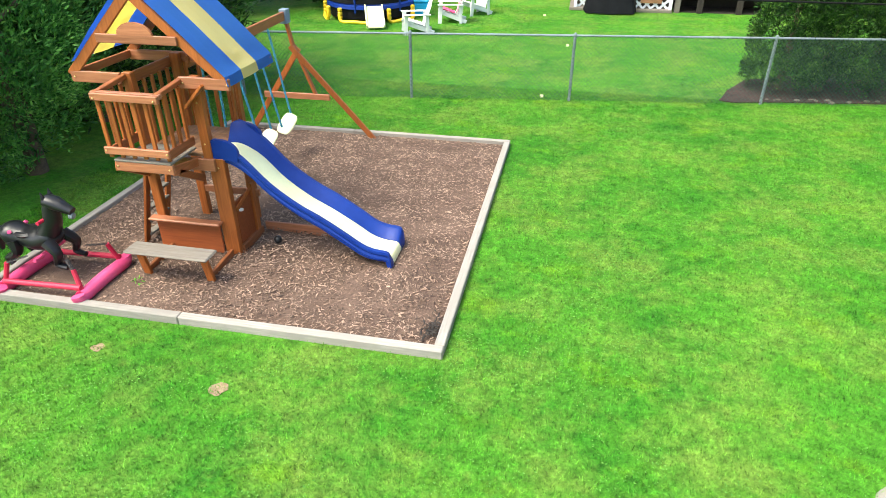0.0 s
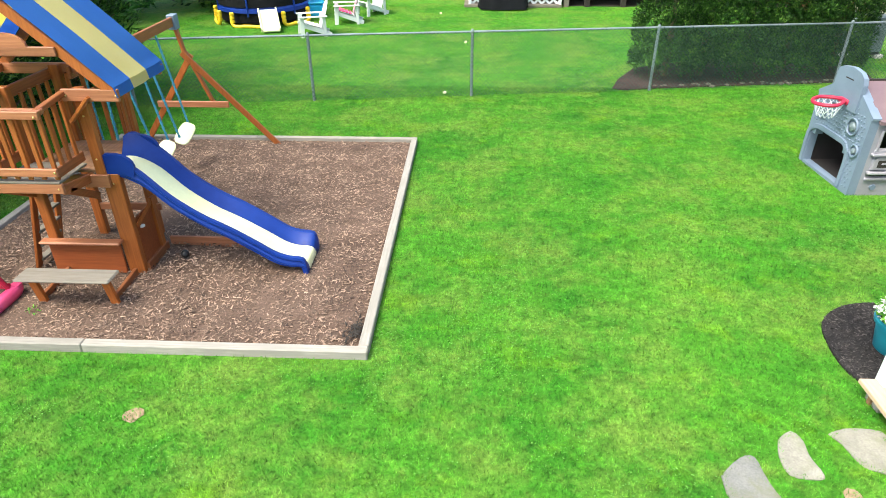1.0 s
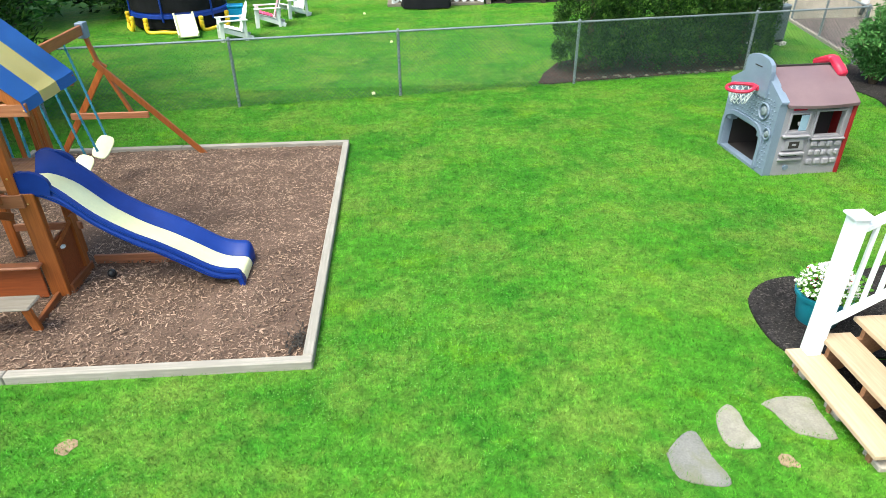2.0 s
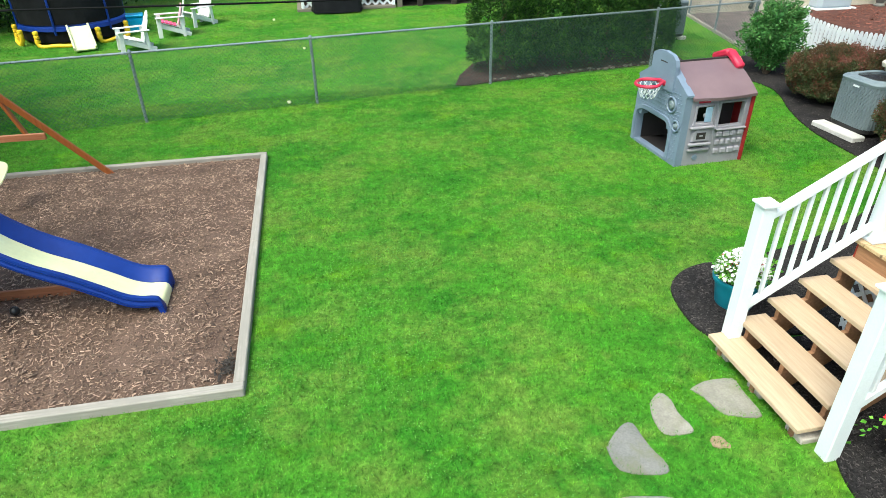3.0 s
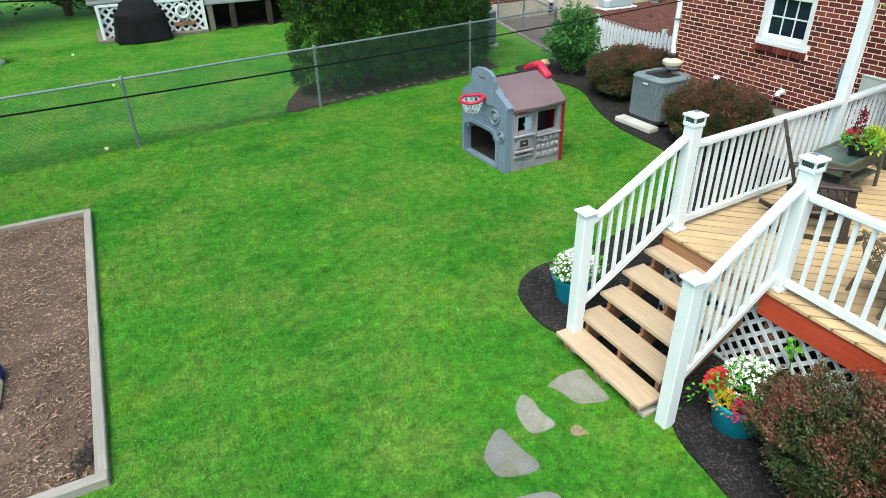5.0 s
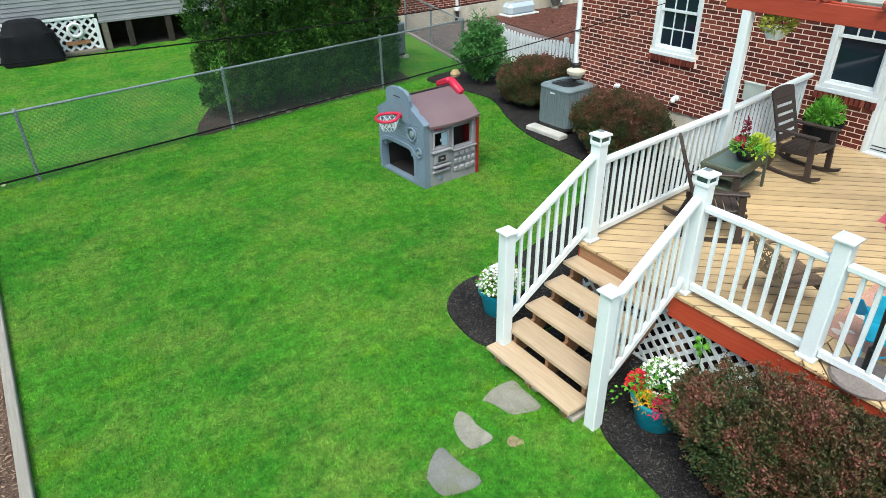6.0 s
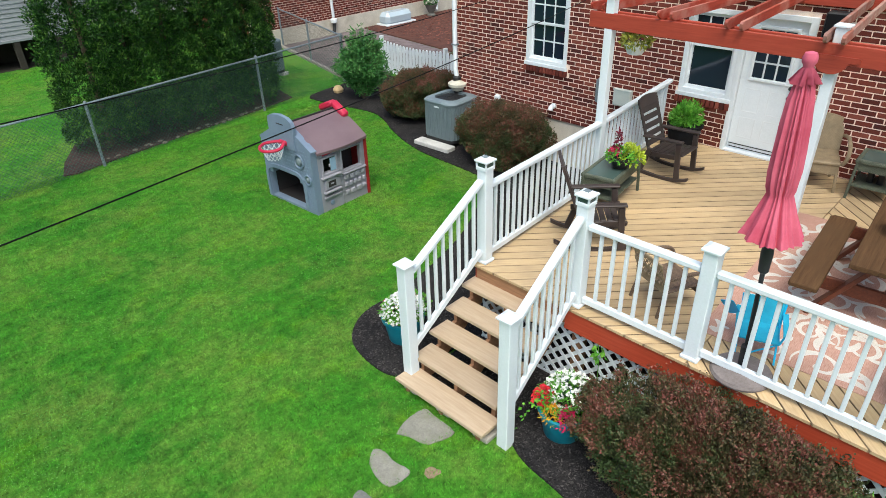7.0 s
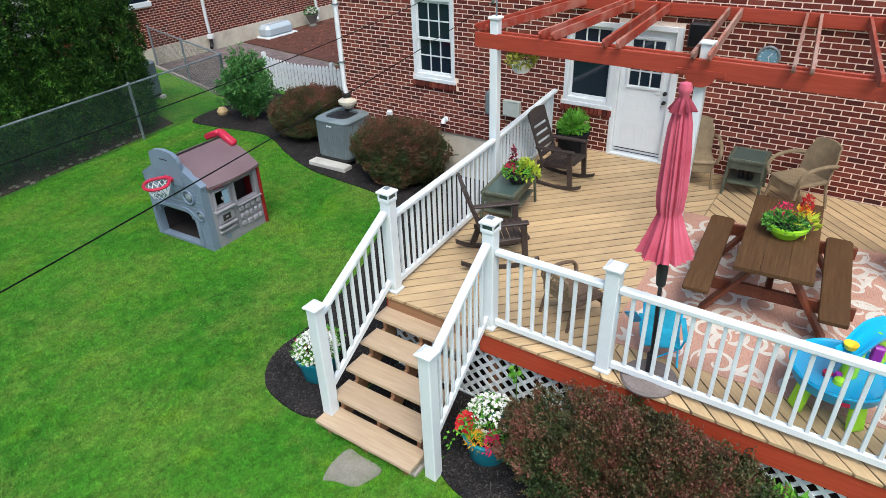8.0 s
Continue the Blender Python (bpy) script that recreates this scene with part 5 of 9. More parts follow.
small_pot("flower_pot", 7.33, 3.86, DECK_Z + 0.48, 0.13, 0.14, M["black"], "black pot of yellow and red flowers on the wicker table", 11,
          [("green_foliage", M["leaf_bright"], 260, (0, 0, 0.12), (0.19, 0.19, 0.13), 0.06), ("lime_trailing", M["leaf_lime"], 150, (0.10, -0.12, 0.08), (0.12, 0.12, 0.16), 0.08),
           ("yellow_bloom", M["leaf_lime"], 150, (0.10, -0.06, 0.2), (0.08, 0.08, 0.1), 0.045), ("red_plume", M["petal_crimson"], 110, (-0.02, 0.05, 0.22), (0.03, 0.03, 0.26), 0.05), ("magenta_bloom", M["petal_magenta"], 70, (-0.06, 0.07, 0.17), (0.06, 0.06, 0.09), 0.045)])
small_pot("planter_bowl", 7.05, 0.61, DECK_Z + 0.745, 0.185, 0.14, M["lime"], "lime green bowl of leafy annuals on the picnic table", 12,
          [("green_foliage", M["leaf_shrub"], 700, (0, 0.02, 0.11), (0.19, 0.2, 0.10), 0.045), ("pale_foliage", M["leaf_bright"], 220, (0, 0.05, 0.12), (0.18, 0.18, 0.11), 0.045), ("lime_leaves", M["leaf_lime"], 40, (0.03, -0.16, 0.1), (0.10, 0.08, 0.12), 0.09),
           ("purple_bloom", M["petal_magenta"], 80, (0.1, 0.05, 0.18), (0.12, 0.12, 0.1), 0.04), ("red_plume", M["petal_red"], 130, (0.13, -0.12, 0.27), (0.04, 0.04, 0.15), 0.04), ("orange_bloom", M["petal_gold"], 70, (0.11, -0.10, 0.14), (0.09, 0.09, 0.14), 0.06)])
t = thing("patio_planter", 9.60, 4.06, DECK_Z, 0, "round black tub of feathery green plants by the wall", "planter")
part("tub", lathe(bmesh.new(), [(0.0, 0.0), (0.2, 0.0), (0.21, 0.02), (0.25, 0.36), (0.27, 0.37), (0.275, 0.41), (0.25, 0.42), (0.235, 0.37), (0.0, 0.36)], 26), M["cover"], t, "black tub", True)
part("soil", lathe(bmesh.new(), [(0.0, 0.375), (0.23, 0.37)], 20), M["mulch"], t)
crown("foliage", (0.19, 0.19, 0.18), 1500, 0.075, 0.022, M["leaf_bright"], t, 21, base=0.35, amp=0.55, shell=0.6, up=0.7)
t = thing("hanging_basket", PERG_X + 0.10, 4.02, 2.91, 0, "hanging basket of yellow-green trailing plant under the beam", "hanging basket")
part("bowl", lathe(bmesh.new(), [(0.0, 0), (0.09, 0.01), (0.14, 0.1), (0.15, 0.13), (0.13, 0.13), (0.0, 0.11)], 18), M["white"], t, smooth=True)
crown("foliage", (0.17, 0.17, 0.085), 520, 0.06, 0.03, foliage("basket_leaf", [(0.0, (0.1, 0.13, 0.02)), (0.5, (0.24, 0.26, 0.04)), (1.0, (0.45, 0.38, 0.06))]), t, 31, base=0.1)
for k in range(3):
    a = 2.094 * k
    part("hanger_wire", tube(bmesh.new(), [(0.14 * math.cos(a), 0.14 * math.sin(a), 0.12), (0, 0, 0.32)], 0.004, 5), M["black"], t)

# picnic table and its two benches
def plank_set(t, name, x0, x1, y0, y1, z0, z1, n, mat):
    w = (y1 - y0) / n
    for i in range(n):
        part(name, box(bmesh.new(), x0, x1, y0 + w * i + 0.0006, y0 + w * (i + 1) - 0.0006, z0, z1, 0.003), mat, t)


t = thing("picnic_table", 7.065, 0.635, DECK_Z, 4.2, "dark weathered wooden picnic table on the patterned rug", "picnic table")
plank_set(t, "top_board", -0.86, 0.86, -0.345, 0.345, 0.70, 0.745, 3, M["oldwood"])
for x in (-0.62, 0.62):
    for s in (-1, 1):
        part("leg", beam(bmesh.new(), (x, s * 0.58, 0.0), (x, s * 0.13, 0.70), 0.045, 0.155, 0.008, (1, 0, 0)), M["table_frame"], t)
    part("cross_brace", box(bmesh.new(), x - 0.06, x - 0.025, -0.33, 0.33, 0.60, 0.695, 0.005), M["oldwood"], t)
    part("seat_support", box(bmesh.new(), x + 0.025, x + 0.065, -0.76, 0.76, 0.27, 0.41, 0.006), M["table_frame"], t)
part("stretcher", box(bmesh.new(), -0.62, 0.62, -0.03, 0.03, 0.32, 0.42, 0.005), M["table_frame"], t)
for s in (0.63, -0.575):
    rim = [(-0.96, s - 0.115), (-0.94, s - 0.125), (0.69, s - 0.13), (0.73, s - 0.10), (0.735, s + 0.10), (0.69, s + 0.13), (-0.94, s + 0.125), (-0.96, s + 0.11)]
    part("bench", slab(bmesh.new(), rim, 0.41, 0.455, bev=0.008), M["oldwood"], t, "dark wooden bench plank")
part("umbrella_socket", lathe(bmesh.new(), [(0.03, 0.0), (0.03, 0.695)], 12), M["black"], t, "black pole under the table top")


def wicker_chair(x, y, rz, label, wk=M["wicker_tan"], open_back=False):
    """Faces +x."""
    t = thing("wicker_chair", x, y, DECK_Z, rz, label, "armchair", "wicker chairs")
    part("seat", box(bmesh.new(), -0.24, 0.27, -0.25, 0.25, 0.36, 0.42, 0.02), wk, t)
    q = bmesh.new()
    n = 9
    prof = [(-0.245, 0.38), (-0.27, 0.52), (-0.31, 0.68), (-0.345, 0.80), (-0.36, 0.85)]
    rows = []
    for x0, z in prof:
        top = z > 0.78
        rows.append([(x0 - 0.05 * (1 - (2 * i / n - 1) ** 2) + 0.05, (2 * i / n - 1) * (0.25 - (0.04 if top else 0)), z + 0.03 * (1 - (2 * i / n - 1) ** 2) * top) for i in range(n + 1)])
    F = [[q.verts.new(p) for p in r] for r in rows]
    Bk = [[q.verts.new((p[0] - 0.03, p[1], p[2])) for p in r] for r in rows]
    for S in (F, Bk):
        for u, v in zip(S, S[1:]):
            for i in range(n):
                q.faces.new((u[i], u[i + 1], v[i + 1], v[i]))
    for i in range(n):
        q.faces.new((F[-1][i], F[-1][i + 1], Bk[-1][i + 1], Bk[-1][i]))
        q.faces.new((F[0][i], F[0][i + 1], Bk[0][i + 1], Bk[0][i]))
    for j in range(len(prof) - 1):
        for e in (0, n):
            q.faces.new((F[j][e], F[j + 1][e], Bk[j + 1][e], Bk[j][e]))
    if open_back:
        q.free()
        slope = lambda z: -0.235 - 0.115 * (z - 0.38) / 0.47
        for z, h in ((0.44, 0.11), (0.64, 0.05), (0.83, 0.06)):
            part("back_rail", beam(bmesh.new(), (slope(z), -0.25, z), (slope(z), 0.25, z), 0.025, h, 0.006), M["wicker_tan"], t)
        for z0, z1 in ((0.48, 0.63), (0.65, 0.81)):
            for k in range(9):
                for e in (-1, 1):
                    y0 = -0.25 + 0.0625 * k - 0.02 * e
                    y1 = max(-0.25, min(0.25, y0 + e * 0.10))
                    part("weave_strand", beam(bmesh.new(), (slope(z0) + 0.003 * e, max(-0.25, min(0.25, y0)), z0), (slope(z1) + 0.003 * e, y1, z1), 0.006, 0.012, 0, (0, 1, 0)), M["wicker_tan"], t)
    else:
        part("backrest", q, wk, t, smooth=True)
    for s in (-1, 1):
        arm = smooth_line([(-0.27, s * 0.27, 0.62), (-0.05, s * 0.30, 0.66), (0.22, s * 0.30, 0.62), (0.30, s * 0.29, 0.50), (0.27, s * 0.26, 0.40)], 4)
        part("armrest", tube(bmesh.new(), arm, 0.026, 8), wk, t, smooth=True)
        part("front_leg", tube(bmesh.new(), [(0.24, s * 0.22, 0.37), (0.27, s * 0.25, 0.0)], 0.02, 8), wk, t)
        part("back_leg", tube(bmesh.new(), [(-0.22, s * 0.22, 0.37), (-0.30, s * 0.24, 0.0)], 0.02, 8), wk, t)
    part("seat_apron", box(bmesh.new(), 0.235, 0.255, -0.23, 0.23, 0.24, 0.365, 0.006), wk, t)
    return t


wicker_chair(9.58, 2.14, -160, "tan wicker armchair against the brick wall beside the door")
wicker_chair(9.48, 0.74, 140, "tan wicker armchair against the brick wall beside the side table")
low = wicker_chair(5.62, 2.27, -25, "low brown wicker chair with open woven back by the railing", M["wicker_brown"], True)
for o in low.children:
    o.matrix_basis = Matrix.Diagonal((0.85, 0.9, 0.72, 1)) @ o.matrix_basis

# closed umbrella
t = thing("patio_umbrella", 5.06, 1.26, DECK_Z, 0, "closed faded-red patio umbrella on a round base by the railing", "umbrella")
part("base_plate", lathe(bmesh.new(), [(0.0, 0), (0.25, 0), (0.255, 0.02), (0.24, 0.045), (0.10, 0.07), (0.05, 0.09), (0.0, 0.09)], 32), M["base_disc"], t, "round brown resin base", True)
part("base_collar", lathe(bmesh.new(), [(0.04, 0.085), (0.04, 0.30), (0.03, 0.31)], 14), M["black"], t, smooth=True)
part("pole", tube(bmesh.new(), [(0, 0, 0.06), (0, 0, 2.63)], 0.019, 10), M["black"], t, smooth=True)
part("crank_box", lathe(bmesh.new(), [(0.022, 1.02), (0.04, 1.04), (0.044, 1.12), (0.047, 1.20), (0.042, 1.28), (0.03, 1.30)], 14), M["black"], t, "black crank and hub", True)
q = bmesh.new()
prof = [(1.35, 0.205), (1.42, 0.178), (1.54, 0.134), (1.66, 0.096), (1.71, 0.078), (1.76, 0.09), (1.88, 0.098), (2.05, 0.094), (2.25, 0.086), (2.42, 0.074), (2.55, 0.05)]
K = 224
rings = []
rngu = random.Random(4)
ph = [rngu.uniform(-0.25, 0.25) for _ in range(16)]
for z, r in prof:
    ring = []
    for k in range(K):
        a = 6.28318 * k / K
        fold = 0.15 * math.cos(a * 9 + z * 0.8) + 0.12 * math.cos(a * 17 + 1.3 + z * 1.6) + 0.09 * math.cos(a * 29 + z * 2.2) + 0.03 * math.cos(a * 5 + z * 9)
        rr = r * (1 + fold * (0.62 if z < 1.7 else 0.75))
        dz = 0.012 * math.cos(a * 9 + 0.6) if z < 1.38 else 0
        ring.append(q.verts.new((rr * math.cos(a), rr * math.sin(a), z + dz)))
    rings.append(ring)
for u, v in zip(rings, rings[1:]):
    for k in range(K):
        q.faces.new((u[k], u[(k + 1) % K], v[(k + 1) % K], v[k]))
q.faces.new(rings[-1])
part("canopy", q, M["umbrella"], t, "folded red canopy", True)
q = bmesh.new()
rings = []
for z, r, w in ((2.635, 0.033, 0.0), (2.61, 0.05, 0.14), (2.57, 0.066, 0.28), (2.53, 0.078, 0.42)):
    rings.append([q.verts.new((r * (1 + w * math.cos(6.28318 * k / 48 * 8)) * math.cos(6.28318 * k / 48), r * (1 + w * math.cos(6.28318 * k / 48 * 8)) * math.sin(6.28318 * k / 48), z + 0.02 * w * math.cos(6.28318 * k / 48 * 8 + 1.0) * (z < 2.56))) for k in range(48)])
for u, v in zip(rings, rings[1:]):
    for k in range(48):
        q.faces.new((u[k], u[(k + 1) % 48], v[(k + 1) % 48], v[k]))
bmesh.ops.solidify(q, geom=q.faces[:], thickness=0.006)
part("vent_flap", q, M["umbrella"], t, "ruffled red cloth vent", True)
part("finial", lathe(bmesh.new(), [(0.03, 2.60), (0.034, 2.63), (0.036, 2.65), (0.048, 2.67), (0.05, 2.70), (0.038, 2.73), (0.0, 2.742)], 16), M["umbrella"], t, "rounded red finial", True)
t.matrix_world = pose(5.06, 1.26, DECK_Z, -2.2, 0, 0)

# patterned rug: pale scrolls laid on a terracotta weave
t = thing("patio_rug", 7.02, 0.36, DECK_Z + 0.002, 2.5, "terracotta outdoor rug with cream leaf scrolls", "rug")
part("weave", box(bmesh.new(), -1.565, 1.565, -1.515, 1.515, 0, 0.008, 0.003), M["rug"], t)


def scroll(b, pts, w, z=0.009):
    n = len(pts)
    L, R = [], []
    for i, p in enumerate(pts):
        d = (pts[min(i + 1, n - 1)] - pts[max(i - 1, 0)]).normalized()
        s = Vector((-d.y, d.x, 0))
        ww = w * math.sin(math.pi * min(1.0, (i + 0.6) / n)) ** 0.6
        L.append(b.verts.new((p.x + s.x * ww, p.y + s.y * ww, z)))
        R.append(b.verts.new((p.x - s.x * ww, p.y - s.y * ww, z)))
    for i in range(n - 1):
        b.faces.new((L[i], L[i + 1], R[i + 1], R[i]))


rngr = random.Random(8)
for gx in range(8):
    for gy in range(8):
        cx, cy = -1.37 + 0.385 * gx + rngr.uniform(-0.05, 0.05), -1.38 + 0.385 * gy + (0.12 if gx % 2 else 0) + rngr.uniform(-0.05, 0.05)
        b = bmesh.new()
        a0, turn_ = rngr.uniform(0, 6.28), (1 if (gx + gy) % 2 else -1)
        def inside(line):
            keep = []
            for p in line:
                if abs(p.x) > 1.5 or abs(p.y) > 1.45:
                    break
                keep.append(p)
            return keep
        sp = inside([Vector((cx + (0.025 + 0.032 * th) * math.cos(a0 + turn_ * th), cy + (0.025 + 0.032 * th) * math.sin(a0 + turn_ * th), 0)) for th in np.linspace(0, 6.6, 30)])
        if len(sp) < 4:
            b.free()
            continue
        zz = 0.009 + 0.0001 * (gx * 8 + gy)
        scroll(b, sp, 0.022, zz)
        for k, (da, ln, w) in enumerate(((0.5, 0.26, 0.05), (-0.6, 0.24, 0.045), (2.6, 0.2, 0.04))):
            q0 = sp[min([29, 20, 12][k], len(sp) - 1)]
            aa = a0 + turn_ * 6.6 + da
            pts = inside([Vector((q0.x + ln * s * math.cos(aa + 0.9 * s), q0.y + ln * s * math.sin(aa + 0.9 * s), 0)) for s in np.linspace(0, 1, 9)])
            if len(pts) > 3:
                scroll(b, pts, w * 0.7, zz + 0.00002 * (k + 1))
        part("scroll_motif", b, M["rug_cream"], t)

# child's folding chair
t = thing("kids_folding_chair", 5.42, 1.29, DECK_Z + 0.01, 200, "small aqua folding canvas chair behind the railing", "folding chair")
for s in (-1, 1):
    part("cross_leg", tube(bmesh.new(), [(0.16, s * 0.17, 0.0), (-0.16, s * 0.17, 0.30), (-0.22, s * 0.19, 0.56)], 0.010, 7), M["aqua"], t)
    part("cross_leg", tube(bmesh.new(), [(-0.16, s * 0.17, 0.0), (0.16, s * 0.17, 0.28), (0.18, s * 0.19, 0.40)], 0.010, 7), M["aqua"], t)
    part("armrest", beam(bmesh.new(), (-0.20, s * 0.20, 0.41), (0.20, s * 0.20, 0.40), 0.05, 0.012, 0.004), M["aqua_cloth"], t)
part("front_brace", tube(bmesh.new(), [(0.16, -0.17, 0.0), (0.16, 0.17, 0.28)], 0.009, 7), M["aqua"], t)
q = bmesh.new()
slab(q, [(-0.16, -0.17), (0.17, -0.17), (0.17, 0.17), (-0.16, 0.17)], 0.265, 0.28)
for v in q.verts:
    v.co.z -= 0.03 * (1 - (v.co.x / 0.17) ** 2)
part("seat", q, M["aqua_cloth"], t)
part("backrest", beam(bmesh.new(), (-0.15, 0, 0.22), (-0.225, 0, 0.56), 0.37, 0.014, 0.006, (1, 0, 0)), M["aqua_cloth"], t, "teal canvas back")
for o in t.children:
    o.matrix_basis = Matrix.Diagonal((0.9, 0.95, 0.84, 1)) @ o.matrix_basis
part("side_cloth", beam(bmesh.new(), (-0.10, -0.22, 0.30), (0.06, -0.32, 0.52), 0.012, 0.11, 0.005, (0, 1, 0)), M["aqua"], t, "bright aqua spotted side cloth")

# water play table
t = thing("water_play_table", 5.57, -0.14, DECK_Z + 0.01, 10, "aqua and lime plastic water play table behind the railing", "water table")
for a in (0.5, 2.1, 3.7, 5.3):
    c, s = math.cos(a), math.sin(a)
    part("leg", beam(bmesh.new(), (0.36 * c, 0.36 * s, 0.0), (0.30 * c, 0.30 * s, 0.34), 0.17, 0.07, 0.02, (c, s, 0)), M["lime"], t, "lime green leg")
part("basin", lathe(bmesh.new(), [(0.0, 0.27), (0.33, 0.27), (0.40, 0.32), (0.43, 0.42), (0.45, 0.45), (0.44, 0.465), (0.41, 0.45), (0.37, 0.37), (0.0, 0.35)], 36), M["aqua"], t, "aqua plastic basin", True)
part("water", lathe(bmesh.new(), [(0.0, 0.40), (0.385, 0.40)], 30), M["water"], t)
q = bmesh.new()
tube(q, [(0.0, -0.06, 0.36), (0.0, -0.08, 0.76)], [0.08, 0.06], 14)
part("tower", q, M["lime"], t, "lime tower", True)
q = bmesh.new()
line = smooth_line([(-0.26, 0.10, 0.77), (-0.16, 0.02, 0.765), (0.0, -0.08, 0.80), (0.16, -0.20, 0.83), (0.30, -0.36, 0.82)], 5)
cut = [(-0.11, 0.05), (-0.09, -0.03), (0.0, -0.055), (0.09, -0.03), (0.11, 0.05), (0.085, 0.045), (0.06, -0.015), (0.0, -0.03), (-0.06, -0.015), (-0.085, 0.045)]
rows = []
for i, p in enumerate(line):
    d = (line[min(i + 1, len(line) - 1)] - line[max(i - 1, 0)]).normalized()
    w = 0.75 + 0.5 * i / len(line)
    rows.append([q.verts.new((p.x - d.y * a * w, p.y + d.x * a * w, p.z + z)) for a, z in cut])
for u, v in zip(rows, rows[1:]):
    for k in range(len(cut)):
        q.faces.new((u[k], u[(k + 1) % len(cut)], v[(k + 1) % len(cut)], v[k]))
q.faces.new(rows[0])
q.faces.new(rows[-1])
part("top_tray", q, M["aqua"], t, "aqua water trough", True)
part("arch_leg", tube(bmesh.new(), smooth_line([(0.20, -0.30, 0.36), (0.24, -0.33, 0.60), (0.16, -0.22, 0.78)], 4), 0.05, 10), M["lime"], t, "lime arch", True)
part("scoop", lathe(bmesh.new(), [(0.0, 0), (0.05, 0.0), (0.065, 0.05), (0.055, 0.05), (0.0, 0.012)], 14, (-0.13, 0.03, 0.79)), M["yellow"], t, "yellow scoop", True)
part("paddle", box(bmesh.new(), 0.06, 0.13, -0.30, -0.20, 0.55, 0.72, 0.015), M["purple"], t, "purple paddle")
part("toy_cup", lathe(bmesh.new(), [(0.0, 0), (0.03, 0), (0.045, 0.09), (0.0, 0.08)], 12, (-0.10, 0.12, 0.36)), M["red"], t, "red cup", True)
part("toy_frog", lathe(bmesh.new(), [(0.0, 0), (0.06, 0.01), (0.05, 0.06), (0.0, 0.08)], 12, (-0.16, 0.02, 0.38)), M["lime"], t, smooth=True)
part("toy_flower", lathe(bmesh.new(), [(0.0, 0), (0.045, 0.01), (0.03, 0.05), (0.0, 0.05)], 10, (-0.08, 0.03, 0.40)), M["purple"], t, smooth=True)
part("badge", box(bmesh.new(), -0.4445, -0.436, -0.05, 0.05, 0.36, 0.40), M["red"], t, "small red badge")
for o in t.children:
    o.matrix_basis = Matrix.Scale(0.88, 4) @ o.matrix_basis
t = thing("patio_chair", 8.2, -0.62, DECK_Z, 0, "white plastic chair beyond the picnic table", "chair")
for a in (-0.2, 0.2):
    for b in (-0.18, 0.18):
        part("leg", beam(bmesh.new(), (a, b, 0), (a * 0.9, b * 0.9, 0.42), 0.05, 0.04, 0.006), M["white"], t)
part("seat", box(bmesh.new(), -0.23, 0.23, -0.21, 0.21, 0.42, 0.45, 0.015), M["white"], t)
part("backrest", beam(bmesh.new(), (0, -0.19, 0.44), (0, -0.30, 0.85), 0.42, 0.025, 0.01, (0, 1, 0)), M["white"], t)
for s in (-0.23, 0.23):
    part("armrest", beam(bmesh.new(), (s, -0.24, 0.62), (s, 0.2, 0.62), 0.05, 0.03, 0.008), M["white"], t)
    part("arm_post", beam(bmesh.new(), (s, 0.18, 0.44), (s, 0.18, 0.61), 0.04, 0.03, 0.005), M["white"], t)


# ---- shrubs round the house and deck ----
def shrub(name, x, y, size, count, L, W_, mat, seed, label, group="", z=0.02, boxy=2.0, fine=0, amp=0.2, shoots=0):
    t = thing(name, x, y, z, 0, label, "bush", group)
    part("stems", stems(bmesh.new(), 11, size[2] * 1.5, min(size[0], size[1]) * 0.75, 0.016, seed), M["bark"], t, smooth=True)
    crown("crown", size, count, L, W_, mat, t, seed, base=0.04, amp=amp, shell=0.5, up=0.5, boxy=boxy, fine=fine, shoots=shoots)
    return t


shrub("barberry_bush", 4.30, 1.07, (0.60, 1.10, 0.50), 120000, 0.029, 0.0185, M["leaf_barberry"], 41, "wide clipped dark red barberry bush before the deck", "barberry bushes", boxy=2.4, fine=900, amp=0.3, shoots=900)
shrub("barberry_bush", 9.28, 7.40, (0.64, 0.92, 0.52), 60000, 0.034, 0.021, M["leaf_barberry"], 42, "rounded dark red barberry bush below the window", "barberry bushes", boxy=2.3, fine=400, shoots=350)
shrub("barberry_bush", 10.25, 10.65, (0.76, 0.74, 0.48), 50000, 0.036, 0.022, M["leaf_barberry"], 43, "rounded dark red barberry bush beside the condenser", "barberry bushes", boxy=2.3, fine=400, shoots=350)
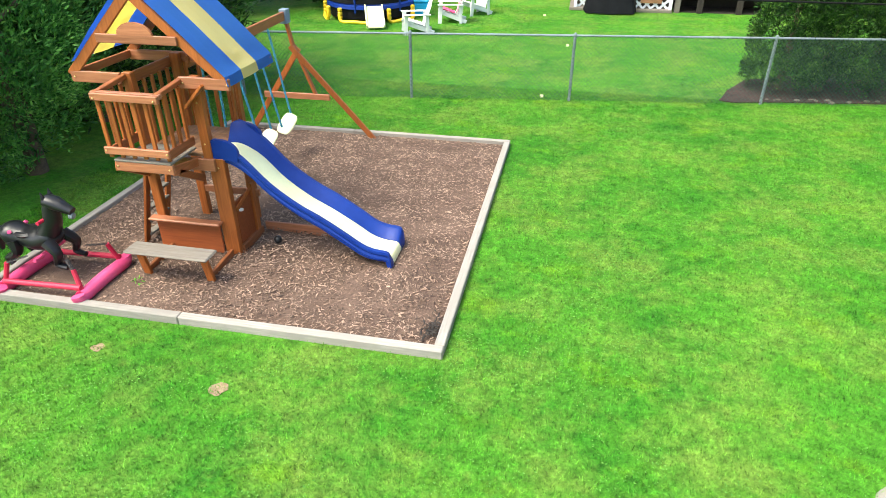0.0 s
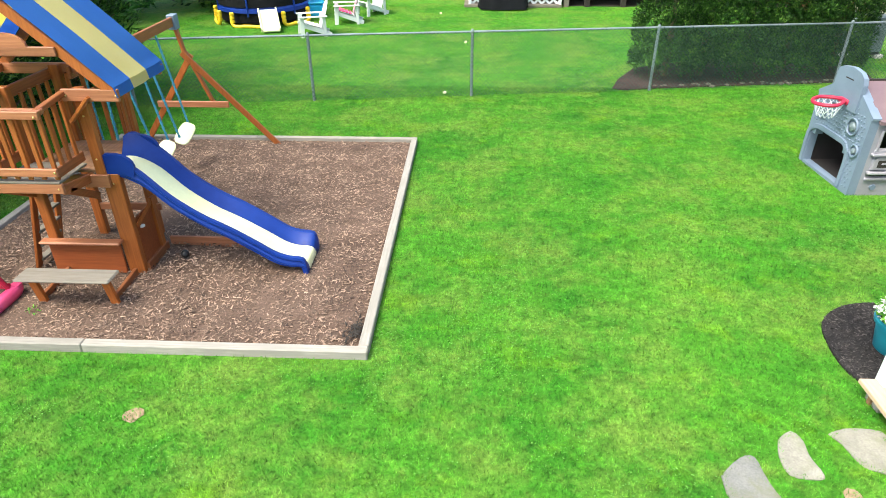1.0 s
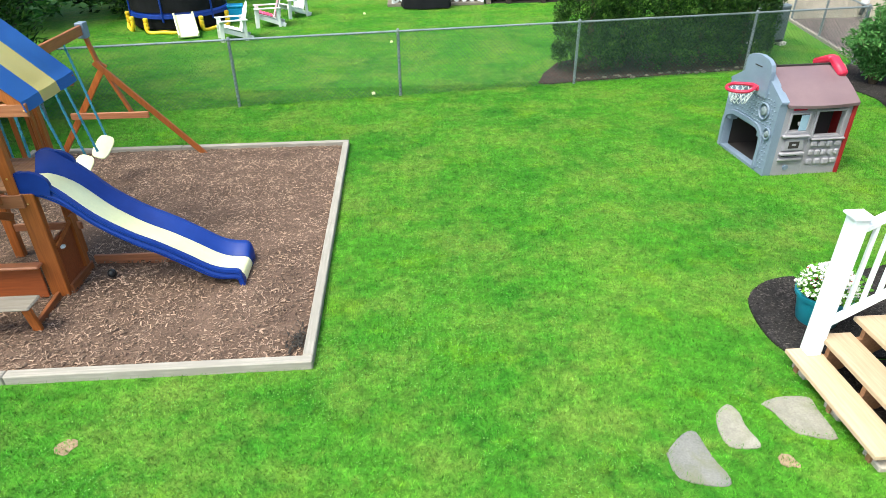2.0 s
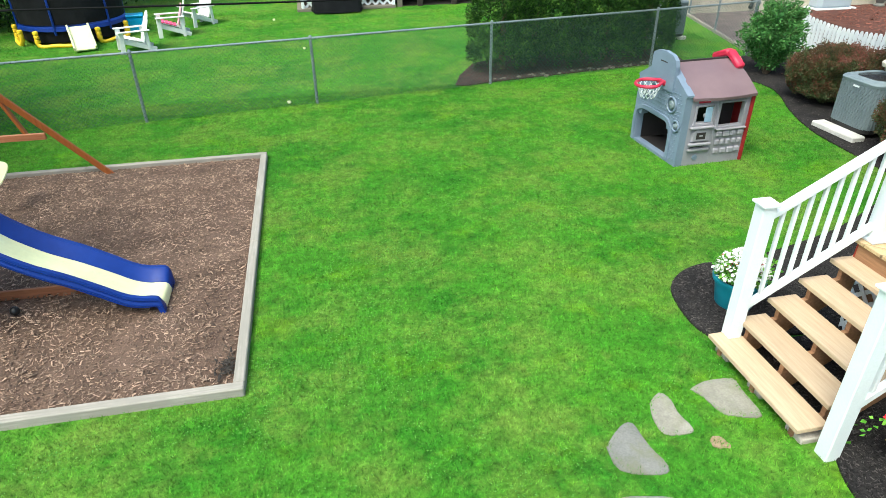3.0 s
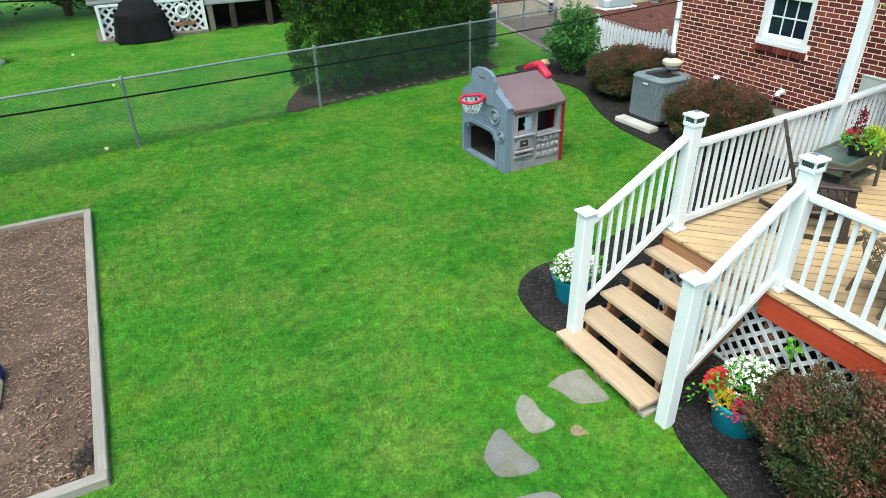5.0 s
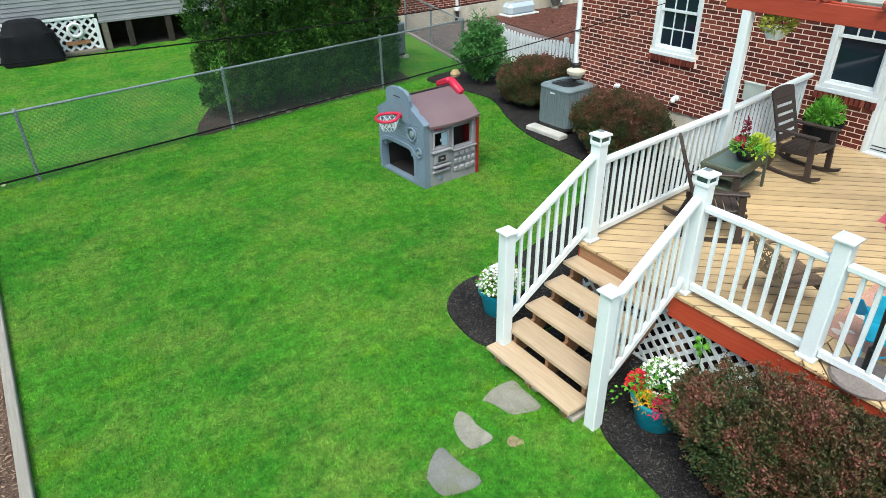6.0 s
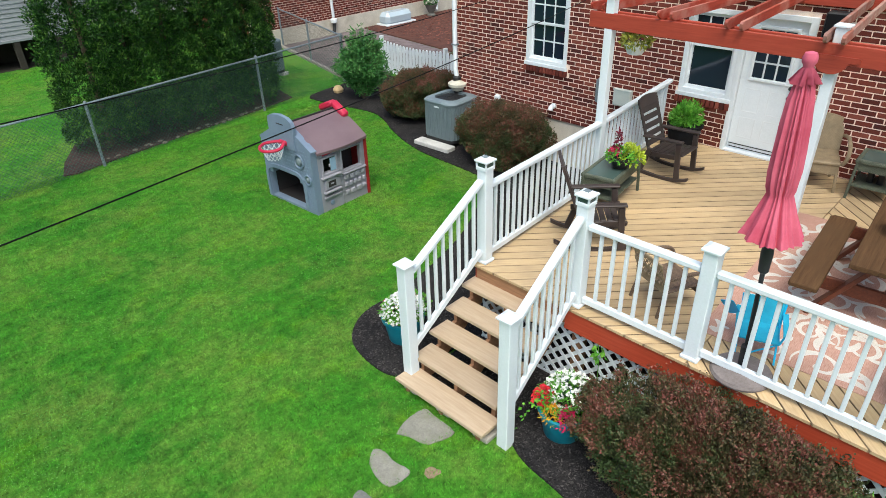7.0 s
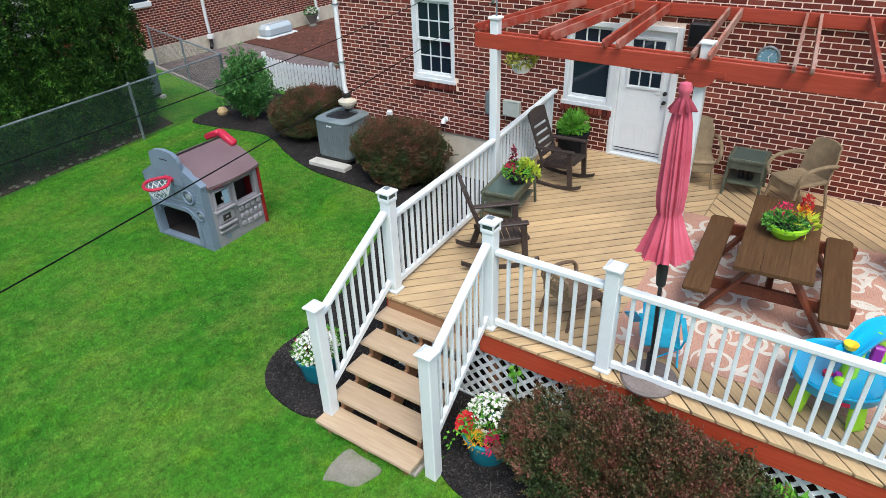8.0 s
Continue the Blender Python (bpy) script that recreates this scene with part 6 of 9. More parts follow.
def loose_shrub(x, y, radius, height, shoots, seed, label):
    """Many arching shoots from one root, each set with narrow leaves."""
    t = thing("green_shrub", x, y, 0.02, 0, label, "bush")
    rng = np.random.default_rng(seed)
    canes, pts, nrm = bmesh.new(), [], []
    for _ in range(shoots):
        a, far = rng.uniform(0, 6.2832), radius * rng.random() ** 0.6 * rng.uniform(0.8, 1.15)
        top = height * (1 - 0.5 * (far / radius) ** 2) * rng.uniform(0.72, 1.12)
        d = np.array([math.cos(a), math.sin(a), 0.0])
        line = [d * far * (0.08 + 0.92 * w ** 1.3) + np.array([0, 0, top * w ** 0.85]) for w in np.linspace(0, 1, 7)]
        tube(canes, line, [0.009 - 0.001 * k for k in range(7)], 5)
        n = 95
        w = rng.random(n) ** 0.7 * 0.85 + 0.15
        base = d * far * (0.08 + 0.92 * w[:, None] ** 1.3) + np.array([0, 0, top]) * w[:, None] ** 0.85
        pts.append(base + rng.normal(0, 0.035, (n, 3)))
        nrm.append(d * 0.7 + rng.normal(0, 0.55, (n, 3)) + np.array([0, 0, 0.25]))
    part("canes", canes, M["bark"], t, smooth=True)
    part("leafage", leaves("leafage", np.concatenate(pts), np.concatenate(nrm), 0.10, 0.034, rng, 0.4), M["leaf_shrub"], t)
    return t


loose_shrub(10.25, 12.75, 0.74, 1.62, 150, 44, "tall loose green shrub at the fence corner")
t = thing("leafy_weed", 4.74, -0.06, 0.02, 0, "bright green leafy plant at the lattice", "plant")
crown("foliage", (0.15, 0.24, 0.33), 300, 0.13, 0.075, M["leaf_bright"], t, 45)
t = thing("hose_box", 4.62, 2.74, 0.02, 0, "dark green hose box under the stair rail", "hose box")
part("body", box(bmesh.new(), -0.2, 0.2, -0.1, 0.1, 0, 0.30, 0.02), M["dark_lawn_green"], t)
part("lid", box(bmesh.new(), -0.21, 0.21, -0.11, 0.11, 0.30, 0.34, 0.012), M["dark_lawn_green"], t)

# condenser unit
def condenser(x, y, z, rz, s, h, label):
    t = thing("air_conditioner", x, y, z, rz, label, "air conditioner", "condensers")
    for x in (-s * 0.79, s * 0.22):
        part("pad", box(bmesh.new(), x, x + s * 0.30, -s * 0.57, s * 0.54, -0.05, 0.085, 0.015), M["pale_concrete"], t, "pale concrete rail")
    rad = s * 0.2
    o = []
    for k in range(4):
        cx, cy = (s / 2 - rad) * (1, -1, -1, 1)[k], (s / 2 - rad) * (1, 1, -1, -1)[k]
        o += [(cx + rad * math.cos(1.5708 * (k + i / 5)), cy + rad * math.sin(1.5708 * (k + i / 5))) for i in range(6)]
    part("base_pan", slab(bmesh.new(), [(a * 0.97, b * 0.97) for a, b in o], 0.085, 0.15, bev=0.004), M["black"], t, "dark base pan")
    part("coil_core", slab(bmesh.new(), [(a * 0.93, b * 0.93) for a, b in o], 0.15, h - 0.03), M["black"], t, "dark coil behind the louvres")
    lv = bmesh.new()
    n = 34
    for i in range(n):
        z0 = 0.155 + (h - 0.225) * i / n
        slab(lv, [(a * 0.985, b * 0.985) for a, b in o], z0, z0 + (h - 0.225) / n * 0.66)
    part("louvre_panel", lv, M["ac"], t, "stamped louvre sides")
    ribs = bmesh.new()
    for k in range(len(o)):
        p, q_ = Vector((*o[k], 0)), Vector((*o[(k + 1) % len(o)], 0))
        m = max(1, round((q_ - p).length / 0.05))
        for i in range(m):
            e = p.lerp(q_, i / m)
            box(ribs, -0.006, 0.006, -0.006, 0.006, 0.15, h - 0.06, 0, Matrix.Translation(e * 0.99))
    part("side_ribs", ribs, M["ac"], t, "upright stamped ribs")
    ring = bmesh.new()
    n = len(o)
    V0 = [ring.verts.new((a, b, h - 0.075)) for a, b in o]
    V1 = [ring.verts.new((a * 1.025, b * 1.025, h - 0.03)) for a, b in o]
    V2 = [ring.verts.new((a * 0.96, b * 0.96, h)) for a, b in o]
    hole = [math.atan2(b, a) for a, b in o]
    V3 = [ring.verts.new((s * 0.38 * math.cos(w), s * 0.38 * math.sin(w), h + 0.012)) for w in hole]
    V4 = [ring.verts.new((s * 0.38 * math.cos(w), s * 0.38 * math.sin(w), h - 0.09)) for w in hole]
    for A, B_ in ((V0, V1), (V1, V2), (V2, V3), (V3, V4)):
        for i in range(n):
            ring.faces.new((A[i], A[(i + 1) % n], B_[(i + 1) % n], B_[i]))
    part("top_cover", ring, M["ac"], t, "grey top cover", True)
    part("fan_well", lathe(bmesh.new(), [(0.0, h - 0.10), (s * 0.385, h - 0.10)], 28), M["black"], t)
    g = bmesh.new()
    for i in range(1, 9):
        r = s * 0.39 * i / 8.5
        tube(g, [(r * math.cos(6.28318 * k / 28), r * math.sin(6.28318 * k / 28), h + 0.006) for k in range(29)], 0.002, 4, False)
    for k in range(8):
        a = 6.28318 * k / 8
        beam(g, (0, 0, h + 0.004), (s * 0.385 * math.cos(a), s * 0.385 * math.sin(a), h + 0.004), 0.006, 0.006, 0)
    part("fan_guard", g, M["black"], t, "black wire fan guard")
    for k in range(4):
        a = 1.5708 * k
        part("fan_blade", beam(bmesh.new(), (0.04 * math.cos(a), 0.04 * math.sin(a), h - 0.05), (s * 0.33 * math.cos(a), s * 0.33 * math.sin(a), h - 0.055), 0.11, 0.012, 0.003, (0.25 * math.cos(a + 1.57), 0.25 * math.sin(a + 1.57), 1)), M["cover"], t)
    part("badge", box(bmesh.new(), -s / 2 - 0.012, -s / 2 - 0.004, -0.06, 0.06, h - 0.13, h - 0.10), M["white"], t, "small pale badge")
    return t


condenser(9.58, 9.07, 0.02, 2, 0.86, 0.93, "grey louvred air conditioner condenser on a concrete pad")

# ---- play house ----
ph = thing("play_house", 5.55, 8.33, 0, 3, "moulded plastic play house with a mauve roof and basketball hoop", "play house")
LX, LY, EAVE, RIDGE = 1.13, 1.35, 1.10, 1.45


def holed_panel(outer, holes):
    """A plate in y-z or x-z made of strips round rectangular holes: (a0, a1, z0, z1) tiles."""
    a0, a1, z0, z1 = outer
    xs = sorted({a0, a1, *[h for p, q_, _, _ in holes for h in (p, q_)]})
    for p, q_ in zip(xs, xs[1:]):
        z = z0
        for c, d in sorted((c, d) for u, v, c, d in holes if u <= p + 1e-6 and v >= q_ - 1e-6):
            if c > z:
                yield p, q_, z, c
            z = d
        if z < z1:
            yield p, q_, z, z1


q = bmesh.new()
for a, b_, c, d in holed_panel((0.0, LY, 0.0, EAVE), [(0.28, 1.25, 0.045, 0.50), (0.38, 1.14, 0.50, 0.60)]):
    box(q, 0.0, 0.12, a, b_, c, d)
slab(q, [(-0.02, EAVE), (LY + 0.02, EAVE), (LY + 0.02, EAVE + 0.03), (LY * 0.5 + 0.03, RIDGE + 0.06), (LY * 0.5 - 0.03, RIDGE + 0.06), (-0.02, EAVE + 0.03)], 0.0, 0.12, Matrix(((0, 0, 1, 0), (1, 0, 0, 0), (0, 1, 0, 0), (0, 0, 0, 1))))
bmesh.ops.remove_doubles(q, verts=q.verts, dist=1e-5)
wallA = part("sport_wall", q, M["ph_grey"], ph, "blue-grey end wall with diamond relief and a low opening")
q = bmesh.new()
arch = [(0.24, 0.04), (0.24, 0.47), (0.32, 0.60), (0.46, 0.655), (0.98, 0.655), (1.18, 0.61), (1.29, 0.49), (1.29, 0.04)]
pl = smooth_line([(-0.012, a, z) for a, z in arch], 3)
for a, b_ in zip(pl, pl[1:]):
    beam(q, a, b_ + (b_ - a) * 0.1, 0.07, 0.035, 0.004, (1, 0, 0))
part("opening_trim", q, M["ph_grey"], wallA, "raised arch round the opening")
q = bmesh.new()
for i in range(18):
    for j in range(20):
        a, z = 0.08 + 0.07 * i + (0.035 if j % 2 else 0), 0.10 + 0.062 * j
        if 0.20 < a < 1.33 and z < 0.69 or a > LY - 0.05 or z > EAVE + (RIDGE - EAVE) * (1 - abs(a - LY / 2) / (LY / 2)) - 0.08:
            continue
        if (a - 0.32) ** 2 + (z - 0.90) ** 2 < 0.02 or (a - 0.13) ** 2 + (z - 0.62) ** 2 < 0.009:
            continue
        v = [q.verts.new(c) for c in ((-0.001, a - 0.027, z), (-0.001, a, z - 0.022), (-0.001, a + 0.027, z), (-0.001, a, z + 0.022), (-0.013, a, z))]
        for k in range(4):
            q.faces.new((v[k], v[(k + 1) % 4], v[4]))
part("diamond_relief", q, M["ph_grey"], wallA)["kind"] = "stuff"
for a, z, r in ((0.32, 0.90, 0.115), (0.13, 0.62, 0.08), (1.12, 0.90, 0.115)):
    part("ball_relief", tube(bmesh.new(), [(-0.015, a + r * math.cos(6.2832 * k / 24), z + r * math.sin(6.2832 * k / 24)) for k in range(25)], 0.016, 6, False), M["ph_grey"], wallA, smooth=True)
    part("ball_face", lathe(bmesh.new(), [(r * 0.62, 0), (r * 0.5, 0.03), (0.0, 0.045)], 16), M["ac"], wallA, "darker moulded ball", True, pose(0.0, a, z, 0, -90, 0))
bb = [(LY * 0.5 - 0.33, 1.08), (LY * 0.5 + 0.33, 1.08), (LY * 0.5 + 0.33, 1.50), (LY * 0.5 + 0.31, 1.56), (LY * 0.5 + 0.2, 1.61), (LY * 0.5, 1.635), (LY * 0.5 - 0.2, 1.61), (LY * 0.5 - 0.30, 1.55), (LY * 0.5 - 0.33, 1.46)]
q = slab(bmesh.new(), bb, -0.03, 0.045, Matrix(((0, 0, 1, 0), (1, 0, 0, 0), (0, 1, 0, 0), (0, 0, 0, 1))), bev=0.01)
part("backboard", q, M["ph_grey"], ph, "rounded blue-grey backboard")
part("backboard_slot", box(bmesh.new(), -0.034, -0.029, LY * 0.5 - 0.09, LY * 0.5 + 0.09, 1.47, 1.485), M["ph_dark"], ph)
rc = (-0.25, LY * 0.5 - 0.03, 1.17)
hoop = part("hoop", tube(bmesh.new(), [(rc[0] + 0.20 * math.cos(6.2832 * k / 24), rc[1] + 0.21 * math.sin(6.2832 * k / 24) * (1 - 0.35 * max(0.0, math.cos(6.2832 * k / 24))), rc[2] + 0.02 * math.cos(6.2832 * k / 24)) for k in range(25)], 0.026, 8, False), M["red"], ph, "red plastic hoop", True)
part("hoop_bracket", box(bmesh.new(), -0.07, -0.01, rc[1] - 0.10, rc[1] + 0.10, 1.13, 1.21, 0.02), M["red"], hoop)
q = bmesh.new()
for k in range(12):
    for s in (-1, 1):
        pts = []
        for j in range(5):
            a, r = 6.2832 * k / 12 + s * 0.26 * j, 0.19 - 0.022 * j
            pts.append((rc[0] + r * math.cos(a), rc[1] + r * 1.1 * math.sin(a), rc[2] - 0.055 * j))
        tube(q, pts, 0.006, 4)
part("net", q, M["white"], hoop, "white cord net")
# kitchen wall towards the yard
wins = [(0.22, 0.48, 0.69, 0.94), (0.62, 1.03, 0.61, 0.97)]
q = bmesh.new()
for a, b_, c, d in holed_panel((0.12, LX, 0.0, EAVE), wins):
    box(q, a, b_, 0.0, 0.06, c, d)
wallB = part("kitchen_wall", q, M["ph_tan"], ph, "warm grey wall with moulded windows and counters")
for a, b_, c, d in wins:
    f = bmesh.new()
    for e in ((a - 0.035, a, c - 0.03, d + 0.03), (b_, b_ + 0.035, c - 0.03, d + 0.03), (a, b_, d, d + 0.035), (a - 0.05, b_ + 0.05, c - 0.045, c)):
        box(f, e[0], e[1], -0.03, 0.0, e[2], e[3], 0.008)
    part("window_trim", f, M["ph_tan"], wallB)
part("shutter", box(bmesh.new(), 0.36, 0.48, -0.025, -0.012, 0.70, 0.93, 0.005), surface("pale_blue_plastic", (0.22, 0.34, 0.46), (0.28, 0.41, 0.53), 3, 0.5, fine=40, relief=0.02, grain_tone=(0.95, 1.03)), wallB, "pale blue shutter")
part("latch", box(bmesh.new(), 0.325, 0.355, -0.04, -0.012, 0.78, 0.84, 0.01), M["ph_tan"], wallB)
q = bmesh.new()
slab(q, [(0.20, 0.40), (0.50, 0.40), (0.50, 0.545), (0.46, 0.585), (0.40, 0.60), (0.30, 0.60), (0.24, 0.585), (0.20, 0.545)], 0.0, 0.045, Matrix(((1, 0, 0, 0), (0, 0, -1, 0), (0, 1, 0, 0), (0, 0, 0, 1))), bev=0.012)
part("mailbox", q, M["ph_tan"], wallB, "arched moulded letter box")
part("mail_slot", box(bmesh.new(), 0.26, 0.42, -0.049, -0.044, 0.44, 0.545, 0.002), M["ph_dark"], wallB)
part("mail_flag", box(bmesh.new(), 0.31, 0.37, -0.058, -0.048, 0.485, 0.51, 0.003), M["ph_tan"], wallB)
part("ledge", box(bmesh.new(), 0.14, 0.54, -0.075, 0.0, 0.61, 0.645, 0.01), M["ph_tan"], wallB)
for z, w in ((0.335, 0.07), (0.24, 0.045)):
    part("ledge", box(bmesh.new(), 0.16, 0.53, -w, 0.0, z, z + 0.045, 0.012), M["ph_tan"], wallB)
part("drawer_slot", box(bmesh.new(), 0.22, 0.46, -0.012, 0.0, 0.30, 0.318, 0.004), M["ph_dark"], wallB)
part("dial_relief", lathe(bmesh.new(), [(0.0, 0.0), (0.045, 0.0), (0.04, 0.018), (0.0, 0.02)], 14), M["ph_grey"], wallB, "small moulded tap", True, pose(0.33, -0.001, 0.13, 90, 0, 0))
part("post_groove", box(bmesh.new(), 0.565, 0.585, -0.014, 0.0, 0.02, 1.05, 0.004), M["ph_tan"], wallB)
rngp = random.Random(12)
for z, n_ in ((0.435, 4), (0.30, 5), (0.16, 4)):
    a, w = 0.62, 0.50 / n_ - 0.016
    for i in range(n_):
        wi = w * rngp.uniform(0.85, 1.1)
        part("stone_relief", box(bmesh.new(), a, a + wi, -0.042, 0.0, z + rngp.uniform(-0.008, 0.008), z + 0.095, 0.02), M["ph_tan"], wallB)
        a += w + 0.016
part("counter_lip", box(bmesh.new(), 0.60, 1.12, -0.055, 0.0, 0.545, 0.575, 0.01), M["ph_tan"], wallB)
part("number_plate_relief", box(bmesh.new(), 0.22, 0.42, -0.022, 0.0, 1.0, 1.032, 0.006), M["red"], wallB, "small red moulded plate")
part("sign_relief", box(bmesh.new(), 0.64, 0.98, -0.024, 0.0, 1.01, 1.05, 0.008), M["ph_grey"], wallB)
part("red_corner", box(bmesh.new(), LX, LX + 0.06, -0.03, 0.12, 0.0, EAVE, 0.012), M["maroon"], ph, "dark red moulded corner post")
q = bmesh.new()
box(q, LX, LX + 0.055, 0.125, LY, 0.0, EAVE)
slab(q, [(0.1, EAVE), (LY, EAVE), (LY / 2, RIDGE)], LX, LX + 0.055, Matrix(((0, 0, 1, 0), (1, 0, 0, 0), (0, 1, 0, 0), (0, 0, 0, 1))))
part("end_wall", q, M["maroon"], ph, "dark red end wall")
# interior shade put into colour: an added block, dark back wall and tray
part("inner_cabinet", box(bmesh.new(), LX - 0.34, LX - 0.02, 0.30, LY - 0.08, 0.03, 0.95, 0.02), M["ph_dark"], ph, "added dark block that stands in for the shade inside")
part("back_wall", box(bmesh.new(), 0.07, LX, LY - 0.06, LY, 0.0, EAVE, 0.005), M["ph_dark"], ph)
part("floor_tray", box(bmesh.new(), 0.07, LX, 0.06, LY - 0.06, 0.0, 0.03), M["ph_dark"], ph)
for s in (0, 1):
    q = bmesh.new()
    e0, r0 = (-0.05, EAVE - 0.005), (LY * 0.5, RIDGE)
    n = 6
    pts = []
    for i in range(n + 1):
        u = i / n
        pts.append((e0[0] + (r0[0] - e0[0]) * u, e0[1] + (r0[1] - e0[1]) * u + 0.045 * math.sin(math.pi * u)))
    if s:
        pts = [(LY - a, z) for a, z in pts]
    out = pts + [(a, z - 0.045) for a, z in reversed(pts)]
    rows = []
    for i in range(9):
        u = i / 8
        bow = 0.075 * math.sin(math.pi * u) * (1 if s else -1)
        rows.append([q.verts.new((0.10 + (LX - 0.05) * u, a + bow * (1 - abs(z - e0[1]) / 0.4 if k not in (n, n + 1) else 0), z)) for k, (a, z) in enumerate(out)])
    for u_, v in zip(rows, rows[1:]):
        for k in range(len(out)):
            q.faces.new((u_[k], u_[(k + 1) % len(out)], v[(k + 1) % len(out)], v[k]))
    q.faces.new(rows[0])
    q.faces.new(rows[-1])
    part("roof_panel", q, M["ph_roof"], ph, "mauve-brown moulded roof", True)
part("roof_ridge", beam(bmesh.new(), (0.08, LY / 2, RIDGE + 0.008), (LX, LY / 2, RIDGE + 0.008), 0.03, 0.03, 0.004), M["ph_dark"], ph)
q = bmesh.new()
beam(q, (LX - 0.02, LY / 2 + 0.34, RIDGE - 0.05), (LX - 0.02, LY / 2 - 0.02, RIDGE + 0.10), 0.14, 0.11, 0.03)
beam(q, (LX - 0.0, LY / 2 - 0.30, RIDGE - 0.08), (LX - 0.0, LY / 2 + 0.02, RIDGE + 0.10), 0.14, 0.11, 0.03)
part("chimney", q, M["red"], ph, "red rounded roof ornament", True)

# ---- play set ----
ps = thing("play_set", -4.1, 6.3, 0.03, 0, "cedar play tower with striped canopy, wave slide and swings", "play set")
PO = Matrix.Translation((4.1, -6.3, -0.03))


def pp(name, b, mat, label="", smooth=False, parent=None):
    bmesh.ops.transform(b, matrix=PO, verts=b.verts)
    return part(name, b, mat, parent or ps, label, smooth)


X0, X1, Y0, Y1, FL = -4.39, -3.62, 5.90, 6.78, 1.28
for x, y in ((X0, Y0), (X1, Y0), (X0, Y1), (X1 - 0.06, Y1)):
    low = 1.1 if (x, y) == (X1, Y0) else 0.0
    pp("tower_post", box(bmesh.new(), x - 0.055, x + 0.055, y - 0.04, y + 0.04, low, 2.16, 0.008), M["cedar"], "orange-brown cedar post")
pp("corner_post", box(bmesh.new(), -3.635, -3.445, Y0 - 0.025, Y0 + 0.055, 0.0, 1.25, 0.008), M["cedar"], "broad orange-brown corner post")
pp("back_rail", box(bmesh.new(), X0 - 0.05, X1 + 0.05, Y1 - 0.03, Y1 + 0.005, 0.38, 0.47, 0.005), M["cedar_x"])
# floor and its rims
n = 8
for i in range(n):
    y = Y0 + (Y1 - Y0) * i / n
    pp("floor_board", box(bmesh.new(), X0 - 0.02, X1 + 0.02, y + 0.004, y + (Y1 - Y0) / n - 0.004, FL - 0.03, FL, 0.004), M["raw"])
for y in (Y0 - 0.065, Y1 + 0.03):
    pp("rim_board", box(bmesh.new(), X0 - 0.08, X1 + 0.08, y, y + 0.035, FL - 0.17, FL - 0.03, 0.005), M["cedar_x"])
for x in (X0 - 0.085, X1 + 0.05):
    pp("rim_board", box(bmesh.new(), x, x + 0.035, Y0 - 0.03, Y1 + 0.03, FL - 0.17, FL - 0.03, 0.005), M["cedar_y"])
# top rails
for a, b_ in (((-5.03, Y0 - 0.06), (-4.44, Y0 - 0.06)), ((-3.76, Y0 - 0.06), (-3.19, Y0 - 0.06))):
    pp("top_rail", box(bmesh.new(), a[0], b_[0], a[1] - 0.02, a[1] + 0.02, 2.04, 2.16, 0.006), M["cedar_x"])
pp("top_rail", box(bmesh.new(), -5.03, -3.22, Y1 + 0.04, Y1 + 0.08, 2.04, 2.16, 0.006), M["cedar_x"])
for x in (X0 - 0.07, X1 + 0.07):
    pp("top_rail", box(bmesh.new(), x - 0.018, x + 0.018, Y0 - 0.03, Y1 + 0.03, 2.0, 2.12, 0.006), M["cedar_y"])
# projecting balcony
BX0, BX1, BY = -4.42, -3.75, 5.40
pp("balcony_rail", box(bmesh.new(), BX0 - 0.05, BX1 + 0.05, BY - 0.03, BY + 0.03, 2.05, 2.10, 0.006), M["cedar_x"])
pp("balcony_rail", box(bmesh.new(), BX0 - 0.04, BX1 + 0.04, BY - 0.065, BY - 0.03, 2.015, 2.09, 0.006), M["cedar_x"])
pp("balcony_rim", box(bmesh.new(), BX0 - 0.04, BX1 + 0.04, BY - 0.065, BY - 0.03, 1.445, 1.525, 0.006), M["cedar_x"])
pp("balcony_rim", box(bmesh.new(), BX0 + 0.03, BX1 + 0.03, BY - 0.04, BY + 0.0, 1.255, 1.36, 0.006), M["cedar_x"])
pp("balcony_step", box(bmesh.new(), BX0 + 0.03, BX1 + 0.02, BY - 0.045, BY + 0.035, 1.362, 1.385, 0.005), M["grey_wood"])
for x in (BX0, BX1):
    pp("balcony_side_rail", beam(bmesh.new(), (x, BY - 0.03, 2.075), (x, Y0 - 0.04, 2.12), 0.06, 0.05, 0.006), M["cedar_y"])
    pp("balcony_side_rim", beam(bmesh.new(), (x, BY - 0.03, 1.46), (x, Y0 - 0.04, 1.46), 0.035, 0.10, 0.006), M["cedar_y"])
    pp("balcony_joist", beam(bmesh.new(), (x, BY, 1.28), (x, Y0, 1.20), 0.04, 0.10, 0.006), M["cedar_y"])
    pp("balcony_brace", beam(bmesh.new(), (x, BY + 0.08, 1.24), (x, Y0 + 0.02, 0.98), 0.04, 0.08, 0.006), M["cedar_y"])
    for i in range(3):
        y = BY + 0.11 + 0.13 * i
        pp("baluster", box(bmesh.new(), x - 0.015, x + 0.015, y - 0.022, y + 0.022, 1.42, 2.06, 0.004), M["cedar"])
for i in range(3):
    y = BY + 0.04 + 0.16 * i
    pp("balcony_floor", box(bmesh.new(), BX0 + 0.02, BX1 - 0.02, y, y + 0.15, 1.335, 1.36, 0.004), M["grey_wood"])
for i in range(6):
    x = BX0 + (BX1 - BX0) * i / 5
    pp("baluster", box(bmesh.new(), x - 0.022, x + 0.022, BY - 0.029, BY - 0.001, 1.40, 2.05, 0.004), M["cedar"])
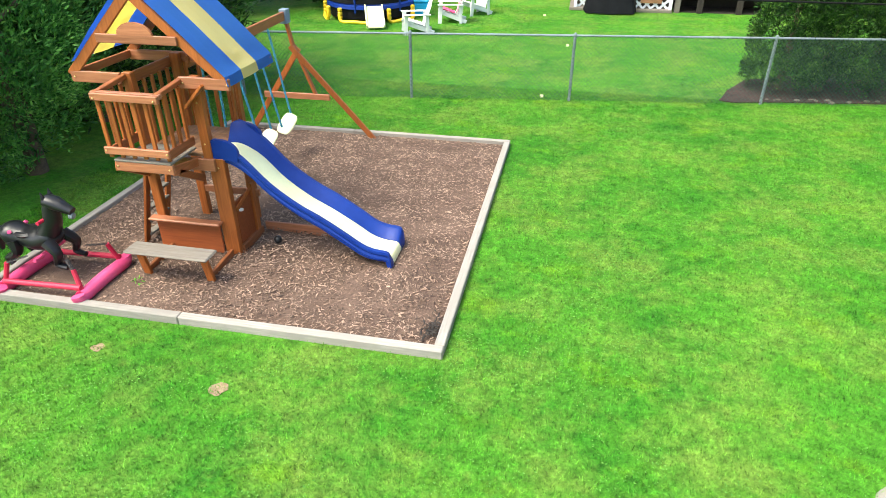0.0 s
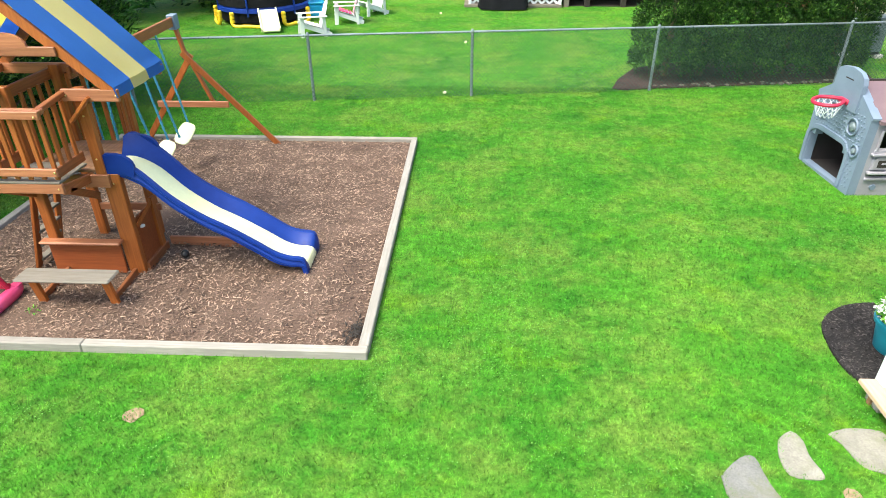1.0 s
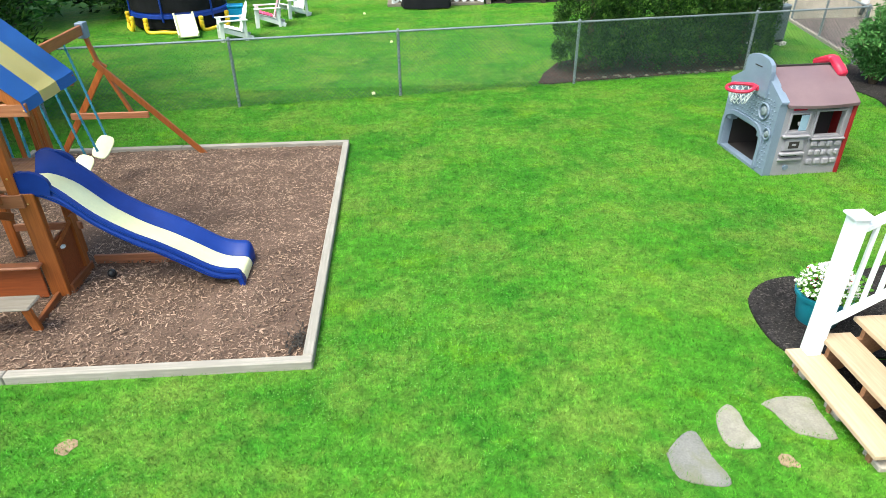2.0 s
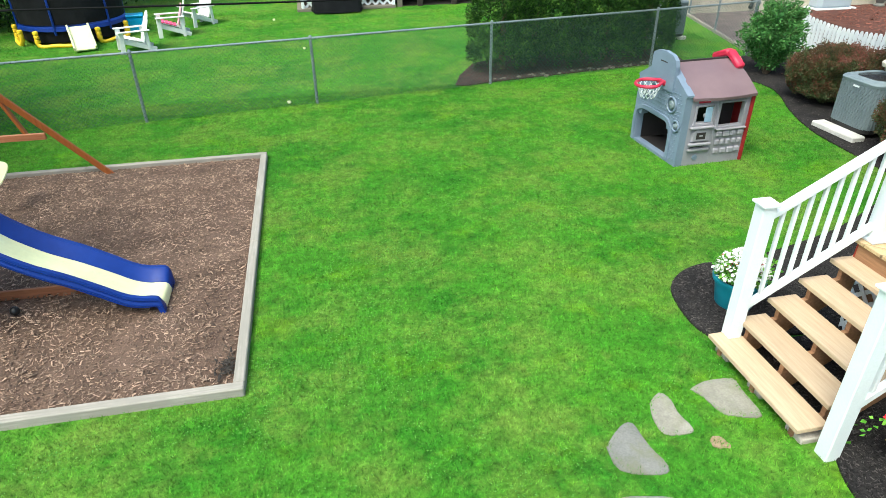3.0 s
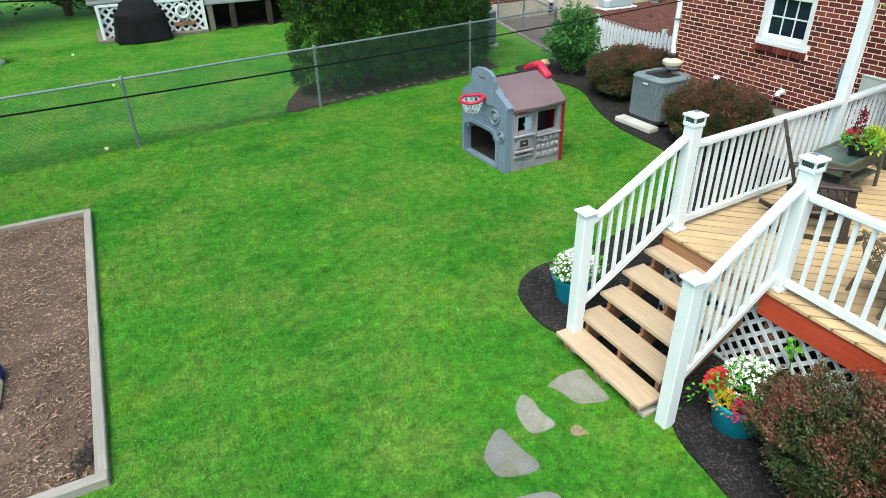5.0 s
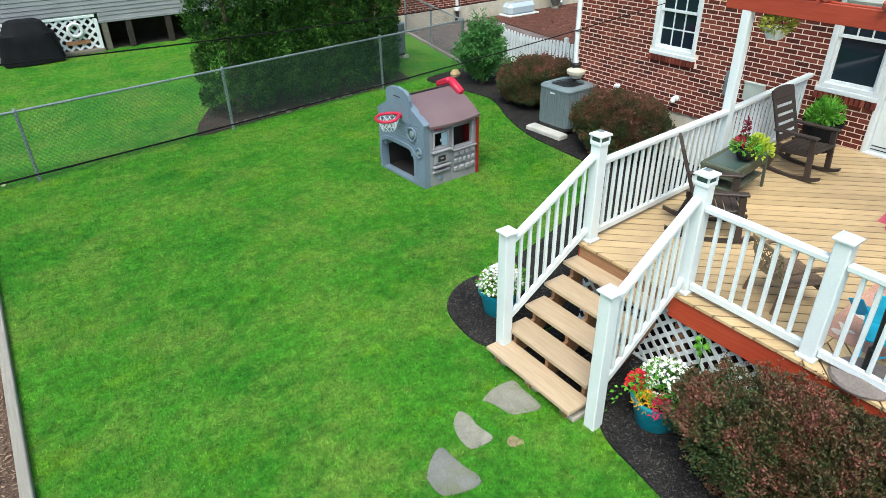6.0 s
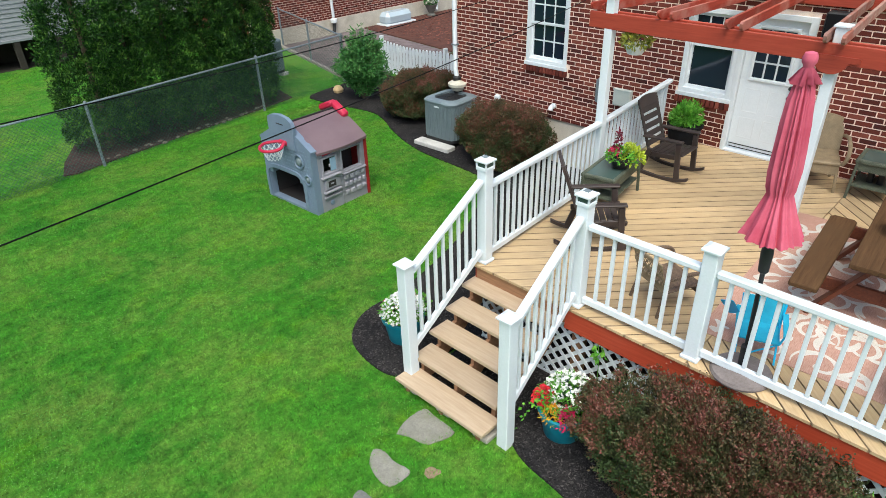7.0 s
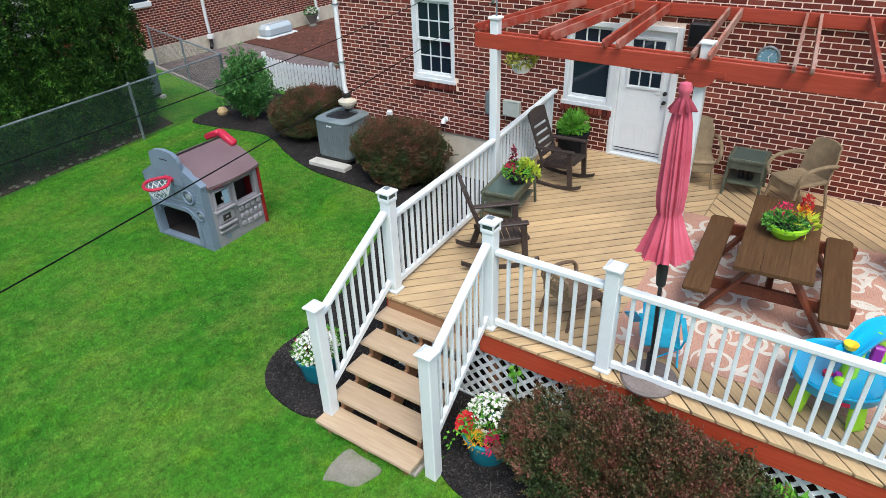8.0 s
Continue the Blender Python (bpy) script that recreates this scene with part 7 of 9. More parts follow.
for i in range(5):
    y = Y0 + 0.12 + 0.15 * i
    pp("baluster", box(bmesh.new(), X0 - 0.05, X0 - 0.02, y - 0.022, y + 0.022, FL - 0.02, 2.02, 0.004), M["cedar"])
for i in range(4):
    x = X0 + 0.10 + 0.17 * i
    pp("baluster", box(bmesh.new(), x - 0.022, x + 0.022, Y1 + 0.0, Y1 + 0.03, FL - 0.02, 2.06, 0.004), M["cedar"])
for i in range(2):
    y = Y0 + 0.64 + 0.12 * i
    pp("baluster", box(bmesh.new(), X1 + 0.02, X1 + 0.05, y - 0.022, y + 0.022, FL - 0.02, 2.02, 0.004), M["cedar"])
pp("knee_brace", beam(bmesh.new(), (-3.72, Y0 - 0.095, 1.84), (-3.48, Y0 - 0.095, 2.09), 0.03, 0.085, 0.005, (0, 1, 0)), M["cedar"])
# canopy roof
AP, AZ, EX, EZ = -4.13, 2.98, 0.92, 2.13
for y in (Y0 - 0.06, Y1 + 0.06):
    for s in (-1, 1):
        pp("roof_rafter", beam(bmesh.new(), (AP + s * (EX - 0.02), y, EZ - 0.02), (AP + s * 0.02, y, AZ - 0.03), 0.035, 0.10, 0.006), M["cedar"])
    pp("collar_tie", beam(bmesh.new(), (AP - 0.46, y - 0.03, 2.52), (AP + 0.46, y - 0.03, 2.52), 0.03, 0.09, 0.006), M["cedar_x"])
    q = slab(bmesh.new(), [(AP + 0.20 * math.cos(math.pi * k / 10), 2.56 + 0.13 * math.sin(math.pi * k / 10)) for k in range(11)], y - 0.045, y - 0.015, Matrix(((1, 0, 0, 0), (0, 0, 1, 0), (0, 1, 0, 0), (0, 0, 0, 1))))
    pp("gable_plaque", q, M["cedar_x"], "half-round cedar plaque")
pp("ridge_beam", beam(bmesh.new(), (AP, Y0 - 0.1, AZ - 0.02), (AP, Y1 + 0.1, AZ - 0.02), 0.035, 0.11, 0.006), M["cedar_y"])
for s in (-1, 1):
    pp("eave_beam", beam(bmesh.new(), (AP + s * (EX - 0.03), Y0 - 0.02, EZ - 0.02), (AP + s * (EX - 0.03), Y1 + 0.04, EZ - 0.02), 0.035, 0.09, 0.006), M["cedar_y"])
bands = [(Y0 - 0.10, Y0 + 0.245, "tarp_blue"), (Y0 + 0.245, Y0 + 0.60, "tarp_yellow"), (Y0 + 0.60, Y1 + 0.10, "tarp_blue")]
for ya, yb, mk in bands:
    q = bmesh.new()
    prof = []
    for s in (-1, 1):
        seg = [(AP + s * (EX + (0.02 if s > 0 else -0.09)), EZ + (-0.045 if s > 0 else 0.13)), (AP + s * (EX + (0.0 if s > 0 else -0.10)), EZ + (0.055 if s > 0 else 0.14)), (AP + s * (EX + (-0.06 if s > 0 else -0.11)), EZ + (0.115 if s > 0 else 0.155)), (AP + s * 0.5, (EZ + AZ) / 2 + 0.055), (AP + s * 0.05, AZ + 0.06)]
        prof += seg if s < 0 else seg[::-1]
    A = [q.verts.new((x, ya, z)) for x, z in prof]
    Bv = [q.verts.new((x, (ya + yb) / 2, z - 0.006)) for x, z in prof]
    C = [q.verts.new((x, yb, z)) for x, z in prof]
    for u, v in ((A, Bv), (Bv, C)):
        for i in range(len(prof) - 1):
            q.faces.new((u[i], u[i + 1], v[i + 1], v[i]))
    g = bmesh.ops.solidify(q, geom=q.faces[:], thickness=0.006)
    pp("canopy_band", q, M[mk], "blue canvas band" if mk == "tarp_blue" else "pale yellow canvas band")
# lower part: sand panel, table ledge, bench and ladder
pp("front_panel", box(bmesh.new(), -4.46, -3.64, Y0 - 0.055, Y0 - 0.03, 0.04, 0.43, 0.004), M["cedar_panel"], "red-brown panel")
pp("table_ledge", box(bmesh.new(), -4.50, -3.59, Y0 - 0.15, Y0 - 0.03, 0.44, 0.475, 0.012), M["cedar_x"])
pp("side_panel", box(bmesh.new(), -3.475, -3.45, Y0 + 0.06, 6.38, 0.10, 0.68, 0.004), M["cedar_panel"], "red-brown play door panel")
pp("panel_frame", box(bmesh.new(), -3.46, -3.42, 6.32, 6.41, 0.0, 0.76, 0.005), M["cedar"])
pp("panel_frame", beam(bmesh.new(), (-3.44, Y0 + 0.05, 0.60), (-3.44, 6.33, 0.71), 0.02, 0.05, 0.004), M["cedar"])
pp("panel_foot", box(bmesh.new(), -3.45, -3.41, Y0 + 0.03, 6.45, 0.02, 0.13, 0.004), M["cedar_y"])
pp("panel_knob", lathe(bmesh.new(), [(0.0, -0.02), (0.03, -0.01), (0.03, 0.01), (0.0, 0.02)], 12, (-3.44, 6.04, 0.55)), M["white"], "white knob", True)
pp("ground_board", box(bmesh.new(), -3.43, -2.45, 6.53, 6.565, 0.0, 0.14, 0.004), M["cedar_x"])
pp("bench_seat", box(bmesh.new(), -4.38, -3.38, 5.08, 5.33, 0.385, 0.42, 0.015), M["grey_wood"], "weathered grey bench plank")
for x in (-4.26, -3.48):
    pp("bench_leg", beam(bmesh.new(), (x, 5.27, 0.0), (x - 0.02, 5.21, 0.385), 0.045, 0.085, 0.005, (1, 0, 0)), M["cedar"])
    pp("bench_strut", beam(bmesh.new(), (x - 0.03, 5.24, 0.06), (x - 0.05, Y0 - 0.06, 0.07), 0.04, 0.09, 0.005), M["cedar_y"])
for y, xf in ((5.93, -4.74), (6.36, -4.74)):
    pp("ladder_rail", beam(bmesh.new(), (xf, y, 0.0), (-4.45, y, 1.16), 0.035, 0.09, 0.005, (0, 1, 0)), M["cedar"])
for i in range(6):
    u = (i + 0.7) / 6.4
    q = beam(bmesh.new(), (-4.74 + 0.29 * u, 5.95, 1.16 * u), (-4.74 + 0.29 * u, 6.34, 1.16 * u), 0.09, 0.028, 0.004)
    pp("ladder_rung", q, M["grey_wood"], "weathered grey tread")
# brass-plated bolt heads where rails meet posts
for x, y, z in ((-4.98, 5.817, 2.10), (-4.50, 5.817, 2.10), (-3.71, 5.817, 2.10), (-3.21, 5.817, 2.10), (-4.39, 5.857, 1.62), (-4.39, 5.857, 1.41), (-3.62, 5.857, 1.88), (-3.62, 5.857, 1.42), (-3.59, 5.872, 1.14), (-3.52, 5.872, 1.14),
                (-3.73, 5.332, 1.49), (-4.43, 5.332, 1.49), (-3.76, 5.357, 1.31), (-4.36, 5.357, 1.31), (-3.75, 5.332, 2.04), (-4.42, 5.332, 2.04)):
    q = lathe(bmesh.new(), [(0.0, 0.0), (0.011, 0.0), (0.010, 0.005), (0.005, 0.009), (0.0, 0.010)], 10)
    bmesh.ops.transform(q, matrix=pose(x, y, z, 90, 0, 0), verts=q.verts)
    pp("bolt_head", q, M["brass"], "bright brass-plated bolt head", True)
# wave slide
SY0, SY1 = 5.90, 6.48
wave = smooth_line([(-3.62, 0, 1.31), (-3.45, 0, 1.31), (-3.22, 0, 1.19), (-2.95, 0, 0.92), (-2.66, 0, 0.71), (-2.38, 0, 0.56), (-2.12, 0, 0.40), (-1.92, 0, 0.27), (-1.78, 0, 0.222), (-1.66, 0, 0.212), (-1.60, 0, 0.19), (-1.575, 0, 0.13)], 5)


def wave_strip(y0, y1, up0, up1):
    b = bmesh.new()
    rows = []
    for p in wave:
        rows.append([(p.x, y0, p.z + up0), (p.x, y1, p.z + up0), (p.x, y1, p.z + up1), (p.x, y0, p.z + up1)])
    R = [[b.verts.new(c) for c in r] for r in rows]
    for u, v in zip(R, R[1:]):
        for k in range(4):
            b.faces.new((u[k], u[(k + 1) % 4], v[(k + 1) % 4], v[k]))
    b.faces.new(R[0])
    b.faces.new(R[-1])
    return b


pp("slide", wave_strip(SY0 + 0.07, SY1 - 0.07, -0.07, -0.04), M["cream_plastic"], "pale yellow wave slide bed", True)
for y, s in ((SY0, 1), (SY1, -1)):
    b = bmesh.new()
    rows = []
    L = len(wave)
    low_wall, foot = (0.03, 0.085) if s > 0 else (0.0, 0.16)
    for i, p in enumerate(wave):
        u = i / (L - 1)
        top = 0.10 - low_wall - 0.03 * u + (0.08 * math.exp(-((u - 0.06) / 0.08) ** 2)) - 0.05 * max(0.0, (u - 0.86) / 0.14) ** 2
        low = -0.09 - 0.01 * math.sin(u * 14)
        if u > 0.84:
            low = -0.09 + (-p.z + 0.07) * min(1.0, (u - 0.84) / 0.03)
        ring = [(y, low), (y + s * foot, low), (y + s * foot, -0.032), (y + s * 0.045, top - 0.02), (y + s * 0.035, top), (y - s * 0.012, top), (y - s * 0.016, top - 0.035), (y - s * 0.004, top - 0.05), (y - s * 0.004, -0.02), (y - s * 0.014, -0.035), (y - s * 0.014, -0.055), (y, -0.07)]
        rows.append([b.verts.new((p.x, a, p.z + z)) for a, z in ring])
    for u_, v in zip(rows, rows[1:]):
        for k in range(len(u_)):
            b.faces.new((u_[k], u_[(k + 1) % len(u_)], v[(k + 1) % len(u_)], v[k]))
    b.faces.new(rows[0])
    b.faces.new(rows[-1])
    pp("slide_side", b, M["blue_plastic"], "royal blue slide wall", True)
    hood = [(-3.74 + 0.20 * math.cos(a), 1.32 + 0.15 * math.sin(a)) for a in np.linspace(0.1, 3.0, 10)]
    q = slab(bmesh.new(), hood + [(-3.93, 1.26), (-3.56, 1.22)], y - 0.02, y + 0.02, Matrix(((1, 0, 0, 0.28), (0, 0, 1, 0), (0, 1, 0, 0), (0, 0, 0, 1))))
    pp("slide_grip", q, M["blue_plastic"], "rounded blue slide shoulder", True)
pp("slide_lip", box(bmesh.new(), -1.605, -1.585, SY0 + 0.085, SY1 - 0.085, 0.05, 0.13, 0.006), M["cream_plastic"], "pale yellow slide end")
# swing beam, frame and swings
SX, SZ, SYE = -4.43, 2.02, 9.95
pp("swing_beam", beam(bmesh.new(), (-4.25, Y1, 2.06), (SX, SYE + 0.05, 2.02), 0.045, 0.14, 0.006), M["cedar_y"])
for x in (-3.03, -5.35):
    pp("swing_leg", beam(bmesh.new(), (x, SYE + (0.03 if x > SX else 0.075), 0.0), (SX + (0.05 if x > SX else 0.16), SYE + (-0.02 if x > SX else 0.06), 1.55 if x > SX else 1.50), 0.045, 0.09, 0.006), M["cedar"])
pp("swing_post", beam(bmesh.new(), (SX + 0.12, SYE + 0.02, 1.35), (SX, SYE + 0.02, 2.0), 0.045, 0.09, 0.006, (0, 1, 0)), M["cedar"])
pp("swing_post", beam(bmesh.new(), (-4.02, SYE + 0.02, 0.72), (SX + 0.1, SYE + 0.02, 1.55), 0.045, 0.08, 0.006, (0, 1, 0)), M["cedar"])
pp("swing_crossbar", box(bmesh.new(), -4.95, -3.76, SYE - 0.045, SYE - 0.005, 0.67, 0.77, 0.006), M["cedar_x"])
pp("beam_bracket", box(bmesh.new(), SX - 0.06, SX + 0.06, SYE - 0.06, SYE + 0.1, 1.90, 2.12, 0.008), M["ph_grey"], "pale blue steel bracket")
for y, z, tw in ((8.20, 0.56, 20), (8.93, 0.57, 35)):
    sx = -4.12
    for s in (-1, 1):
        b = bmesh.new()
        top, bot = Vector((-4.36, y + s * 0.24, 1.97)), Vector((sx, y + s * 0.2, z + 0.02))
        nl = 34
        for i in range(nl):
            p = top.lerp(bot, i / nl)
            q0 = top.lerp(bot, (i + 1.15) / nl)
            beam(b, p, q0, 0.032 if i % 2 else 0.014, 0.014 if i % 2 else 0.032, 0)
        pp("swing_chain", b, M["chain"], "blue coated chain")
    b = bmesh.new()
    o = [(0.115 * math.copysign(abs(math.cos(a)) ** 0.6, math.cos(a)), 0.20 * math.copysign(abs(math.sin(a)) ** 0.6, math.sin(a))) for a in np.linspace(0, 6.2832, 21)[:-1]]
    slab(b, o, 0, 0.022, Matrix.Translation((sx, y, z)) @ pose(0, 0, 0, 34, 20, 0), bev=0.006)
    pp("swing_seat", b, M["cream_plastic"], "pale yellow belt swing seat", True)
for k, (y, dz) in enumerate(((7.30, 0.0),)):
    for s in (-1, 1):
        b = bmesh.new()
        for i in range(30):
            p, q0 = Vector((-4.30, y + s * 0.16, 1.95 - 0.045 * i)), Vector((-4.30, y + s * 0.16, 1.95 - 0.045 * (i + 1.15)))
            beam(b, p, q0, 0.032 if i % 2 else 0.014, 0.014 if i % 2 else 0.032, 0)
        pp("swing_chain", b, M["chain"], "blue coated chain")
    pp("trapeze_bar", tube(bmesh.new(), [(-4.30, y - 0.2, 0.60), (-4.30, y + 0.2, 0.60)], 0.018, 8), M["yellow"], "yellow trapeze bar", True)

# ---- spring horse ----
t = thing("spring_horse", -5.10, 4.97, 0.04, 1, "black plastic spring horse on a pink and red frame", "rocking horse")
for s in (-1, 1):
    part("skid", tube(bmesh.new(), smooth_line([(s * 0.47, -0.40, 0.10), (s * 0.48, -0.36, 0.06), (s * 0.48, 0.0, 0.07), (s * 0.48, 0.36, 0.06), (s * 0.47, 0.40, 0.12)], 4), 0.074, 12), M["pink"], t, "pink skid tube", True)
    part("cross_tube", tube(bmesh.new(), [(-0.47, s * 0.33, 0.13), (0.47, s * 0.33, 0.15)], 0.032, 10), M["red"], t, "red frame tube", True)
    for e in (-1, 1):
        part("upright", tube(bmesh.new(), [(e * 0.46, s * 0.32, 0.12), (e * 0.40, s * 0.28, 0.34)], 0.026, 8), M["red"], t, smooth=True)
        b = bmesh.new()
        pts = [(e * 0.40 + (e * -0.16) * u + 0.018 * math.cos(u * 75), s * 0.28 - s * 0.12 * u + 0.018 * math.sin(u * 75), 0.34 + 0.03 * u) for u in np.linspace(0, 1, 70)]
        part("spring", tube(b, pts, 0.004, 4), M["black"], t)
b = bmesh.new()
tube(b, smooth_line([(-0.36, 0, 0.52), (-0.30, 0, 0.54), (-0.1, 0, 0.50), (0.12, 0, 0.52), (0.24, 0, 0.60)], 5), [0.05, 0.09, 0.12, 0.135, 0.14, 0.14, 0.13, 0.125, 0.12, 0.12, 0.125, 0.13, 0.14, 0.145, 0.145, 0.14, 0.14, 0.135, 0.13, 0.12, 0.10], 14)
tube(b, smooth_line([(0.18, 0, 0.60), (0.27, 0, 0.76), (0.30, 0, 0.93), (0.36, 0, 1.00)], 4), [0.12, 0.115, 0.105, 0.1, 0.095, 0.09, 0.085, 0.08, 0.078, 0.075, 0.072, 0.07, 0.065], 12)
tube(b, [(0.28, 0, 1.02), (0.38, 0, 0.99), (0.50, 0, 0.93), (0.57, 0, 0.90)], [0.075, 0.08, 0.055, 0.045], 12)
for s in (-1, 1):
    tube(b, [(0.30, s * 0.045, 1.06), (0.29, s * 0.05, 1.14)], [0.025, 0.006], 6)
    tube(b, smooth_line([(0.22, s * 0.10, 0.52), (0.34, s * 0.13, 0.40), (0.30, s * 0.13, 0.26), (0.42, s * 0.13, 0.22)], 3), [0.07, 0.065, 0.06, 0.05, 0.045, 0.04, 0.038, 0.035, 0.03, 0.03], 8)
    tube(b, smooth_line([(-0.22, s * 0.10, 0.50), (-0.20, s * 0.13, 0.36), (-0.34, s * 0.13, 0.28), (-0.30, s * 0.13, 0.20)], 3), [0.08, 0.07, 0.06, 0.055, 0.05, 0.042, 0.04, 0.036, 0.034, 0.034], 8)
tube(b, smooth_line([(-0.36, 0, 0.56), (-0.46, 0, 0.56), (-0.54, 0, 0.42), (-0.56, 0, 0.28)], 3), [0.03, 0.05, 0.055, 0.06, 0.06, 0.055, 0.05, 0.04, 0.03, 0.02], 8)
bmesh.ops.transform(b, matrix=Matrix.Translation((-0.24, 0.06, 0.02)) @ Matrix.Diagonal((0.95, 1.15, 0.92, 1)), verts=b.verts)
part("horse_body", b, M["horse"], t, "glossy black horse", True)
part("saddle", lathe(bmesh.new(), [(0.0, 0.0), (0.14, 0.0), (0.16, 0.03), (0.12, 0.05), (0.05, 0.035), (0.0, 0.03)], 18), M["horse"], t, "black moulded saddle", True, pose(-0.33, 0.06, 0.53))
part("saddle_rim", tube(bmesh.new(), [(-0.45 + 0.05 * math.cos(a), 0.06 + 0.13 * math.sin(a), 0.60 + 0.05 * math.cos(a)) for a in np.linspace(1.7, 4.58, 12)], 0.022, 8), M["pink"], t, "pink saddle rim", True)
part("grip_bar", tube(bmesh.new(), [(-0.01, -0.12, 0.76), (-0.01, 0.22, 0.76)], 0.02, 8), M["red"], t, "red grips", True)
for s in (-1, 1):
    part("foot_rest", tube(bmesh.new(), [(-0.14, 0.05 + s * 0.11, 0.33), (-0.14, 0.05 + s * 0.24, 0.33)], 0.022, 8), M["pink"], t, smooth=True)
part("muzzle", lathe(bmesh.new(), [(0.0, 0.0), (0.04, 0.0), (0.035, 0.04), (0.0, 0.05)], 12), M["galv"], t, "grey muzzle", True, pose(0.26, 0.06, 0.80, 0, 105, 0))


# ---- chain-link fences ----
def chain_fence(name, pts, h, posts, label, wire="wire"):
    """A fence along a line from pts[0] to pts[1]; posts: distances along it."""
    a, b = Vector((*pts[0], 0)), Vector((*pts[1], 0))
    d = b - a
    L = d.length
    t = thing(name, a.x, a.y, 0, math.degrees(math.atan2(d.y, d.x)), label, "fence", "chain-link fences")
    for s in posts:
        po = part("post", tube(bmesh.new(), [(s, 0, -0.05), (s, 0, h + 0.02)], 0.03, 10), M["galv"], t, smooth=True)
        part("post_cap", lathe(bmesh.new(), [(0.034, -0.02), (0.034, 0.01), (0.02, 0.035), (0.0, 0.04)], 10, (s, 0, h + 0.02)), M["galv"], po, smooth=True)
    part("top_rail", tube(bmesh.new(), [(0, 0.0, h), (L, 0.0, h)], 0.021, 8), M["galv"], t, smooth=True)
    V, F = [], []
    pitch, r = 0.085, 0.0021
    hh = h - 0.02
    for k, sg in enumerate((1, -1)):
        n = int((L + hh) / pitch)
        for i in range(n):
            s0 = i * pitch - (hh if sg > 0 else 0)
            p0, p1 = [s0, 0.0], [s0 + hh, hh]
            if sg < 0:
                p0, p1 = [s0 + hh - hh, hh], [s0 + hh, 0.0]
            (x0, z0), (x1, z1) = p0, p1
            if x1 <= 0 or x0 >= L:
                continue
            if x0 < 0:
                z0 += (z1 - z0) * (0 - x0) / (x1 - x0)
                x0 = 0
            if x1 > L:
                z1 = z0 + (z1 - z0) * (L - x0) / (x1 - x0)
                x1 = L
            y = -0.032 + 0.003 * k
            o = len(V)
            for x, z in ((x0, z0), (x1, z1)):
                V += [(x - r * sg, y, z + 0.02 + r), (x + r * sg, y, z + 0.02 - r), (x, y - r * 1.4, z + 0.02)]
            F += [(o, o + 1, o + 4, o + 3), (o + 1, o + 2, o + 5, o + 4), (o + 2, o, o + 3, o + 5)]
    m = part("wire_mesh", mesh_np("wire_mesh", V, F), M[wire], t, "woven diamond wire mesh")
    m["kind"] = "stuff"
    ties = bmesh.new()
    for i in range(int(L / 0.6)):
        tube(ties, [(i * 0.6 + 0.3, -0.036, h - 0.05), (i * 0.6 + 0.3, -0.03, h + 0.022), (i * 0.6 + 0.3, 0.024, h + 0.01)], 0.003, 4)
    part("wire_ties", ties, M[wire], t)["kind"] = "stuff"
    return t


fx = lambda x: math.hypot(x - (-10.5), fence_y(x) - fence_y(-10.5))
chain_fence("chain_link_fence", ((-10.5, fence_y(-10.5)), (10.9, fence_y(10.9))), 1.29, [fx(x) for x in (-10.4, -6.5, -3.0, 0.20, 3.97, 8.05, 10.85)], "galvanised chain-link fence between the lawns")
chain_fence("chain_link_fence", ((10.95, 14.40), (12.28, 19.6)), 1.25, [0.1, 2.7, 5.3], "galvanised chain-link fence along the gravel strip", "darkwire")

# edging stones along the hedge bed
rngs = random.Random(3)
b = bmesh.new()
for i in range(26):
    x = 4.1 + 4.2 * rngs.random()
    y = fence_y(x) + 0.12 + rngs.uniform(-0.04, 0.18)
    r = rngs.uniform(0.02, 0.055)
    bmesh.ops.create_icosphere(b, subdivisions=1, radius=r, matrix=Matrix.Translation((x, y, 0.03)) @ Matrix.Diagonal((1.3, 1, 0.7, 1)))
tagged(part("edging_pebbles", b, M["grey_wood"]), "scattered pale pebbles along the fence foot", "pebbles", kind="stuff")

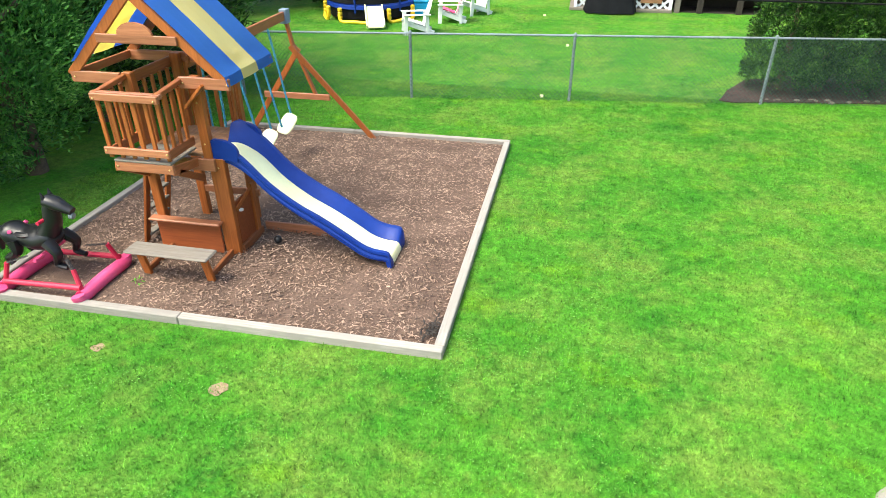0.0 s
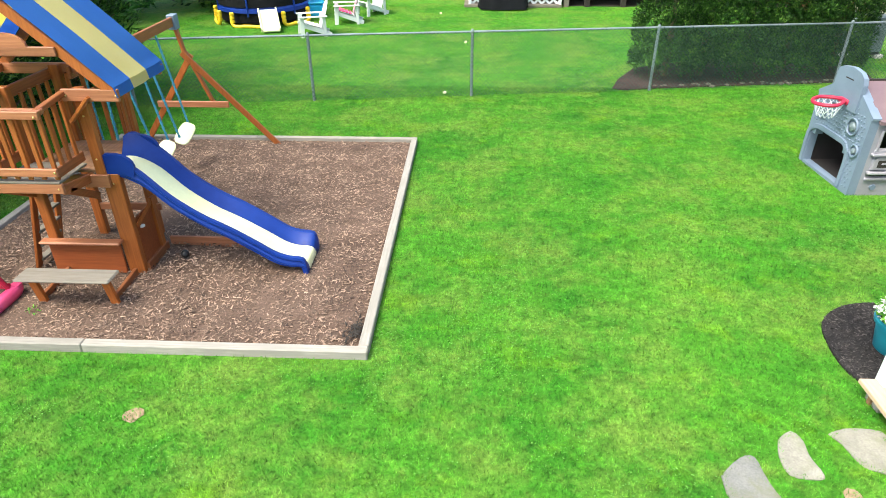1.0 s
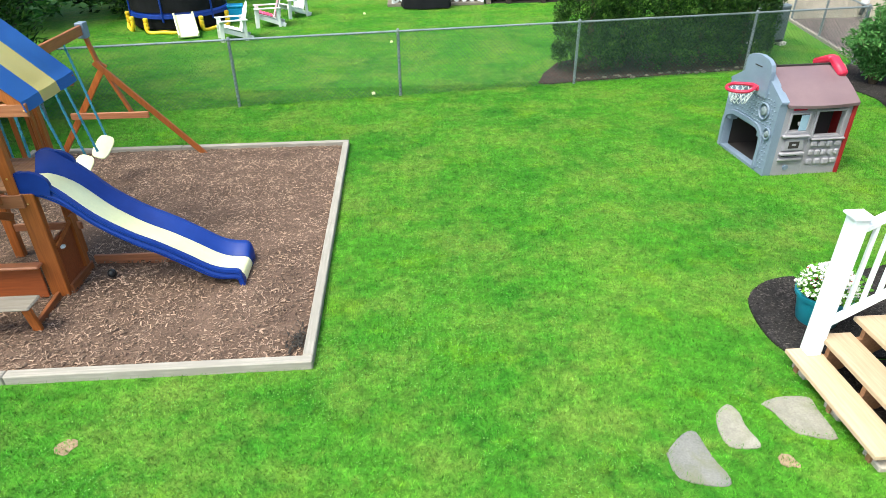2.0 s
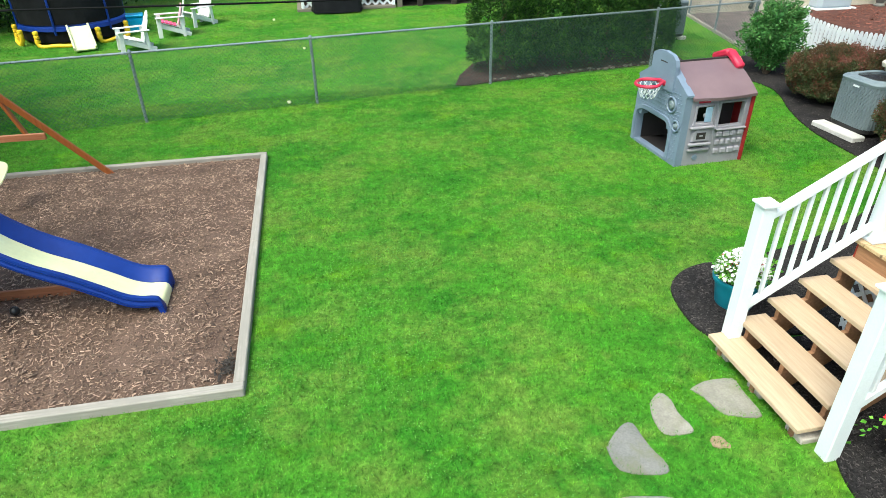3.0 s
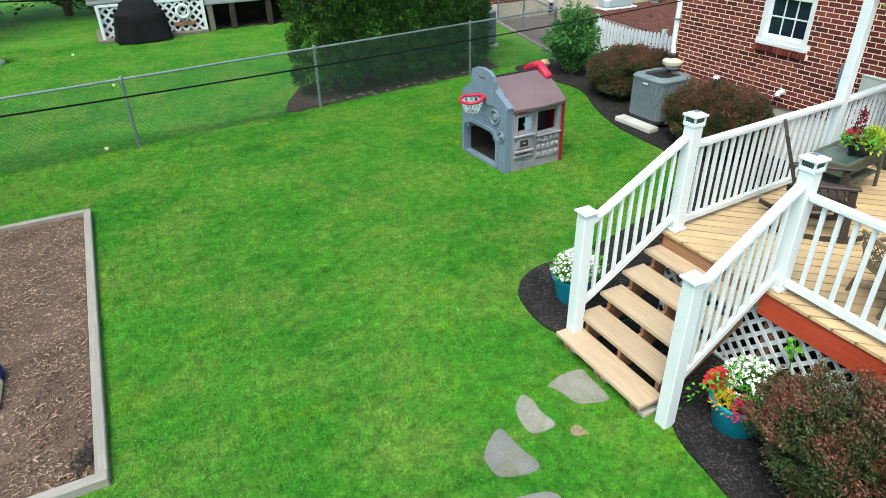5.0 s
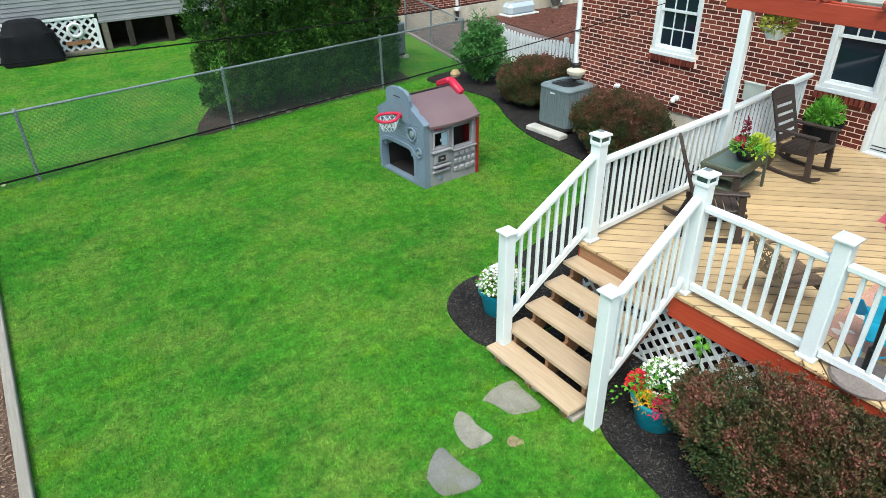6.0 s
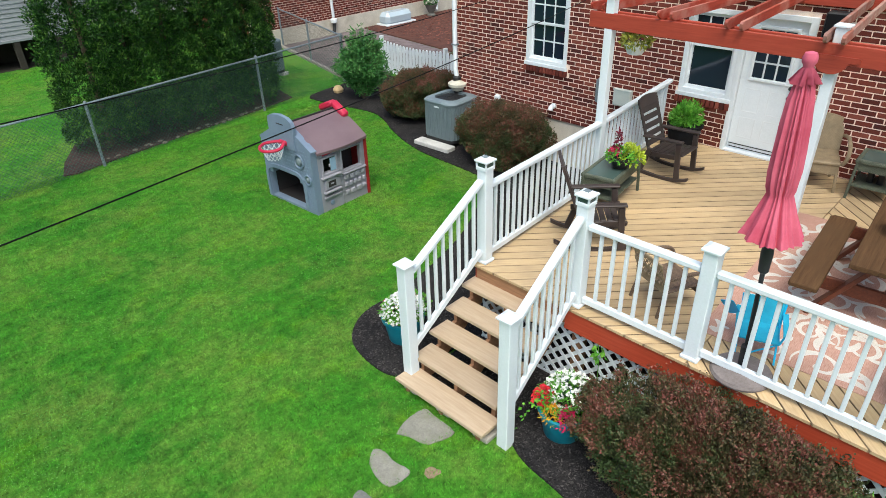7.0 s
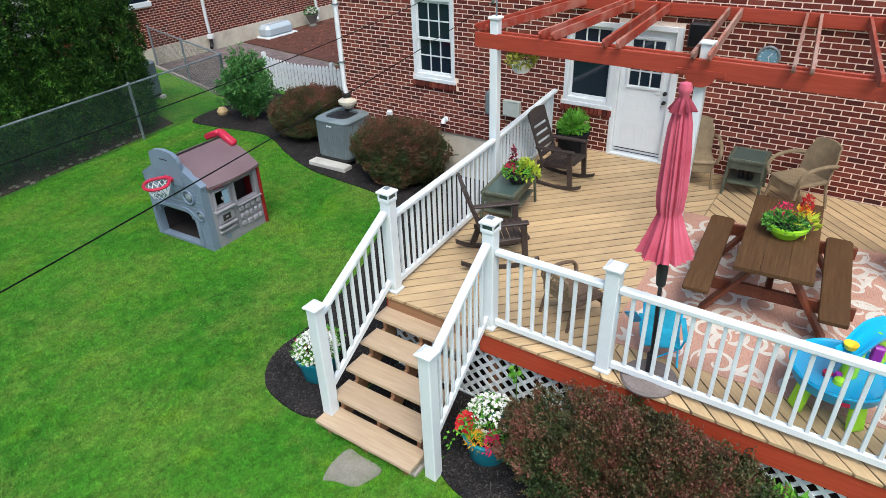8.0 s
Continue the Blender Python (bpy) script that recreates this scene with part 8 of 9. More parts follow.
# evergreen hedge: a row of arborvitae
def arborvitae(x, y, r, h, count, seed):
    t = thing("arborvitae", x, y, 0.02, 0, "dense dark green columnar arborvitae behind the fence", "evergreen tree", "hedge trees")
    part("trunk", tube(bmesh.new(), [(0, 0, 0), (0.02, 0, h * 0.5), (0, 0, h * 0.96)], [0.08, 0.05, 0.01], 8), M["bark"], t, smooth=True)
    rng = np.random.default_rng(seed)
    tufts = 900
    each = count // tufts
    a = rng.uniform(0, 6.2832, tufts)
    f = rng.random(tufts) ** 0.9
    z = 0.14 + (h - 0.14) * f
    prof = np.where(f < 0.08, 0.95 + 0.65 * f, 1.0) * (1 - np.clip((f - 0.5) / 0.5, 0, 1) ** 2.2)
    u = np.stack([np.cos(a), np.sin(a), (f - 0.5) * 2.5], 1)
    rr = r * prof * lumps(u, rng, 130, 0.22, 0.26) * (1 - 0.28 * rng.random(tufts) ** 1.6)
    c = np.stack([rr * np.cos(a), rr * np.sin(a), z], 1)
    d = rng.normal(0, 1, (tufts * each, 3)) + np.repeat(np.stack([np.cos(a), np.sin(a), np.full(tufts, 0.9)], 1), each, 0) * 0.9
    d /= np.linalg.norm(d, axis=1)[:, None]
    size = np.repeat(rng.uniform(0.09, 0.17, tufts), each)[:, None]
    p = np.repeat(c, each, 0) + d * size * rng.uniform(0.45, 1.0, (tufts * each, 1)) * np.array([1, 1, 1.25])
    part("crown", leaves("crown", p, d + np.array([0, 0, 0.35]), 0.06, 0.028, rng, 0.35), M["leaf_dark"], t)
    return t


for i, (x, y, r, h) in enumerate(((4.55, 14.55, 0.74, 4.6), (5.35, 14.62, 0.85, 4.9), (6.3, 14.75, 0.85, 5.0), (7.25, 14.85, 0.85, 4.8), (8.12, 15.05, 0.84, 4.9), (8.6, 15.4, 0.62, 4.5))):
    arborvitae(x, y, r, h, 46000, 60 + i)

# trees along the west side and the far end
def tree(x, y, h, size, count, L, mat, seed, label, base, nlimb=9, group="boundary trees"):
    t = thing("tree", x, y, 0, 0, label, "tree", group)
    q = tube(bmesh.new(), [(0, 0, -0.05), (0.05, 0.02, h * 0.3), (0, 0.05, h * 0.6), (0.03, 0, h * 0.95)], [0.16, 0.12, 0.08, 0.02], 10)
    part("trunk", q, M["bark"], t, smooth=True)
    rl = random.Random(seed)
    for i in range(nlimb):
        a, z = rl.uniform(0, 6.28), base + (h - base) * (i + 0.3) / nlimb * 0.8
        e = (size[0] * 0.8 * math.cos(a), size[1] * 0.8 * math.sin(a), z + 0.5)
        part("limb", tube(bmesh.new(), [(0, 0, z - 0.15), (e[0] * 0.5, e[1] * 0.5, z + 0.2), e], [0.05, 0.035, 0.01], 6), M["bark"], t, smooth=True)
    crown("crown", size, count, L * 1.15, L * 0.38, mat, t, seed, base=base, shell=0.5, amp=0.5, droop=0.45, up=0.8, fine=300)
    return t


tree(-7.75, 7.6, 4.6, (1.25, 1.5, 2.3), 40000, 0.085, M["leaf_maple"], 81, "broad-leaved green tree beside the lawn", 0.25)
tree(-8.3, 10.0, 5.4, (1.5, 1.6, 2.7), 26000, 0.13, M["leaf_dark"], 82, "dark evergreen behind the play set", 0.1)
tree(-8.6, 5.3, 4.6, (1.5, 1.6, 2.3), 36000, 0.09, M["leaf_maple"], 83, "dense dark green shrub tree at the lawn edge", 0.1)
tree(-7.9, 12.4, 5.2, (1.4, 1.3, 2.6), 22000, 0.13, M["leaf_dark"], 84, "dark evergreen at the fence end", 0.1)
tree(-10.6, 7.6, 6.5, (2.0, 2.6, 3.2), 16000, 0.2, M["leaf_dark"], 85, "tall dark evergreen at the boundary", 0.1)
tree(-10.8, 11.8, 6.5, (2.0, 2.4, 3.2), 16000, 0.2, M["leaf_dark"], 86, "tall dark evergreen at the boundary", 0.1)
for i, (x, y, s) in enumerate(((-14.5, 17.5, 2.4), (-12.2, 21.0, 2.5), (-9.0, 24.0, 2.4), (-14.5, 23.5, 3.0), (-5.5, 28.0, 3.0), (-10.0, 28.5, 3.2), (-1.0, 30.0, 3.0))):
    tree(x, y, 6.5, (s, s, 3.2), 9000, 0.26, M["leaf_maple" if i % 2 else "leaf_dark"], 90 + i, "dark green tree at the far end of the lawns", 0.1, 5, "far trees")

# ---- next-door things ----
# trampoline with a small slide
t = thing("trampoline", -6.55, 21.2, 0, 12, "round blue trampoline with yellow legs and a cream slide", "trampoline")
part("jump_mat", lathe(bmesh.new(), [(0.0, 0.455), (1.02, 0.455)], 36), M["cover"], t, "black jumping mat")
part("pad", lathe(bmesh.new(), [(1.0, 0.47), (1.02, 0.54), (1.3, 0.56), (1.42, 0.50), (1.44, 0.40), (1.40, 0.40), (1.0, 0.44)], 40, caps=False), M["blue_plastic"], t, "dark blue edge pad", True)
part("skirt", lathe(bmesh.new(), [(1.36, 0.10), (1.38, 0.42)], 40, caps=False), M["cover"], t, "dark skirt")
for k in range(6):
    a = 6.28318 * k / 6 + 0.25
    c, s = math.cos(a), math.sin(a)
    e, f = Vector((-s, c, 0)), Vector((c, s, 0))
    lg = part("leg", tube(bmesh.new(), smooth_line([f * 1.45 + e * 0.5 + Vector((0, 0, 0.42)), f * 1.50 + e * 0.48 + Vector((0, 0, 0.06)), f * 1.55 + Vector((0, 0, 0.055)), f * 1.50 - e * 0.48 + Vector((0, 0, 0.06)), f * 1.45 - e * 0.5 + Vector((0, 0, 0.42))], 4), 0.055, 10), M["yellow"], t, "yellow foam-sleeved leg", True)
    for sg in (-1, 1):
        for i in range(3):
            part("sleeve_ring", lathe(bmesh.new(), [(0.05, 0), (0.072, 0.02), (0.072, 0.08), (0.05, 0.1)], 12), M["yellow"], lg, smooth=True, at=Matrix.Translation(f * 1.47 + e * 0.5 * sg + Vector((0, 0, 0.12 + 0.11 * i))))
    part("net_pole", tube(bmesh.new(), [f * 1.42 + Vector((0, 0, 0.3)), f * 1.42 + Vector((0, 0, 1.7))], 0.03, 8), M["blue_plastic"], t, smooth=True)
part("enclosure", lathe(bmesh.new(), [(1.40, 0.56), (1.41, 1.1), (1.40, 1.68)], 40, caps=False), M["cover"], t, "dark safety net wall")
part("slide", beam(bmesh.new(), (0.20, -1.45, 0.50), (0.34, -2.42, 0.06), 0.50, 0.05, 0.01), M["cream_plastic"], t, "cream slide board")
for s in (-0.28, 0.28):
    part("slide_edge", beam(bmesh.new(), (0.20 + s * 0.92, -1.45 + s * 0.14, 0.54), (0.34 + s * 0.92, -2.42 + s * 0.14, 0.10), 0.05, 0.10, 0.01), M["cream_plastic"], t)
t = thing("toy_bin", -4.95, 21.5, 0, 10, "light blue plastic toy beside the trampoline", "toy")
part("body", box(bmesh.new(), -0.25, 0.25, -0.2, 0.2, 0, 0.42, 0.05), M["aqua"], t)
part("lid", box(bmesh.new(), -0.27, 0.27, -0.22, 0.22, 0.42, 0.50, 0.03), M["aqua"], t)


def adirondack(x, y, rz, towel):
    """Faces +x."""
    t = thing("adirondack_chair", x, y, 0, rz, "white resin adirondack chair" + (" with a pink striped towel" if towel else "") + " on the lawn", "lawn chair", "adirondack chairs")
    for s in (-1, 1):
        part("front_leg", beam(bmesh.new(), (0.36, s * 0.32, 0.0), (0.32, s * 0.32, 0.54), 0.04, 0.12, 0.008, (1, 0, 0)), M["adirondack"], t)
        part("side_rail", beam(bmesh.new(), (0.40, s * 0.28, 0.36), (-0.48, s * 0.28, 0.04), 0.035, 0.12, 0.008), M["adirondack"], t)
        part("armrest", beam(bmesh.new(), (-0.38, s * 0.36, 0.56), (0.42, s * 0.36, 0.56), 0.13, 0.03, 0.01), M["adirondack"], t)
        part("back_leg", beam(bmesh.new(), (-0.30, s * 0.33, 0.0), (-0.28, s * 0.33, 0.55), 0.035, 0.09, 0.006, (1, 0, 0)), M["adirondack"], t)
    for i in range(6):
        x0 = 0.36 - 0.105 * i
        part("seat_slat", box(bmesh.new(), x0 - 0.095, x0, -0.27, 0.27, 0.40 - 0.035 * i, 0.42 - 0.035 * i, 0.006), M["adirondack"], t)
    for i in range(7):
        y0 = -0.27 + 0.09 * i
        hh = 0.62 + 0.37 * math.sqrt(1 - ((i - 3) / 3.5) ** 2)
        part("back_slat", beam(bmesh.new(), (-0.20, y0 * 0.9, 0.22), (-0.20 - 0.34 * (hh - 0.2), y0 * 1.0, hh), 0.084, 0.022, 0.008, (1, 0, 0)), M["adirondack"], t)
    if towel:
        tw = thing("beach_towel", x, y, 0.0, rz, "pink striped towel draped over the lawn chair", "towel")
        b = bmesh.new()
        for i in range(5):
            box(b, -0.12 + 0.10 * i, -0.03 + 0.10 * i, -0.25, 0.25, 0.30 + 0.035 * i, 0.318 + 0.035 * i, 0.004)
        part("cloth", b, M["pink"], tw)
        b = beam(bmesh.new(), (-0.17, 0.0, 0.30), (-0.36, 0.0, 0.86), 0.42, 0.014, 0.004, (1, 0, 0))
        part("drape", b, surface("pink_stripe_cloth", (0.75, 0.5, 0.55), (0.8, 0.3, 0.42), 9, 0.9, fine=60, relief=0.1, stretch=(0.1, 2, 0.1)), tw)
    return t


adirondack(-4.42, 18.75, 200, False)
adirondack(-3.75, 20.6, 192, True)
adirondack(-3.2, 22.05, 222, False)

# raised porch with lattice, covered grill and siding
t = thing("neighbour_porch", 3.0, 24.4, 0, 0, "grey-sided raised porch with white lattice and a dark open underside", "porch")
b = bmesh.new()
for i in range(14):
    z = 0.92 + 0.125 * i
    slab(b, [(-0.79, z), (-0.822, z + 0.0), (-0.802, z + 0.125), (-0.79, z + 0.125)], 0.3 if i < 2 else -3.2, 9.5, Matrix(((0, 0, 1, 0), (1, 0, 0, 0), (0, 1, 0, 0), (0, 0, 0, 1))))
part("siding", b, M["siding"], t, "horizontal grey lap siding")
part("upper_wall", box(bmesh.new(), -3.2, 0.28, -0.79, 3.0, 1.13, 2.7), M["siding"], t)
part("core_wall", box(bmesh.new(), 0.3, 9.5, -0.79, 3.0, 0.93, 2.7), M["siding"], t)
part("skirt_beam", box(bmesh.new(), 0.25, 9.5, -0.86, -0.80, 0.84, 0.92, 0.006), M["siding"], t)
# dark back, floor and inner piers put the underside's shade into colour
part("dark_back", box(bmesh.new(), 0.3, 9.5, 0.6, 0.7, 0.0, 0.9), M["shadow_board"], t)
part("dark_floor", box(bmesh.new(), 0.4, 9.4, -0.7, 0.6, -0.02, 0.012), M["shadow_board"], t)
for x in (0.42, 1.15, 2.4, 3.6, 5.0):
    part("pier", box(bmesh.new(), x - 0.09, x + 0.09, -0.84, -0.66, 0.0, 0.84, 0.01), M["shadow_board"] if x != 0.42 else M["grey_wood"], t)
part("end_post", box(bmesh.new(), 0.14, 0.24, -0.92, -0.82, 0.0, 1.0, 0.008), M["vinyl"], t)
part("end_post", box(bmesh.new(), -3.0, -2.9, -0.92, -0.82, 0.0, 1.12, 0.008), M["vinyl"], t)
part("platform", box(bmesh.new(), -3.15, 0.25, -1.0, 1.2, 0.0, 0.10, 0.01), M["grey_wood"], t)
sk = thing("porch_lattice", 3.0, 24.4, 0, 0, "white lattice panel behind the covered grill", "lattice")
lattice(-0.8, -2.9, 0.15, 0.10, 1.06, sk, pitch=0.19, wd=0.075, swap=Matrix(((0, 1, 0, 0), (1, 0, 0, 0), (0, 0, 1, 0), (0, 0, 0, 1))))
part("top_rail", box(bmesh.new(), -2.95, 0.2, -0.83, -0.77, 1.04, 1.12, 0.006), M["vinyl"], sk)
# dark sheet added behind the lattice in place of the shade there
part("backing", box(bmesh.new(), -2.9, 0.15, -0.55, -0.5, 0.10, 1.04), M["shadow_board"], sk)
part("wreath", tube(bmesh.new(), [(-0.45 + 0.19 * math.cos(6.2832 * k / 20), -0.86, 0.72 + 0.19 * math.sin(6.2832 * k / 20)) for k in range(21)], 0.05, 8, False), M["white"], sk, "round pale wreath", True)
part("wreath_board", box(bmesh.new(), -0.80, -0.10, -0.84, -0.82, 0.28, 0.40), M["raw"], sk)
t = thing("covered_grill", 1.2, 23.2, 0, 0, "grill under a black vinyl cover beside the lattice", "grill")
b = bmesh.new()
rings = []
for z, sx, sy in ((0.04, 0.85, 0.48), (0.3, 0.81, 0.46), (0.62, 0.77, 0.43), (0.86, 0.73, 0.42), (0.93, 0.62, 0.36), (1.18, 0.5, 0.30), (1.25, 0.36, 0.22)):
    ring = []
    for k in range(40):
        a = 6.28318 * k / 40
        c, s = math.cos(a), math.sin(a)
        w = 1 + 0.05 * math.sin(7 * a + z * 2) * (1.1 - z * 0.6)
        ring.append(b.verts.new((sx * w * math.copysign(abs(c) ** 0.5, c), sy * w * math.copysign(abs(s) ** 0.5, s), z)))
    rings.append(ring)
for u, v in zip(rings, rings[1:]):
    for k in range(40):
        b.faces.new((u[k], u[(k + 1) % 40], v[(k + 1) % 40], v[k]))
b.faces.new(rings[-1])
part("cover", b, M["cover"], t, "draped black cover", True)
for x in (-0.7, 0.7):
    part("wheel", lathe(bmesh.new(), [(0.0, -0.02), (0.07, -0.02), (0.07, 0.02), (0.0, 0.02)], 14), M["black"], t, at=pose(x, 0.1, 0.07, 90, 0, 0), smooth=True)
for x, y in ((-0.9, 22.1), (0.0, 17.8), (-0.36, 13.03)):
    tagged(part("lawn_ball", lathe(bmesh.new(), [(0.0, 0.0), (0.035, 0.01), (0.045, 0.035), (0.035, 0.06), (0.0, 0.07)], 12), M["cream_plastic"], at=pose(x, y, 0.0), smooth=True), "small pale yellow ball lying in the grass", "ball", "lawn balls")
condenser(9.95, 16.75, 0.0, 10, 0.72, 1.0, "tall grey air conditioner condenser beyond the fence")

# gravel strip, red mulch, picket fence and the brick house beyond
tagged(part("gravel_strip", slab(bmesh.new(), [(11.1, 14.2), (12.2, 14.1), (15.2, 14.4), (15.9, 19.7), (12.3, 19.7), (11.7, 17.2)], -0.02, 0.02), M["gravel"]), "pinkish gravel strip beside the neighbouring wall", "gravel", kind="structure")
tagged(part("gravel_edging", beam(bmesh.new(), (11.0, 14.2, 0.03), (12.2, 19.5, 0.03), 0.09, 0.10, 0.01), M["timber"]), "weathered timber edging along the gravel", "edging", kind="structure")
red_bed = tagged(part("red_mulch_bed", slab(bmesh.new(), [(12.5, 9.4), (26, 9.4), (26, 19.7), (15.95, 19.7), (15.25, 14.3), (12.5, 14.1)], -0.02, 0.03), M["red_mulch"]), "reddish brown mulch ground between the houses", "mulch bed", kind="structure")
rngm = np.random.default_rng(29)
xy = np.stack([rngm.uniform(12.6, 22, 9000), rngm.uniform(9.5, 19.6, 9000)], 1)
xy = xy[(xy[:, 0] > 15.95) | (xy[:, 1] < 14.1)]
rc_ = chip_field("red_mulch_chips", xy, 0.028, 0.06, 0.16, M["red_chip"], red_bed, 30)
rc_["kind"] = "stuff"
t = thing("picket_fence", 12.35, 9.4, 0, 0, "white picket fence between the two houses", "picket fence")
for z in (0.28, 0.66):
    part("rail", box(bmesh.new(), 0.02, 0.06, 0.0, 5.1, z, z + 0.08, 0.006), M["vinyl"], t)
pk = bmesh.new()
slab(pk, [(-0.048, 0.0), (0.048, 0.0), (0.048, 0.80), (0.036, 0.85), (0.014, 0.88), (-0.014, 0.88), (-0.036, 0.85), (-0.048, 0.80)], -0.012, 0.012, Matrix(((0, 0, 1, 0), (1, 0, 0, 0), (0, 1, 0, 0), (0, 0, 0, 1))))
pme = bpy.data.meshes.new("picket")
pk.to_mesh(pme)
pk.free()
for i in range(39):
    y = 0.06 + 0.131 * i
    sag = 0.09 * math.sin(math.pi * ((y / 2.55) % 1.0))
    part("picket", pme, M["vinyl"], t, at=pose(0, y, 0.05 - sag))
for y in (0.0, 2.55, 5.1):
    part("post", box(bmesh.new(), 0.0, 0.10, y - 0.05, y + 0.05, -0.05, 1.0, 0.008), M["vinyl"], t)
nb = thing("neighbour_house", 12.9, 19.72, 0, 0, "red brick house beyond the fence with a concrete foundation", "house")
part("foundation", box(bmesh.new(), -1.6, 12.0, 0.02, 0.3, -0.1, 0.55, 0.01), M["parging"], nb, "grey concrete foundation")
nbw = part("wall", box(bmesh.new(), -1.6, 12.0, 0.03, 0.27, 0.55, 5.5), M["mortar"], nb)
part("side_wall", box(bmesh.new(), -1.6, -1.33, 0.27, 9.0, 0.0, 5.5), M["brick"], nb)
part("roof", box(bmesh.new(), -2.0, 12.4, -0.4, 9.4, 5.5, 5.7), M["shadow_board"], nb)
for k, (x, lab) in enumerate(((1.65, "white downspout"), (6.9, "white downspout"))):
    ds = part("downspout", tube(bmesh.new(), [(x, -0.04, 5.4), (x, -0.04, 1.25), (x - 0.02, -0.08, 0.95), (x, -0.08, 0.62)], 0.055, 10), M["white"], nb, lab, True)
    part("collar", lathe(bmesh.new(), [(0.06, 0), (0.12, 0.03), (0.12, 0.14), (0.06, 0.17)], 14, (x, -0.08, 0.42)), M["white"], ds, smooth=True)
    part("elbow", tube(bmesh.new(), [(x, -0.08, 0.45), (x, -0.08, 0.25), (x - 0.1, -0.16, 0.14)], 0.06, 10), M["black" if k == 0 else "white"], ds, smooth=True)
ww = part("window_well", box(bmesh.new(), 3.75, 5.1, -0.6, 0.0, 0.0, 0.48, 0.14), M["dome"], nb, "clear plastic window-well cover")
part("well_rim", box(bmesh.new(), 3.68, 5.18, -0.66, 0.0, 0.0, 0.08, 0.02), M["white"], ww)
wn_ = part("window", box(bmesh.new(), -1.2, -0.3, 0.0, 0.025, 1.95, 3.2), M["pane"], nb, "white-framed window")
part("window_sill", box(bmesh.new(), -1.28, -0.22, -0.06, 0.02, 1.80, 1.95, 0.01), M["white"], wn_)
t = thing("urn_planter", 12.9 + 6.25, 19.3, 0.03, 0, "grey stone urn of white flowers by the neighbouring foundation", "planter")
part("urn", lathe(bmesh.new(), [(0.0, 0.0), (0.16, 0.0), (0.17, 0.04), (0.1, 0.1), (0.2, 0.3), (0.25, 0.42), (0.27, 0.44), (0.22, 0.44), (0.0, 0.4)], 20), M["stone"], t, "grey stone urn", True)
crown("foliage", (0.26, 0.2, 0.14), 260, 0.09, 0.05, M["leaf_shrub"], t, 71, base=0.4)
pf, _ = dome(np.random.default_rng(72), 90, (0.0, 0.0, 0.5), (0.27, 0.22, 0.2))
blossoms("white_bloom", pf, 0.045, M["petal_white"], t, 73)
tagged(part("yellow_rock", lathe(bmesh.new(), [(0.0, 0.0), (0.12, 0.02), (0.14, 0.10), (0.08, 0.19), (0.0, 0.21)], 9, wobble=0.1), surface("buff_rock", (0.5, 0.36, 0.18), (0.6, 0.46, 0.27), 6, 0.85, fine=40, relief=0.4), at=pose(10.15, 13.75, 0.0), smooth=True), "buff-coloured rock at the bed corner", "rock")


# ---- pieces: bricks, deck boards, chips and grass ----
def brick_shape(L, h=0.0655, d=0.03):
    x, z, c = L / 2, h / 2, 0.002
    V = [(d, -x, -z), (d, x, -z), (d, x, z), (d, -x, z), (0, -x + c, -z + c), (0, x - c, -z + c), (0, x - c, z - c), (0, -x + c, z - c)]
    F = [(4, 5, 6, 7), (0, 1, 5, 4), (1, 2, 6, 5), (2, 3, 7, 6), (3, 0, 4, 7)]
    return V, F


def bricks(parent, along, proud, a0, a1, z0, z1, holes, near, course=0.0755, unit=0.218, limit=300):
    """Running-bond bricks on a wall face. along: maps (offset out, position along, height) to the parent's space."""
    shapes = {}
    V, F, made = [], [], 0
    row, z = 0, z0
    while z + 0.06 < z1:
        a = a0 - (unit / 2 if row % 2 else 0)
        while a < a1:
            p, q_ = max(a, a0), min(a + unit - 0.0115, a1)
            spans = [(p, q_)]
            for h0, h1, c, d in holes:
                if z + 0.068 > c + 0.004 and z < d - 0.004:
                    spans = [s for u, v in spans for s in ((u, min(v, h0 - 0.003)), (max(u, h1 + 0.003), v)) if s[1] - s[0] > 0.025]
            for u, v in spans:
                if v - u < 0.025:
                    continue
                L, m, zc = round(v - u, 3), (u + v) / 2, z + 0.034
                BV, BF = brick_shape(L)
                if made < limit and near(m, zc):
                    if L not in shapes:
                        me = bpy.data.meshes.new("brick")
                        me.from_pydata([along(x, y, zz) for x, y, zz in BV], [], BF)
                        shapes[L] = me
                    part("brick", shapes[L], M["brick"], parent, at=Matrix.Translation(Vector(along(proud, m, zc)) - Vector((0, 0, 0))))
                    made += 1
                else:
                    o = len(V)
                    V += [along(x + proud, y + m, zz + zc) for x, y, zz in BV]
                    F += [tuple(i + o for i in f) for f in BF]
            a += unit
        z += course
        row += 1
    r = part("bricks_beyond", mesh_np("bricks_beyond", V, F), M["brick"], parent, "red bricks in running bond")
    r["kind"] = "stuff"


sills = [(6.53, 7.51, 1.685, 1.86), (3.58, 4.48, 1.685, 1.86)]
bricks(rear_wall, lambda o, a, z: (o, a, z), -0.0025, -6.9, HOUSE_N, BRICK_Z0, 3.75, HOLES + sills, lambda a, z: 0.2 < a < 2.66 and 1.1 < z < 2.1)
bricks(nbw, lambda o, a, z: (a, o, z), 0.025, -1.6, 9.5, 0.56, 3.0, [(-1.28, -0.22, 1.8, 3.2)], lambda a, z: False)

